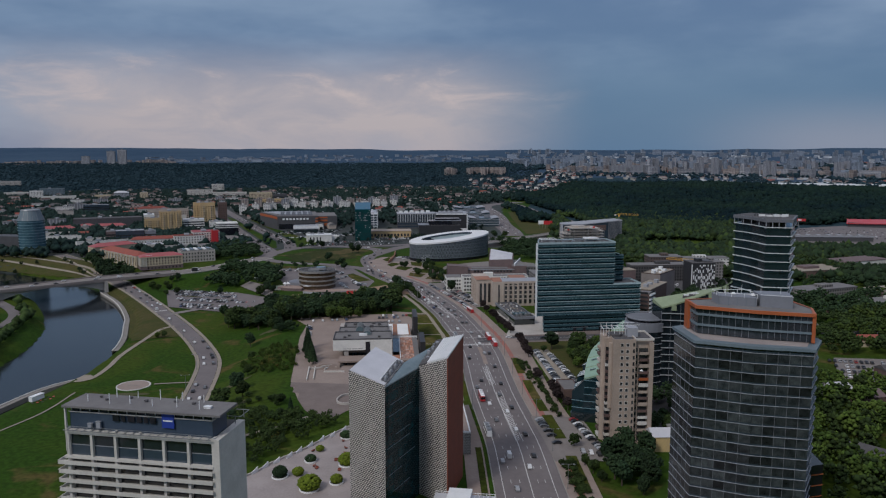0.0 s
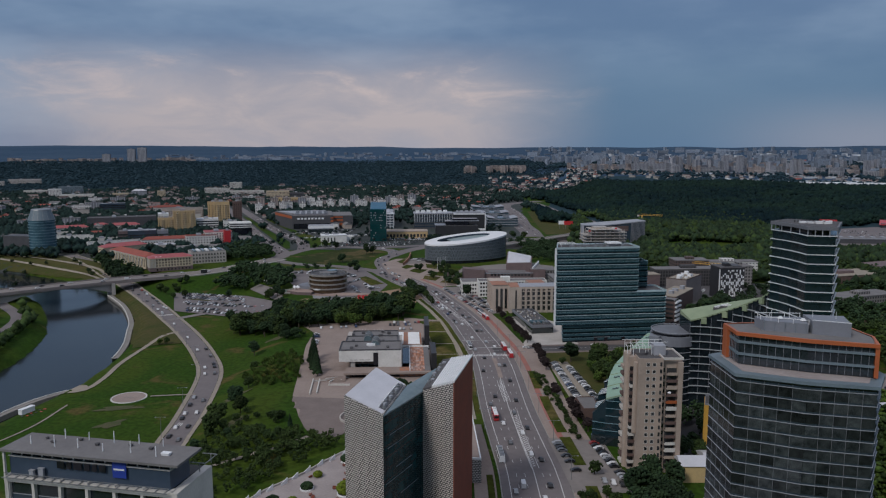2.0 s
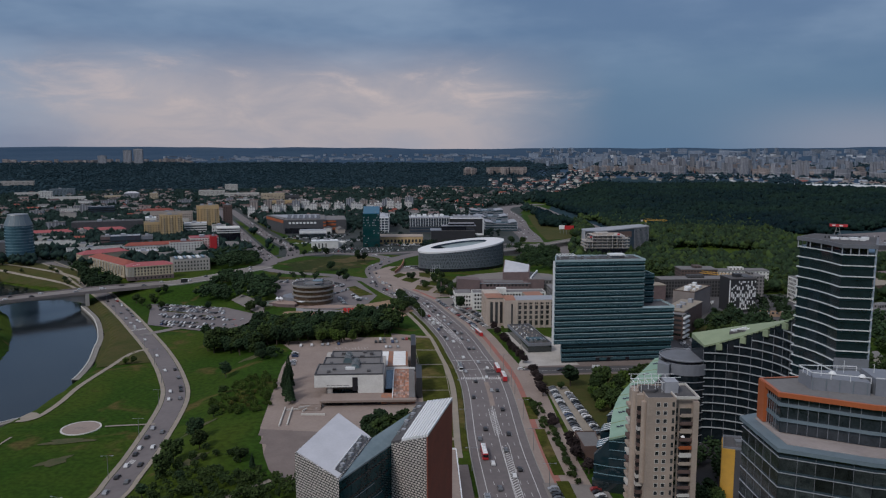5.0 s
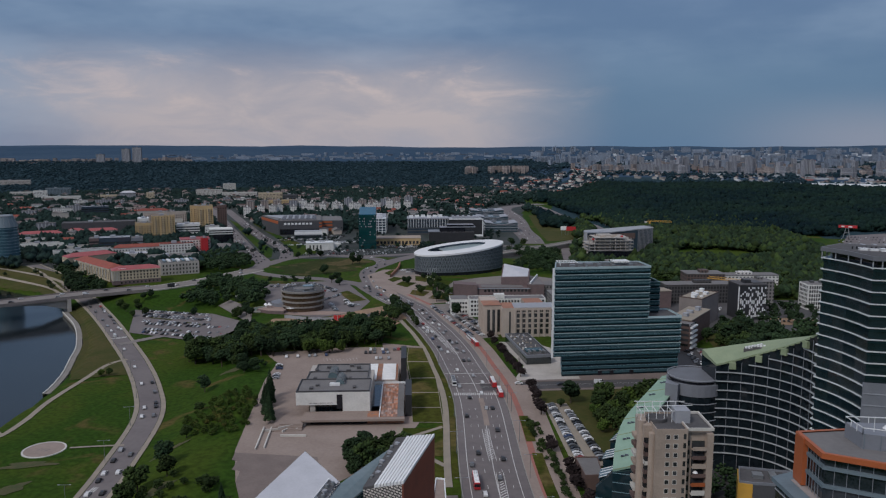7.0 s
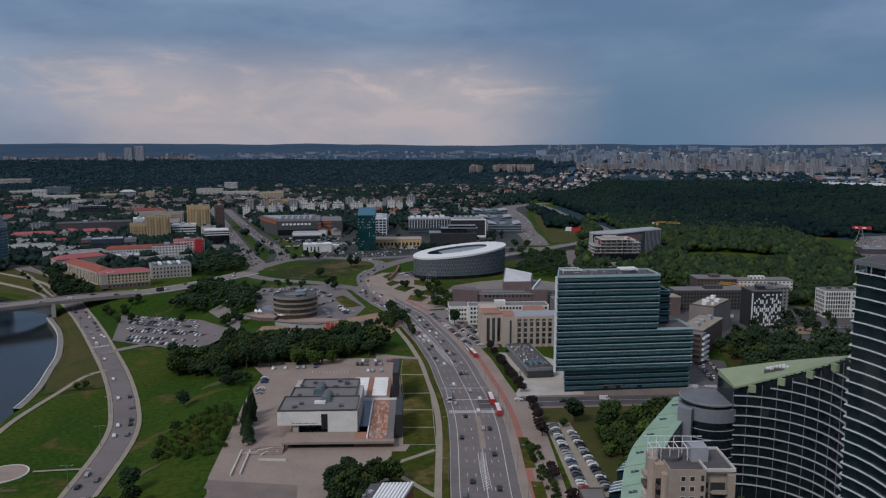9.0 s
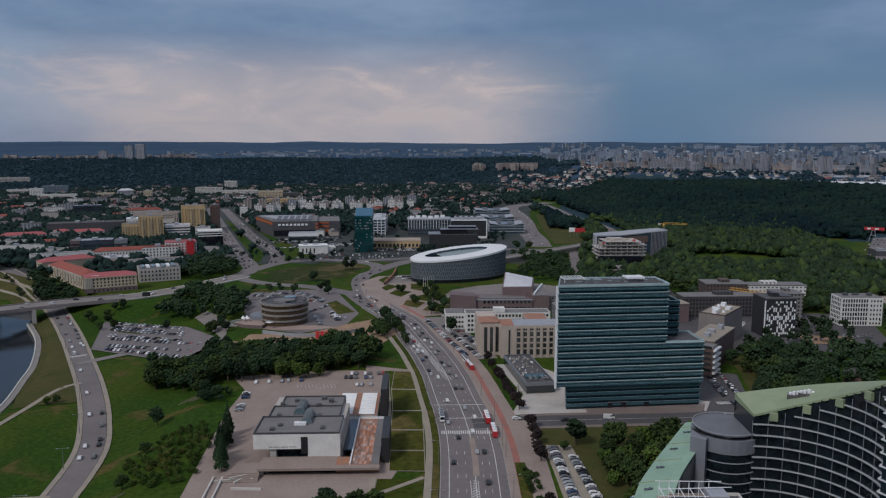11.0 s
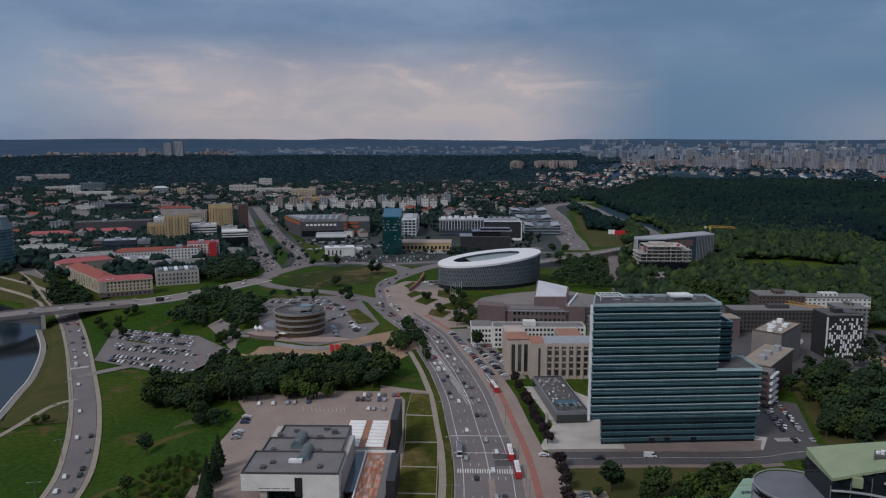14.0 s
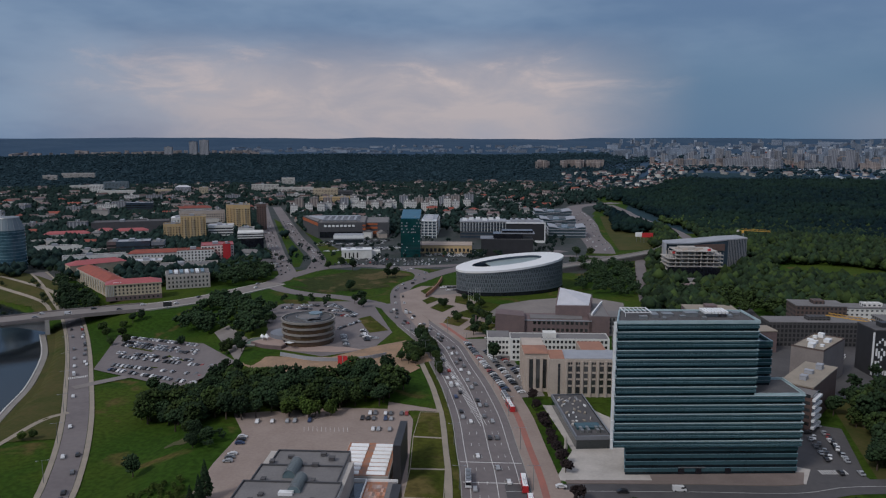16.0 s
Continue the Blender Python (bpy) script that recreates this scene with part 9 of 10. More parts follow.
def clumps(name, centres, radii, material, seed=1, flat=0.85, rough=0.35, rounded=False, small=False):
    """One mesh of many small uneven leaf clumps."""
    rg = np.random.default_rng(seed)
    base_v, base_f = (oct_v, oct_f) if small else (ico_v, ico_f)
    n, m = len(centres), len(base_v)
    C, R = np.asarray(centres, float), np.asarray(radii, float)
    V = np.repeat(base_v[None], n, 0) * (1 + rg.uniform(-rough, rough, (n, m, 1)))
    a = rg.uniform(0, 6.283, n)
    ca, sa = np.cos(a)[:, None], np.sin(a)[:, None]
    X, Y = V[:, :, 0] * ca - V[:, :, 1] * sa, V[:, :, 0] * sa + V[:, :, 1] * ca
    V = np.stack([X, Y, V[:, :, 2] * flat], -1) * R[:, None, None] + C[:, None, :]
    Fc = (base_f[None] + (np.arange(n) * m)[:, None, None]).reshape(-1, 3)
    me = bpy.data.meshes.new(name)
    me.vertices.add(n * m)
    me.vertices.foreach_set("co", V.reshape(-1))
    me.loops.add(len(Fc) * 3)
    me.loops.foreach_set("vertex_index", Fc.reshape(-1).astype(np.int32))
    me.polygons.add(len(Fc))
    me.polygons.foreach_set("loop_start", np.arange(len(Fc), dtype=np.int32) * 3)
    if rounded:
        me.polygons.foreach_set("use_smooth", np.ones(len(Fc), dtype=bool))
    me.update(calc_edges=True)
    me.materials.append(M[material])
    return me


def crown_points(rg, shape, h, r, count):
    """Places and sizes of the clumps of one crown."""
    pts, rad = [], []
    if shape == "broad":
        lobes = [(rg.uniform(-.5, .5) * r, rg.uniform(-.5, .5) * r, h * rg.uniform(.45, .8), r * rg.uniform(.45, .7)) for _ in range(7)] + [(0, 0, h * .7, r * .75)]
        for k in range(count):
            x, y, z, q = lobes[k % len(lobes)]
            d = rg.normal(size=3)
            d /= np.linalg.norm(d)
            s = q * rg.uniform(.72, 1.05)
            pts.append((x + d[0] * s, y + d[1] * s, max(h * .18, z + d[2] * s * .85)))
            rad.append(r * rg.uniform(.095, .185))
    elif shape == "cone":
        for k in range(count):
            q = rg.uniform(0.05, 1) ** .8
            a = rg.uniform(0, 6.283)
            s = r * (1 - q) * rg.uniform(.7, 1.05) + .1
            pts.append((math.cos(a) * s, math.sin(a) * s, h * (.08 + .9 * q)))
            rad.append(r * rg.uniform(.16, .28) * (1.15 - q))
    else:
        for k in range(count):
            d = rg.normal(size=3)
            d /= np.linalg.norm(d)
            s = rg.uniform(.93, 1.0)
            pts.append((d[0] * s * r, d[1] * s * r, max(.15, h * .5 + d[2] * s * h * .47)))
            rad.append(r * rg.uniform(.13, .19))
    return pts, rad


def make_tree(shape, h, r, material, count, seed, label, name="tree"):
    rg = np.random.default_rng(seed)
    t = thing(name, 0, 0, 0, 0, label, "tree" if name == "tree" else "shrub")
    tr = MB()
    k = 7
    hgt = h * (.75 if shape != "ball" else .4)
    tr.tube(0, 0, r * .075 + .08, r * .04 + .04, -.3, hgt * .45, k).tube(0, 0, r * .04 + .04, .05, hgt * .45, hgt, k)
    if shape == "broad":
        for q in range(5):
            a = q * 1.26 + seed
            b = Vector((math.cos(a), math.sin(a))) * r * .5
            w = Vector((-math.sin(a), math.cos(a))) * .12
            tr.prism([tuple(-w), tuple(b - w * .5), tuple(b + w * .5), tuple(w)], [h * .28, h * .55, h * .55, h * .28], [h * .31, h * .57, h * .57, h * .31])
    part("trunk", tr, "bark", t)
    p, q = crown_points(rg, shape, h, r, count)
    part("crown", clumps("crown", p, q, material, seed, .85, .4, False, True), material, t)
    return t


B_, L_, D_, P_, C_, S_ = [], [], [], [], [], []
for s in range(3):
    B_.append(make_tree("broad", 12, 5.2, "leaf", 420, 10 + s, "broad green tree with an uneven crown"))
    D_.append(make_tree("broad", 12, 4.8, "leaf_dark", 420, 20 + s, "dense dark green tree with an uneven crown"))
for s in range(2):
    L_.append(make_tree("broad", 10, 4.8, "leaf_light", 400, 30 + s, "light green leafy garden tree"))
    P_.append(make_tree("broad", 7, 3.0, "leaf_plum", 260, 40 + s, "dark plum-leaved street tree"))
    C_.append(make_tree("cone", 14, 2.7, "leaf_dark", 420, 50 + s, "tall dark green conifer tree"))
S_.append(make_tree("ball", 3.2, 2.2, "leaf_gold", 420, 60, "clipped yellow-green round shrub", "shrub"))
S_.append(make_tree("ball", 3.0, 2.1, "leaf_dark", 420, 61, "clipped dark round shrub", "shrub"))
S_.append(make_tree("broad", 2.6, 1.9, "leaf", 130, 62, "low rounded green bush", "shrub"))
S_.append(make_tree("broad", 2.8, 1.8, "leaf_light", 120, 63, "young light green fruit bush", "shrub"))
S_.append(make_tree("broad", 2.6, 1.7, "leaf_olive", 120, 64, "young yellowish fruit bush", "shrub"))
PLACED = set()


def plant(kinds, x, y, size, group, z=None):
    """Sets a tree (the first of each kind is the model itself)."""
    ob = rng.choice(kinds)
    m = pose(x, y, ground(x, y) if z is None else z, 0, 0, rng.uniform(0, 360))
    if ob.name not in PLACED:
        PLACED.add(ob.name)
        ob.matrix_basis = m
        c = ob
    else:
        c = copy_thing(ob, m)
    s = size * rng.uniform(.85, 1.15)
    c.scale = (s, s, s * rng.uniform(.88, 1.12))
    tagged(c, group=group)
    return c


def inside(poly, x, y):
    hit, n = False, len(poly)
    for i in range(n):
        (x0, y0), (x1, y1) = poly[i], poly[(i + 1) % n]
        if (y0 > y) != (y1 > y) and x < (x1 - x0) * (y - y0) / (y1 - y0) + x0:
            hit = not hit
    return hit


def grove(kinds, poly, apart, size, group, keep=1.0):
    xs, ys = [p[0] for p in poly], [p[1] for p in poly]
    y = min(ys)
    row = 0
    while y < max(ys):
        x = min(xs) + (row % 2) * apart / 2
        while x < max(xs):
            px, py = x + rng.uniform(-.35, .35) * apart, y + rng.uniform(-.35, .35) * apart
            if inside(poly, px, py) and rng.random() < keep:
                plant(kinds, px, py, size * rng.uniform(.8, 1.2), group)
            x += apart
        y += apart * .87
        row += 1


def grove_stuff(name, label, poly, apart, size, material, count=55, keep=.9, seed=3):
    """A stand of trees too many to tell apart, crowns and trunks in one mesh."""
    rr = np.random.default_rng(seed)
    xs, ys = [p[0] for p in poly], [p[1] for p in poly]
    C, R = [], []
    y = min(ys)
    while y < max(ys):
        x = min(xs) + rr.uniform(0, apart)
        while x < max(xs):
            px, py = x + rr.uniform(-.4, .4) * apart, y + rr.uniform(-.4, .4) * apart
            if inside(poly, px, py) and rr.random() < keep and all((px - a) ** 2 + (py - b) ** 2 > (c * .8) ** 2 for a, b, c in BUILT):
                s = size * rr.uniform(.7, 1.25)
                p, q = crown_points(rr, "broad", 12 * s, 5 * s, count)
                g = ground(px, py)
                C += [(px + u, py + v, g + w) for u, v, w in p]
                R += [v * 1.35 for v in q]
            x += apart
        y += apart * .87
    tagged(new(name, clumps(name, C, R, material, seed, .85, .35, True, True)), label, "trees", kind="stuff")


# the belt of trees between the gallery and the round office
grove(B_ + D_ + D_, [(-250, 536), (-232, 524), (-208, 517), (-166, 545), (-124, 572), (-128, 604), (-144, 618), (-162, 594), (-184, 581), (-226, 570), (-254, 566)], 7.6, 1.0, "tree belt")
grove(L_, [(-180, 534), (-146, 545), (-144, 556), (-176, 546)], 8, .8, "tree belt", .8)
grove(B_ + D_, [(-146, 640), (-138, 632), (-128, 652), (-140, 690), (-150, 706), (-153, 700)], 7.5, .6, "roadside trees")
# banks and slopes by the bridge and car park
grove_stuff("bank_trees", "dense dark trees on the slope by the bridge", [(-348, 700), (-330, 682), (-300, 690), (-262, 668), (-258, 690), (-282, 730), (-336, 780), (-350, 740)], 9.5, .95, "leaf_dark", 90, .95, 51)
grove(B_ + D_, [(-276, 640), (-254, 630), (-250, 645), (-268, 662)], 9, .7, "trees by the bridge")
grove(B_, [(-400, 675), (-378, 660), (-352, 640), (-346, 648), (-370, 678), (-388, 694)], 9, .6, "trees by the bridge", .5)
grove(D_, [(-386, 692), (-364, 690), (-362, 704), (-382, 708)], 8, .85, "trees by the bridge", .9)
grove_stuff("bank_trees", "low trees along the link road", [(-300, 775), (-250, 768), (-246, 778), (-298, 790)], 9, .6, "leaf_dark", 60, .8, 52)
# single trees and bushes on the park slope
for x, y, s, k in [(-204, 474, .8, D_), (-189, 440, .55, B_), (-169, 374, .9, D_), (-161, 362, .7, B_), (-164, 338, .8, B_), (-168, 352, .9, B_), (-158, 350, .45, B_), (-152, 330, .45, D_), (-163, 320, .5, D_), (-268, 572, .9, D_), (-256, 566, .7, D_), (-196, 506, .7, D_), (-187, 502, .75, D_), (-203, 512, .6, B_), (-191, 497, .6, D_),
                   (-285, 497, .5, L_), (-281, 500, .4, B_), (-271, 575, .5, B_), (-176, 404, .5, B_), (-312, 660, .6, D_), (-246, 610, .6, D_), (-233, 602, .6, D_), (-136, 350, .5, B_)]:
    plant(k, x, y, s, "park trees")
grove_stuff("hedge", "dark bushy hedge beside the forecourt", [(-197, 498), (-198, 508), (-186, 511), (-176, 502), (-182, 494)], 4.4, .42, "leaf_dark", 45, .95, 81)
grove([S_[3]], [(-192, 426), (-186, 458), (-171, 469), (-150, 424), (-156, 404), (-173, 402)], 4.6, .85, "bushes on the slope", .85)
grove([S_[4]], [(-182, 418), (-176, 438), (-164, 436), (-160, 410), (-172, 406)], 5.0, .8, "bushes on the slope", .8)
grove([S_[2]], [(-150, 300), (-172, 310), (-166, 352), (-148, 372), (-128, 344), (-108, 334), (-118, 300)], 6.2, 1.1, "scrub on the slope", .6)
strip(smooth([(-146, 297), (-138, 305), (-132, 313), (-124, 321), (-116, 335)], 4), 0, 2.6, 0.4, "path", "pavement", label="pale trodden path through the thicket")
grove_stuff("scrub", "low dark thicket below the forecourt", [(-160, 300), (-172, 318), (-160, 338), (-128, 336), (-104, 340), (-106, 326), (-118, 306)], 4.4, .34, "leaf", 40, .6, 43)
grove_stuff("scrub", "dark tangled scrub on the slope", [(-146, 240), (-127, 262), (-103, 318), (-96, 334), (-110, 334), (-140, 330), (-160, 290)], 4.2, .36, "leaf", 40, .72, 41)
for x, y in ((-153, 441), (-149, 434), (-145, 427), (-155, 449), (-157, 456), (-142, 421), (-147, 429), (-152, 446)):
    plant(C_, x, y, 1.0, "conifers by the gallery")
plant(C_, -128, 344, .6, "conifers by the gallery")
grove(D_ + B_, [(-92, 372), (-72, 372), (-70, 398), (-90, 402)], 7.0, .8, "trees below the gallery")
# trees along the avenue
for x, y in ((-57, 597), (-53, 584), (-47, 566), (-44, 558), (-41, 549), (-39, 541), (-36, 533), (-33, 524), (-30, 517), (-22, 494), (-20, 484), (-18, 474), (-17, 465), (-15, 457), (-9, 418), (-8, 412), (0, 392), (2, 384), (3, 376), (8, 364)):
    plant(P_, x, y, .95, "plum trees along the avenue")
for x, y in ((-6, 470), (14, 298), (17, 291), (20, 284), (10, 318)):
    plant(B_, x, y, .42, "street trees")
grove([S_[2]], [(-22, 446), (-16, 446), (6, 352), (2, 352)], 2.9, .8, "shrubs in the verge", .75)
grove([S_[2]], [(4, 300), (9, 300), (18, 262), (12, 262)], 2.9, .8, "shrubs in the verge", .8)
grove(B_ + D_, [(-128, 660), (-124, 660), (-158, 716), (-160, 712)], 5, .4, "roadside trees")
grove(L_ + B_, [(10, 470), (34, 488), (52, 494), (52, 470), (34, 430), (20, 420), (12, 440)], 7.5, .8, "trees by the car park")
plant(D_, -1, 477, .95, "trees by the car park")
grove(D_, [(27, 318), (34, 320), (42, 312), (44, 290), (36, 270), (24, 284), (22, 304)], 7.0, .78, "trees below the flats")
grove(D_ + B_, [(40, 330), (47, 334), (60, 350), (52, 356), (44, 344)], 7.5, .7, "trees below the flats")
grove_stuff("court_trees", "dark trees in the court of the curved block", [(44, 372), (50, 398), (62, 399), (74, 394), (80, 384), (70, 368), (56, 364)], 7.0, .6, "leaf_dark", 55, .9, 83)
# leafy quarter to the right
grove_stuff("garden_trees", "green garden trees among small houses", [(98, 300), (150, 270), (215, 290), (240, 420), (165, 428), (120, 420), (96, 360)], 9, .85, "leaf_light", 60, .8, 21)
grove_stuff("garden_trees", "green garden trees among small houses", [(84, 262), (150, 262), (205, 300), (215, 400), (130, 410), (92, 330)], 13, .9, "leaf", 60, .7, 22)
grove_stuff("garden_trees", "dark trees between the offices", [(96, 640), (122, 650), (140, 680), (190, 690), (180, 730), (150, 735), (118, 690), (96, 680)], 9, .8, "leaf_dark", 60, .7, 71)
for x, y, s in ((92, 555, .9), (98, 574, 1.0), (100, 590, 1.1), (95, 604, .9), (103, 545, .9), (76, 515, .5), (88, 618, .8), (96, 562, .8)):
    plant(D_ + B_, x, y, s, "garden trees")
grove(D_ + D_ + B_, [(94, 552), (124, 556), (128, 600), (116, 640), (98, 630)], 9, 1.15, "garden trees", .95)
grove_stuff("garden_trees", "dark garden trees among small houses", [(126, 590), (200, 580), (260, 600), (260, 670), (160, 660), (118, 650)], 10, .95, "leaf_dark", 60, .85, 23)
grove_stuff("garden_trees", "green garden trees among small houses", [(96, 470), (150, 488), (240, 490), (310, 560), (320, 660), (200, 590), (130, 556), (98, 520)], 9.5, .85, "leaf", 60, .8, 24)
grove_stuff("garden_trees", "light green garden trees among small houses", [(180, 500), (250, 500), (330, 600), (420, 760), (330, 800), (250, 650)], 12, .9, "leaf_light", 55, .8, 25)
grove_stuff("garden_trees", "dark trees about the low blocks", [(240, 600), (330, 560), (420, 700), (400, 860), (300, 860), (240, 780), (210, 790), (205, 700)], 13, .9, "leaf_dark", 50, .7, 26)
grove_stuff("garden_trees", "green trees behind the offices", [(40, 830), (200, 800), (290, 830), (290, 900), (30, 900)], 11, .95, "leaf", 50, .85, 27)
grove_stuff("town_trees", "scattered dark trees between the far roads", [(-400, 905), (-330, 970), (-240, 1000), (-190, 1100), (-300, 1190), (-440, 1080)], 17, .6, "leaf_town", 45, .45, 63)
grove_stuff("town_trees", "dark trees round the far offices", [(-200, 1010), (-120, 1090), (-110, 1240), (-160, 1250), (-190, 1180), (-205, 1090)], 14, .7, "leaf_town", 45, .6, 64)
grove_stuff("bank_trees", "dark trees between the roads beyond the bridge", [(-700, 810), (-600, 780), (-520, 750), (-500, 770), (-560, 840), (-680, 870)], 15, .7, "leaf_dark", 55, .35, 65)
grove_stuff("hall_trees", "tall dark conifers beside the red-roofed hall", [(-470, 716), (-436, 706), (-440, 728), (-470, 752), (-500, 788), (-534, 790), (-500, 752)], 8.5, 1.05, "leaf_dark", 60, .9, 61)
grove_stuff("hall_trees", "dark trees between the hall and the far street", [(-396, 812), (-362, 822), (-352, 866), (-382, 900), (-408, 920), (-420, 880)], 9, .95, "leaf_dark", 60, .85, 62)
grove_stuff("hall_trees", "tall dark trees before the red-roofed hall", [(-528, 772), (-448, 728), (-442, 733), (-470, 756), (-520, 788)], 7.5, .85, "leaf_dark", 60, .9, 28)
grove_stuff("hall_trees", "dark trees beside the far street", [(-392, 850), (-370, 840), (-362, 880), (-420, 985), (-452, 990), (-430, 920)], 10, .8, "leaf_dark", 55, .85, 29)
grove_stuff("town_trees", "dark trees before the far offices", [(-262, 1030), (-150, 1050), (-150, 1085), (-262, 1062)], 13, .6, "leaf_dark", 45, .6, 30)
grove_stuff("woodland", "green trees behind the ring-shaped office", [(-70, 890), (-10, 868), (-26, 1040), (-90, 1040), (-64, 960)], 9.5, .8, "leaf_dark", 60, .8, 31)
grove_stuff("woodland", "trees beside the lane", [(6, 860), (30, 860), (20, 960), (-6, 960)], 9.5, .8, "leaf_dark", 60, .9, 32)
plant(L_, -99, 700, .9, "trees of the paved square")
for x, y in ((-148, 711), (-144, 703), (-140, 695), (-136, 687), (-132, 679), (-128, 671), (-124, 662), (-120, 653), (-116, 643), (-113, 634), (-110, 626)):
    plant(B_ + D_, x - 6, y, .5, "roadside trees")
for x, y, s in ((-92, 662, .95), (-118, 716, .7), (-112, 722, .6), (-117, 759, .6), (-124, 764, .7), (-130, 778, .6), (-138, 784, .7), (-108, 712, .5), (-89, 1091, .9), (-74, 1098, .8), (-60, 940, .9)):
    plant(B_ + D_, x, y, s, "trees of the paved square")
for x, y in ((-136, 780), (-128, 770), (-132, 800), (-120, 760), (-126, 752), (-138, 748), (-142, 756), (-124, 740), (-114, 748), (-160, 790), (-166, 798), (-152, 820), (-112, 735), (-118, 726), (-140, 815), (-108, 745)):
    plant(B_ + D_, x, y, .6, "trees of the paved square")
for x, y in ((-328, 935), (-320, 950), (-300, 932), (-262, 938), (-250, 900), (-244, 906), (-258, 830), (-262, 836), (-236, 786), (-232, 790), (-224, 775)):
    plant(D_, x, y, .8, "trees of the interchange")
# shrubs in the hotel's paved garden
TERRACE = smooth([(-122, 262), (-116.4, 270.4), (-113.2, 280.1), (-109, 288.2), (-103.8, 298), (-99.1, 310.9), (-93, 324.2), (-86, 336)], 4)
solo("pavement", patch([tuple(p) for p in TERRACE] + [(-66, 336), (-74, 232), (-112, 250)], 0.3, thick=.4), "garden_paving", "pale rose-white paved garden terrace of the hotel", kind="structure")
rim = thing("terrace_parapet", 0, 0, 0, 0, "low pale parapet along the garden terrace", "parapet")
part("coping", ribbon(TERRACE, 0.25, 0.25, 0.3, z=8.75, thick=1.6), "pale_paving", rim)
fin = thing("terrace_fin", -116.2, 270.5, 8.3, 62, "slender white leaning fin on the terrace edge", "fin", "fins of the terrace")
part("blade", MB().prism([(-1.6, -.12), (1.6, -.12), (1.6, .12), (-1.6, .12)], [0, 0, 0, 0], [.8, 2.3, 2.3, .8]), "white", fin)
for x, y in ((-114.0, 276.1), (-111.1, 281.0), (-107.9, 287.2), (-105.7, 292.8), (-103.0, 299.3), (-100.1, 306.1), (-96.8, 311.9), (-93.7, 319.2)):
    copy_thing(fin, pose(x, y, 8.3, 0, 0, 62))
seat = thing("garden_seat", -87.7, 286.9, 8.3, 10, "small dark red garden seat on the terrace", "seat", "seats of the garden")
part("seat", MB().box(-.7, .7, -.5, .5, .35, .55), "rust", seat)
part("backrest", MB().box(-.7, .7, .4, .55, .55, 1.1), "rust", seat)
part("base", MB().box(-.55, .55, -.4, .4, 0, .35), "dark_roof", seat)
for k, (x, y) in enumerate(((-83.5, 277.7), (-92.8, 312.5), (-90.4, 307.6), (-87.1, 300.0), (-85.9, 294.7), (-100.2, 294.9), (-94.8, 280.2), (-93.2, 278.2))):
    copy_thing(seat, pose(x, y, 8.3, 0, 0, 47 * k))
for k, (x, y, r) in enumerate(((-105.1, 269, 3.3), (-90.1, 260, 3.8), (-97.9, 285, 2.6), (-82.2, 284, 3.4), (-81.5, 267, 2.8), (-90.4, 312, 2.6))):
    tub = thing("planter_ring", x, y, 8.28, 0, "pale round stone kerb of a planting bed", "planter", "planting beds of the garden")
    part("kerb", parapet([(r * math.cos(i * .3142), r * math.sin(i * .3142)) for i in range(20)], 0, .55, .35), "white", tub)
    part("soil", MB().tube(0, 0, r - .3, r - .3, 0, .3, 20), "asphalt_dark", tub, "dark soil")
for x, y, s, k in ((-105.1, 269, 1.42, 1), (-90.1, 260, 1.6, 0), (-98.6, 271.5, .95, 0), (-97.9, 285, 1.1, 1), (-97.5, 296, .85, 0), (-82.2, 284, 1.45, 0), (-81.5, 267, 1.15, 0), (-90.4, 312, 1.1, 1)):
    plant([S_[k]], x, y, s, "clipped garden shrubs", z=8.3)

# woods and town trees, too many to count
rg = np.random.default_rng(77)


def scatter(n, az0, az1, r0, r1, keep=None):
    az, r = np.radians(rg.uniform(az0, az1, n)), np.sqrt(rg.uniform(r0 * r0, r1 * r1, n))
    x, y = np.sin(az) * r, np.cos(az) * r
    return x, y


LANES_WIDE = smooth([(-62, 1120), (-72, 1190), (-92, 1291), (-110, 1428), (-135, 1560), (-158, 1660), (-158, 1741)], 14)
HIGHWAYS = [smooth([(-62, 1120), (-72, 1190), (-92, 1291), (-110, 1428), (-135, 1560), (-158, 1660), (-158, 1741), (-128, 1800), (-90, 1850)], 14), smooth([(-260, 960), (-180, 1010), (-110, 1085), (-40, 1100), (24, 1180), (40, 1270), (22, 1380), (-8, 1465), (-42, 1578), (-62, 1665), (-97, 1790)], 14),
            smooth([(-217, 905), (-205, 955), (-160, 1050), (-110, 1130)], 14), smooth([(-190, 772), (-214, 834), (-221, 873), (-217, 905), (-230, 940), (-262, 957), (-303, 962), (-337, 930), (-346, 880)], 8)]
way = np.vstack([road_pts] + [np.array([tuple(p) for p in h]) for h in HIGHWAYS])


def clear(x, y, house_gap=1.0, road_gap=20):
    ok = np.ones(len(x), bool)
    for px, py in way:
        ok &= (x - px) ** 2 + (y - py) ** 2 > road_gap ** 2
    for bx, by, br in BUILT:
        ok &= (x - bx) ** 2 + (y - by) ** 2 > (br * house_gap) ** 2
    ok &= np.abs(gap(river_line, x, y)) > 45
    for p in LANES_WIDE:
        ok &= (x - p.x) ** 2 + (y - p.y) ** 2 > 40 ** 2
        ok &= ~((np.abs(x - p.x) < 34) & (y < p.y) & (y > p.y - 60))
    return ok


def inside_all(poly, x, y):
    return np.array([inside(poly, a, b) for a, b in zip(x, y)])


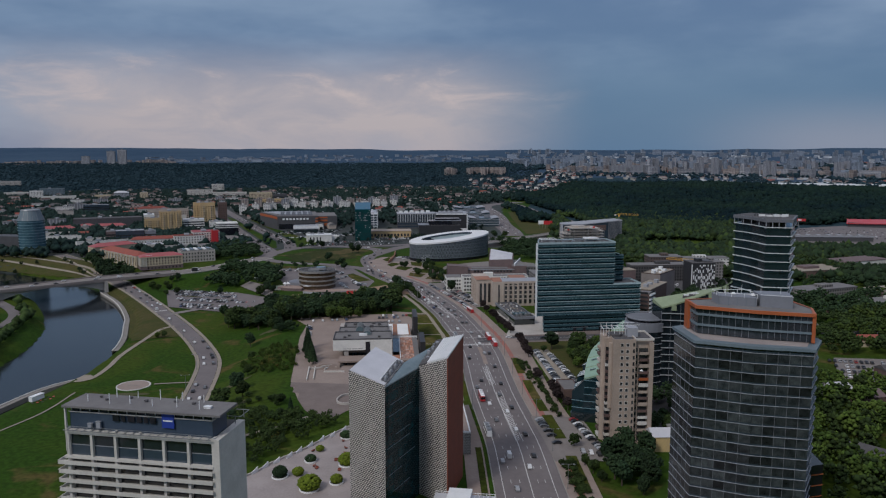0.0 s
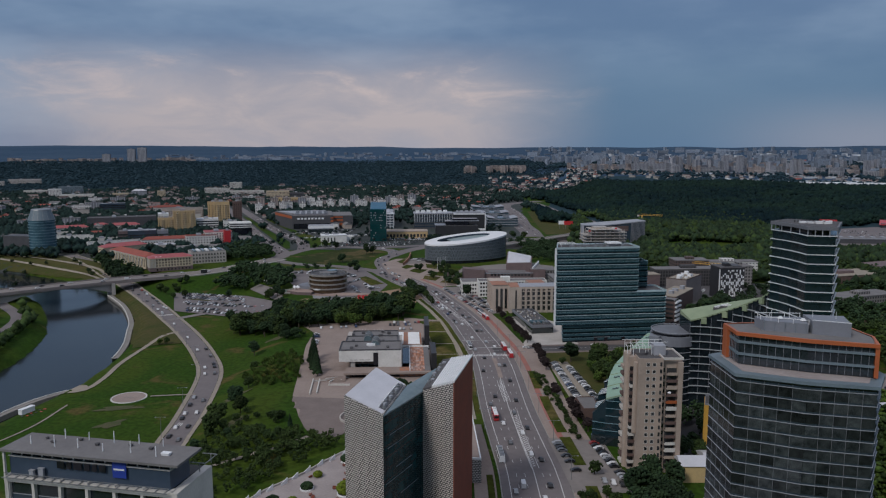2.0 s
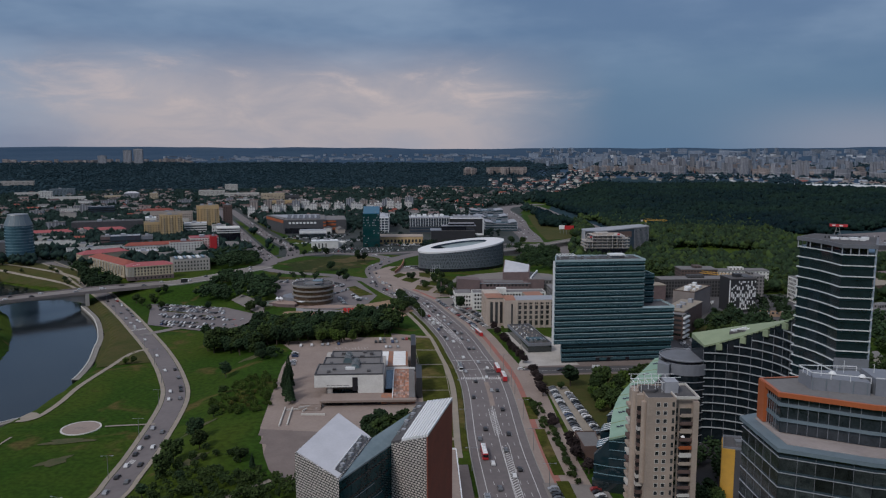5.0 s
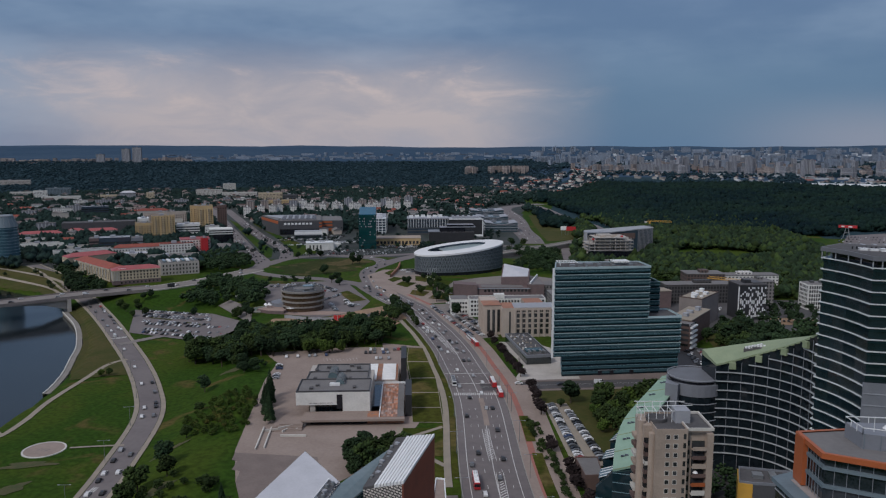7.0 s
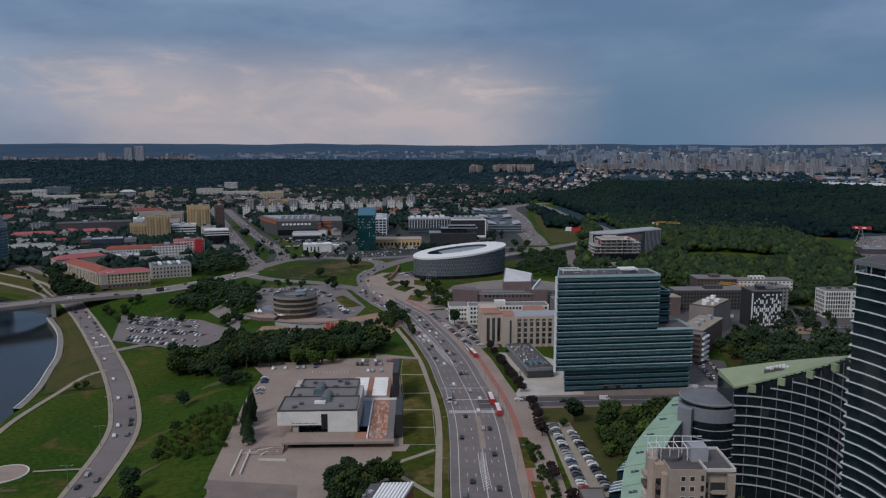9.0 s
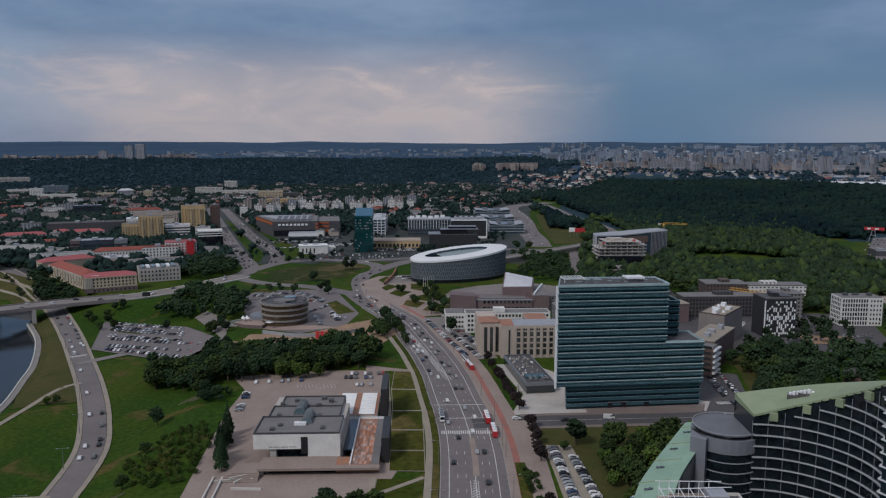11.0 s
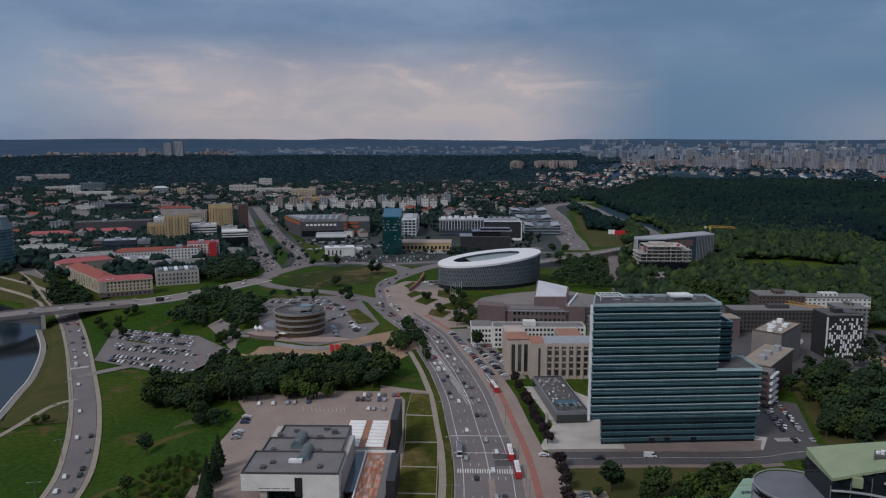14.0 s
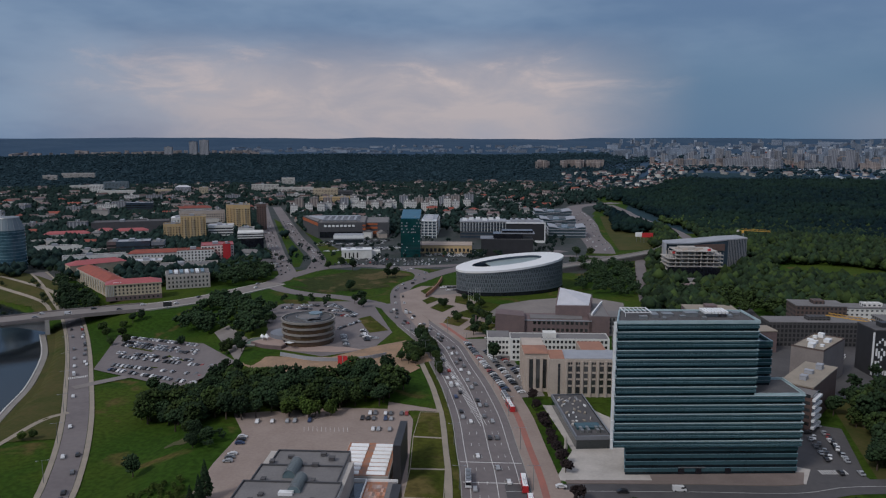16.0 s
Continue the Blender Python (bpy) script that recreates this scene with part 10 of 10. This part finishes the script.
def woods(name, label, x, y, size, material, per=3, seed=5, flat=0.95, rounded=False, sunk=0.0):
    z = land(x, y)
    rr = np.random.default_rng(seed)
    C, R = [], []
    for k in range(per):
        s = size * rr.uniform(.75, 1.25, len(x))
        C.append(np.stack([x + rr.uniform(-.5, .5, len(x)) * s, y + rr.uniform(-.5, .5, len(x)) * s, z + s * (rr.uniform(.7, 1.5, len(x)) - sunk)], -1))
        R.append(s * rr.uniform(.45, .75, len(x)))
    tagged(new(name, clumps(name, np.vstack(C), np.hstack(R), material, seed, flat, .3, rounded, True)), label, "woods", kind="stuff")


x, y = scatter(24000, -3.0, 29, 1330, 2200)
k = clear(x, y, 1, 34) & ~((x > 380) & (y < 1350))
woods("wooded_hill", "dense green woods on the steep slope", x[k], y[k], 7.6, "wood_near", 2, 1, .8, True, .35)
x, y = scatter(5600, -1, 29, 800, 1400)
k = clear(x, y, 1.05, 18) & ~((x > 300) & (y > 1020)) & ~inside_all([(120, 1010), (205, 1000), (250, 1060), (180, 1100), (110, 1085)], x, y) & (x > -6)
woods("woodland", "green woodland at the foot of the slope", x[k], y[k], 5.5, "leaf_dark", 5, 3, .9, True)
x, y = scatter(2500, -1.5, 20, 800, 1500)
k = clear(x, y, 1.05, 18) & ~((x > 300) & (y > 1020)) & ~inside_all([(120, 1010), (205, 1000), (250, 1060), (180, 1100), (110, 1085)], x, y) & (x > -6)
woods("woodland", "lighter trees at the foot of the slope", x[k], y[k], 5.0, "leaf", 5, 13, .9, True)
x, y = scatter(110, -.5, 17, 800, 1330)
k = clear(x, y, 1.05, 18) & ~((x > 300) & (y > 1020)) & ~inside_all([(120, 1010), (205, 1000), (250, 1060), (180, 1100), (110, 1085)], x, y) & (x > -6)
woods("woodland", "tall mid green trees at the foot of the slope", x[k], y[k], 6.4, "leaf", 10, 17, 1.0, True)
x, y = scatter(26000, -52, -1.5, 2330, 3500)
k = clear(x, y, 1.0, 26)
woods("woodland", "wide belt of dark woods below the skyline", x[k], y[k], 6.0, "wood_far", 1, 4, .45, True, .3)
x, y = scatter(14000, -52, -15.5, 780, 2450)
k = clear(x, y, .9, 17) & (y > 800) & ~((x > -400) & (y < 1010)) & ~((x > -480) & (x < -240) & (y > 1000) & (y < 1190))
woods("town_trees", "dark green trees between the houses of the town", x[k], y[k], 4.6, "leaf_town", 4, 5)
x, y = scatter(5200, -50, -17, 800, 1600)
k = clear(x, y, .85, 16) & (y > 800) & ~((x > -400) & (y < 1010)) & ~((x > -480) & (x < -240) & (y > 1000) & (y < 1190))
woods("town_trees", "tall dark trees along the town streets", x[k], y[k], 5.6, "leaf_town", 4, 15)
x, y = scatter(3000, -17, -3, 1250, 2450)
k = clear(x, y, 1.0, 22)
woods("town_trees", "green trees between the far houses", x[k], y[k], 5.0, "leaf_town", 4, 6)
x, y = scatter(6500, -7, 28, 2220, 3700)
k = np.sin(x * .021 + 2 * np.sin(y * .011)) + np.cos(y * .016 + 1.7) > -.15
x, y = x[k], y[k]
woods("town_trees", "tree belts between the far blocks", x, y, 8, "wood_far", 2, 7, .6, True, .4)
x, y = np.array([-425 - 6 * i + 5 * math.sin(i * 2.1) for i in range(60)] + [-372 - 3 * i for i in range(24)]), np.array([505 + (i * 37 % 90) for i in range(60)] + [432 + 6.5 * i for i in range(24)])
k = (np.abs(gap(river_line, x, y)) > 40) & (np.array([min(math.hypot(a - p.x, b - p.y) for p in BRIDGE) for a, b in zip(x, y)]) > 18)
woods("bank_trees", "bushes and trees on the far river bank", x[k], y[k], 4.5, "leaf", 5, 9)
grove_stuff("bank_trees", "trees on the bank beyond the bridge", [(-640, 690), (-540, 690), (-500, 720), (-520, 770), (-600, 800), (-660, 790)], 18, .5, "leaf_dark", 45, .25, 42)
solo("dry_bank", loft([(-474, 706), (-520, 738), (-580, 760), (-660, 784), (-780, 812)], [(-466, 738), (-520, 780), (-580, 812), (-660, 842), (-780, 872)], .35, 90, 20, -4.0), "dry", "dry bare bank beyond the bridge", kind="structure")
for off in (8, 24):
    strip(smooth([(-480, 712 + off), (-520, 742 + off), (-580, 765 + off), (-660, 789 + off), (-780, 816 + off)], 8), 0, 3.2, .6, "path", "pavement", label="pale path along the dry bank")
road("road", smooth([(-480, 440), (-428, 500), (-430, 530), (-452, 562), (-500, 600)], 6), 5, "narrow asphalt road on the far bank", 0.3)

# ---- vehicles ----
PAINT = dict(white=(0.62, 0.62, 0.63), silver=(0.30, 0.31, 0.33), grey=(0.11, 0.115, 0.125), black=(0.02, 0.021, 0.024), red=(0.26, 0.03, 0.028), blue=(0.035, 0.055, 0.12))
paint_m = {k: mat(k + "_car_paint", c, tuple(v * .9 for v in c), 0.5, 0.28, spec=0.6) for k, c in PAINT.items()}


def profile(mb, side, y0, y1):
    """Extrudes a side outline (x along, z up) across the width; upper points lean in."""
    lean = lambda z: 0.16 if z > 1.0 else 0.0
    a = [(x, y0 + lean(z), z) for x, z in side]
    b = [(x, y1 - lean(z), z) for x, z in side]
    mb.face(a).face(b[::-1])
    n = len(side)
    for i in range(n):
        j = (i + 1) % n
        mb.face([a[j], a[i], b[i], b[j]])
    return mb


def car_model(paint, van=False):
    t = thing("car", 0, 0, 0, 0, f"{paint} passenger car on the asphalt" if not van else f"{paint} delivery van on the asphalt", "car" if not van else "van")
    if van:
        t.name = "van"
        side = [(-2.6, .3), (2.6, .3), (2.6, 1.0), (2.2, 1.25), (1.7, 2.1), (-2.6, 2.2)]
        g = MB().box(1.5, 2.1, -.86, .86, 1.3, 1.95).box(.5, 1.4, -.97, .97, 1.3, 1.9)
        hw, wx = .98, (-1.7, 1.7)
    else:
        side = [(-2.15, .28), (2.15, .28), (2.18, .7), (1.2, .9), (.55, 1.42), (-1.15, 1.46), (-1.9, .98), (-2.18, .9)]
        g = profile(MB(), [(1.12, .93), (.6, 1.36), (-1.12, 1.40), (-1.78, .98)], -.87, .87)
        hw, wx = .86, (-1.35, 1.35)
    part("body", profile(MB(), side, -hw, hw), paint_m[paint], t)
    part("glazing", g, "night_glass", t)
    wh = bpy.data.meshes.get("wheel_mesh")
    if wh is None:
        w = MB()
        n = 10
        c = [(math.cos(2 * math.pi * i / n) * .33, math.sin(2 * math.pi * i / n) * .33) for i in range(n)]
        for i in range(n):
            j = (i + 1) % n
            w.face([(c[i][0], -.11, c[i][1]), (c[j][0], -.11, c[j][1]), (c[j][0], .11, c[j][1]), (c[i][0], .11, c[i][1])])
        w.face([(q[0], .11, q[1]) for q in c]).face([(q[0], -.11, q[1]) for q in c[::-1]])
        wh = w.mesh("wheel_mesh", "tyre")
    for x in wx:
        for y in (-hw + .06, hw - .06):
            piece("wheel", wh, t, x, y, .33)
    return t


CARS = [car_model(p) for p in PAINT]
VAN = car_model("white", True)
for k, ob in enumerate(CARS + [VAN]):
    p = AVENUE[40 + k * 3]
    ob.matrix_basis = pose(p.x + (4 if k % 2 else -5), p.y, 8.1, 0, 0, 104)
shade_of = [0] * 15 + [1] * 12 + [2] * 13 + [3] * 17 + [4, 5]


def car(x, y, turned, group, z=None, van=False):
    ob = VAN if van else CARS[rng.choice(shade_of)]
    return tagged(copy_thing(ob, pose(x, y, (ground(x, y) + .16) if z is None else z, 0, 0, turned)), group=group)


def traffic(line, y0, y1, offs, spacing, group, dz, chance):
    run = between(line, y0, y1)
    for off in offs:
        walked = rng.uniform(0, spacing)
        for p, q in zip(run[:-1], run[1:]):
            d = q - p
            walked += d.length
            if walked > spacing:
                walked -= spacing * rng.uniform(.6, 1.5)
                if rng.random() > chance:
                    continue
                n = d.normalized()
                c = p + Vector((n.y, -n.x)) * off
                car(c.x, c.y, math.degrees(math.atan2(n.y, n.x)), group, ground(c.x, c.y) + dz, rng.random() < .03)


traffic(AVENUE, 270, 560, (-8.2, -4.9, 2.2, 5.4), 34, "cars on the avenue", .10, .75)
traffic(AVENUE, 560, 780, (-8.2, -4.9, 2.2, 5.4), 15, "cars on the avenue", .10, .85)
traffic(RIVERSIDE, 300, 470, (-2.9, 2.9), 14, "cars on the riverside road", .34, .85)
traffic(RIVERSIDE, 470, 690, (-2.6, 3.4), 26, "cars on the riverside road", .34, .8)
traffic(RIVERSIDE, 600, 690, (4.4,), 7, "cars parked by the riverside road", .34, .8)
traffic([p for p in BRIDGE if p.x > -520], 560, 850, (-6, 4), 34, "cars on the bridge", 0, .8)
for ob in [o for o in scene.collection.objects if o.get("group") == "cars on the bridge"]:
    ob.location.z = 9.08
car(14, 513, 15, "cars on the side street", 8.25, True)
car(-7, 505.5, 195, "cars on the side street", 8.25)
car(-30, 503, 15, "cars on the side street", 8.25)


fleet = []
LANES_FAR = smooth([(-62, 1120), (-72, 1190), (-92, 1291), (-110, 1428), (-135, 1560), (-158, 1660), (-158, 1741)], 14)


def park_far(a, b, n, turned, full=.7, z=8.2):
    a, b = Vector(a), Vector(b)
    for i in range(n):
        if rng.random() < full:
            p = a.lerp(b, (i + .5) / n)
            fleet.append((p.x, p.y, ground(p.x, p.y) + .48 if z is None else z, radians(turned + rng.choice([0, 180]))))


def traffic_far(line, y0, y1, offs, spacing):
    run = between(line, y0, y1)
    for off in offs:
        k = rng.uniform(0, spacing)
        for p, q in zip(run[:-1], run[1:]):
            k += (q - p).length
            if k > spacing:
                k -= spacing * rng.uniform(.5, 1.6)
                n = (q - p).normalized()
                c = p + Vector((n.y, -n.x)) * off
                fleet.append((c.x, c.y, ground(c.x, c.y) + .2, math.atan2(n.y, n.x)))


def park_row(a, b, n, turned, group, full=.85, z=None):
    a, b = Vector(a), Vector(b)
    for i in range(n):
        if rng.random() < full:
            p = a.lerp(b, (i + .5) / n)
            car(p.x, p.y, turned + rng.choice([0, 180]) + rng.uniform(-3, 3), group, None if z is None else z)


P1 = "cars parked by the riverside"
for k, (a, b, n) in enumerate([((-366, 668), (-300, 662), 20), ((-356, 656), (-292, 650), 20), ((-352, 649), (-286, 644), 20), ((-342, 632), (-276, 630), 20), ((-338, 625), (-268, 622), 22), ((-330, 608), (-262, 606), 20), ((-322, 600), (-262, 592), 18), ((-262, 622), (-256, 590), 9)]):
    if k < 4:
        park_far(a, b, n, 88, .75, None)
    else:
        park_row(a, b, n, 88 if k < 7 else 10, P1, .72)
for o in scene.collection.objects:
    if o.get("group") == P1:
        o.location.z = ground(o.location.x, o.location.y) + .48
P2 = "cars parked by the gallery"
park_row((-132, 556), (-112, 561), 8, 105, P2, .9, 8.16), park_row((-136, 548), (-114, 553), 8, 105, P2, .6, 8.16), park_row((-128, 536), (-108, 541), 8, 105, P2, .6, 8.16)
park_row((-180, 530), (-150, 541), 9, 108, P2, .4, 8.16), park_row((-176, 514), (-172, 504), 3, 20, P2, 1, 8.16), park_row((-170, 496), (-167, 486), 3, 20, P2, .9, 8.16)
P3 = "cars parked by the stone offices"
park_row((-118, 696), (-72, 606), 32, 20, P3, .95, 8.24), park_row((-76, 652), (-60, 618), 13, 35, P3, .95, 8.24), park_row((-100, 704), (-88, 682), 7, 20, P3, .8, 8.24)
park_row((-104, 686), (-64, 606), 26, 20, P3, .85, 8.24), park_row((-96, 684), (-62, 618), 20, 25, P3, .8, 8.24)
P4 = "cars parked below the glass block"
park_row((-11, 472), (5, 402), 27, 12, P4, .98, 8.28), park_row((-2, 464), (14, 405), 22, 10, P4, .95, 8.28)
P5 = "cars parked below the flats"
park_row((-6, 348), (3, 318), 11, 14, P5, .9, 8.28), park_row((10, 350), (22, 314), 14, 14, P5, .9, 8.28), park_row((12, 312), (22, 309), 3, 100, P5, 1, 8.28)
for a, b, n in (((-290, 764), (-240, 770), 16), ((-286, 754), (-226, 756), 18), ((-262, 745), (-216, 742), 14), ((-196, 706), (-182, 680), 10), ((-204, 690), (-190, 664), 9), ((-251.6, 776.5), (-217.5, 746.6), 13), ((-213.9, 703.8), (-208.0, 728.9), 12), ((-190.7, 690.7), (-178.5, 687.3), 9)):
    park_far(a, b, n, 80 if n > 11 else 10, .75)
for k in range(4):
    park_far((165, 442 + k * 11), (212, 432 + k * 13), 16, 80, .85, 8.28)
for k in range(5):
    park_far((330 + k * 12, 1165 + k * 28), (560 + k * 8, 1150 + k * 28), 44, 70, .65, 8.28)
for k in range(4):
    park_far((-262, 1060 + k * 10), (-190, 1064 + k * 10), 24, 90, .8, 8.1)
for k in range(5):
    park_far((-420, 1080 + k * 12), (-340, 1116 + k * 12), 20, 30, .75, 8.1)
for k in range(3):
    park_far((-300, 700 + k * 8), (-270, 690 + k * 8), 10, 30, .7, 8.1)
for k in range(4):
    park_far((-340 + k * 6, 955 + k * 14), (-232 + k * 8, 985 + k * 14), 30, 100, .7, 8.3)
for k in range(3):
    park_far((-262, 1040 + k * 8), (-200, 1052 + k * 5), 22, 100, .8, 8.3)
for k in range(6):
    park_far((-384 + k * 9, 1040 + k * 9), (-330 + k * 9, 1062 + k * 9), 16, 30, .75, 8.3)
for a, b, n in (((-186, 866), (-170, 874), 6), ((-180, 856), (-168, 862), 5), ((-92, 700), (-110, 712), 8)):
    park_far(a, b, n, 30, .85, 8.34)
for a, b, n in (((76, 560), (72, 596), 10), ((82, 560), (79, 596), 10), ((104, 700), (116, 730), 12), ((100, 712), (112, 742), 12), ((160, 700), (196, 706), 12), ((150, 690), (176, 694), 8)):
    park_far(a, b, n, 80, .8, 8.3)
park_far((88, 640), (96, 700), 16, 10, .8, 8.1), park_far((112, 655), (128, 670), 10, 60, .8, 8.1)
traffic_far(STREET_L, 880, 1350, (-6, -2, 3), 26), traffic_far(STREET_R, 930, 1350, (-5, 0, 4), 28), traffic_far(SIDE, 545, 640, (-4, 4), 8)
traffic_far(LANES_FAR, 1140, 1640, (-10, -4, 5, 11), 46)
traffic_far(smooth([(-190, 772), (-214, 834), (-221, 873), (-217, 905), (-230, 940), (-262, 957), (-303, 962)], 8), 772, 960, (-4, 3), 22)
FLEET_PAINT = bpy.data.materials.new("mixed_car_paint")
FLEET_PAINT.use_nodes = True
ft = FLEET_PAINT.node_tree
fg, fr = ft.nodes.new("ShaderNodeNewGeometry"), ft.nodes.new("ShaderNodeValToRGB")
fr.color_ramp.interpolation = "CONSTANT"
for pos, c in zip((0.0, 0.28, 0.50, 0.70, 0.975, 0.99), PAINT.values()):
    el = fr.color_ramp.elements[0] if pos == 0 else fr.color_ramp.elements.new(pos)
    el.position, el.color = pos, (*c, 1)
ft.links.new(fg.outputs["Random Per Island"], fr.inputs[0])
ft.links.new(fr.outputs[0], ft.nodes["Principled BSDF"].inputs["Base Color"])
ft.nodes["Principled BSDF"].inputs["Roughness"].default_value = 0.3
SHELL = [(-2.15, .28), (2.15, .28), (2.18, .7), (1.2, .9), (.55, 1.42), (-1.15, 1.46), (-1.9, .98), (-2.18, .9)]
fv, ff, gv, gf = [], [], [], []
for x, y, z, a in fleet:
    c, s = math.cos(a), math.sin(a)
    k, n = len(fv), len(SHELL)
    for w in (-.86, .86):
        for u, h in SHELL:
            v = w * (.82 if h > 1 else 1)
            fv.append((x + c * u - s * v, y + s * u + c * v, z + h))
    ff += [tuple(range(k, k + n)), tuple(range(k + 2 * n - 1, k + n - 1, -1))] + [(k + (i + 1) % n, k + i, k + n + i, k + n + (i + 1) % n) for i in range(n)]
    k = len(gv)
    for u, v, h in ((1.12, -.8, .96), (1.12, .8, .96), (.6, .72, 1.40), (.6, -.72, 1.40), (-1.2, -.72, 1.42), (-1.2, .72, 1.42), (-1.82, .8, 1.02), (-1.82, -.8, 1.02)):
        gv.append((x + c * (u + .03 * (1 if u > 0 else -1)) - s * v, y + s * u + c * v, z + h + .03))
    gf += [(k, k + 1, k + 2, k + 3), (k + 4, k + 5, k + 6, k + 7)]
for nm, vv, fc, mm in (("far_cars", fv, ff, FLEET_PAINT), ("far_car_windows", gv, gf, M["night_glass"])):
    me = bpy.data.meshes.new(nm)
    me.from_pydata(vv, [], fc)
    me.materials.append(mm)
    tagged(new(nm, me), "parked and driving cars in far streets and car parks" if nm == "far_cars" else "dark windscreens of the far cars", "cars", kind="stuff")


def bus_model(body, roof):
    t = thing("bus", 0, 0, 0, 0, f"{body} and {roof} trolleybus on the avenue", "bus")
    part("body", profile(MB(), [(-5.9, .4), (5.9, .4), (6.0, 1.2), (5.8, 3.0), (-5.9, 3.0)], -1.25, 1.25), "red_paint" if body == "red" else "white", t)
    part("window_band", MB().box(-5.4, 5.5, -1.27, 1.27, 1.35, 2.35).box(5.3, 5.98, -1.05, 1.05, 1.2, 2.6), "night_glass", t)
    part("roof", MB().box(-5.6, 5.5, -.98, .98, 3.0, 3.12), "white" if roof == "white" else "grey_panel", t)
    for x in (-3.4, 0.2, 3.0):
        part("roof_unit", MB().box(x - .9, x + .9, -.7, .7, 3.12, 3.5), "white" if roof == "white" else "steel", t)
    part("poles", MB().slab((-5.4, -.3), (1, -.5), .08, 3.6, 3.68).slab((-5.4, .3), (1, .5), .08, 3.6, 3.68), "steel", t)
    wh = bpy.data.meshes["wheel_mesh"]
    for x in (-3.4, 3.6):
        for y in (-1.12, 1.12):
            w = piece("wheel", wh, t, x, y, .48)
            w.scale = (1.45, 1.6, 1.45)
    return t


red_bus, white_bus = bus_model("red", "white"), bus_model("white", "grey")
red_bus.matrix_basis = pose(-38.5, 484, 8.1, 0, 0, 104)
white_bus.matrix_basis = pose(-28.5, 328, 8.1, 0, 0, 103)
for ob, x, y, a in ((red_bus, -44, 500, 105), (white_bus, -71, 596, 114), (red_bus, -66, 583, 114), (white_bus, -66, 498, 285), (red_bus, -36, 375, 283)):
    copy_thing(ob, pose(x, y, 8.1, 0, 0, a))
tagged(red_bus, group="buses"), tagged(white_bus, group="buses")
for ob in scene.collection.objects:
    if ob.name.startswith("bus") and ob.parent is None:
        tagged(ob, group="buses")

# ---- street furniture ----


def lamp_model():
    t = thing("street_lamp", 0, 0, 0, 0, "slim grey street lamp with two arms", "street lamp", "street lamps")
    part("pole", MB().tube(0, 0, .14, .08, 0, 10, 6), "steel", t)
    part("arm", MB().slab((-2.2, 0), (2.2, 0), .1, 9.9, 10.0), "steel", t)
    for x in (-2.2, 2.2):
        part("lamp_head", MB().box(x - .4, x + .4, -.14, .14, 9.85, 10.02), "pale_panel", t)
    return t


lamp = lamp_model()
lamp.matrix_basis = pose(-33, 470, 8.2, 0, 0, 15)
for line, off, y0, y1, step, dz in ((AVENUE, 14.3, 270, 740, 6, .2), (AVENUE, -14.3, 360, 740, 7, .2), (RIVERSIDE, -6.6, 300, 680, 7, .4)):
    run = between(line, y0, y1)
    for i in range(0, len(run) - 1, step):
        d = (run[i + 1] - run[i]).normalized()
        c = run[i] + Vector((d.y, -d.x)) * off
        copy_thing(lamp, pose(c.x, c.y, ground(c.x, c.y) + dz, 0, 0, math.degrees(math.atan2(d.y, d.x)) + 90))
t = thing("billboard", -371, 725.6, 8.9, 30, "dark billboard on a post beside the bridge", "billboard")
part("panel", MB().box(-3.2, 3.2, -.3, .3, 1.5, 5.2), "black", t)
part("post", MB().tube(0, 0, .25, .2, -4, 1.6, 8), "steel", t)
part("frame", MB().box(-3.4, 3.4, -.2, .2, 1.3, 1.5).box(-3.4, 3.4, -.2, .2, 5.2, 5.4), "white", t)
heap = thing("earth_heap", -178, 622, 8.0, 20, "uneven heap of dug orange earth", "earth heap")
hr = random.Random(4)
for k in range(9):
    hx, hy, hw = hr.uniform(-24, 24), hr.uniform(-8, 8), hr.uniform(2.5, 5)
    part("mound", MB().tube(hx, hy, hw, hw * .3, 0, hw * .42, 9), "sand", heap)
for k in range(3):
    tagged(solo("red_banner", MB().box(-180 + k * 3.2, -177.4 + k * 3.2, 627.5 + k * .6, 628.4 + k * .6, 7.9, 13.4), "red_paint", "tall red banner board on the building site", "banner", group="red banners"))
t = thing("site_fence", 0, 0, 0, 0, "pale board fence of the building site", "fence")
fl = smooth([(-222, 634), (-200, 630), (-184, 632), (-168, 640), (-158, 652)], 5)
for p, q in zip(fl[:-1], fl[1:]):
    part("board", MB().slab(tuple(p), tuple(q), .25, 8, 10.6), "pale_panel", t)
t = thing("stone_monument", -33, 541, 8.2, 20, "pale stone figure on a plinth on the plaza", "monument")
part("figure", MB().tube(0, 0, .9, .8, 0, 1.4, 8).tube(0, 0, .62, .7, 1.4, 4.4, 8).tube(0, 0, .45, .3, 4.4, 5.6, 8), "concrete", t)
t = thing("river_cafe_barge", -281, 362, -1.2, 80, "white cafe van with parasols and tables on the meadow", "cafe")
part("cabin", MB().box(-4, 4, -1.3, 1.3, 0.4, 3.0).box(-4.2, 4.2, -1.5, 1.5, 3.0, 3.2), "white", t)
for k in range(8):
    part("table", MB().tube(-6 + k * 1.8, -3.6 - (k % 3) * 1.5, .7, .7, .7, .8, 8).tube(-6 + k * 1.8, -3.6 - (k % 3) * 1.5, .1, .1, 0, .7, 5), "red_paint" if k % 2 else "black", t)
t = thing("flagpoles", -146, 812, 8.2, 0, "row of slim white flagpoles on the square", "flagpole")
for k in range(6):
    part("pole", MB().tube(k * 1.4, k * 2.0, .12, .07, 0, 12, 6), "white", t)
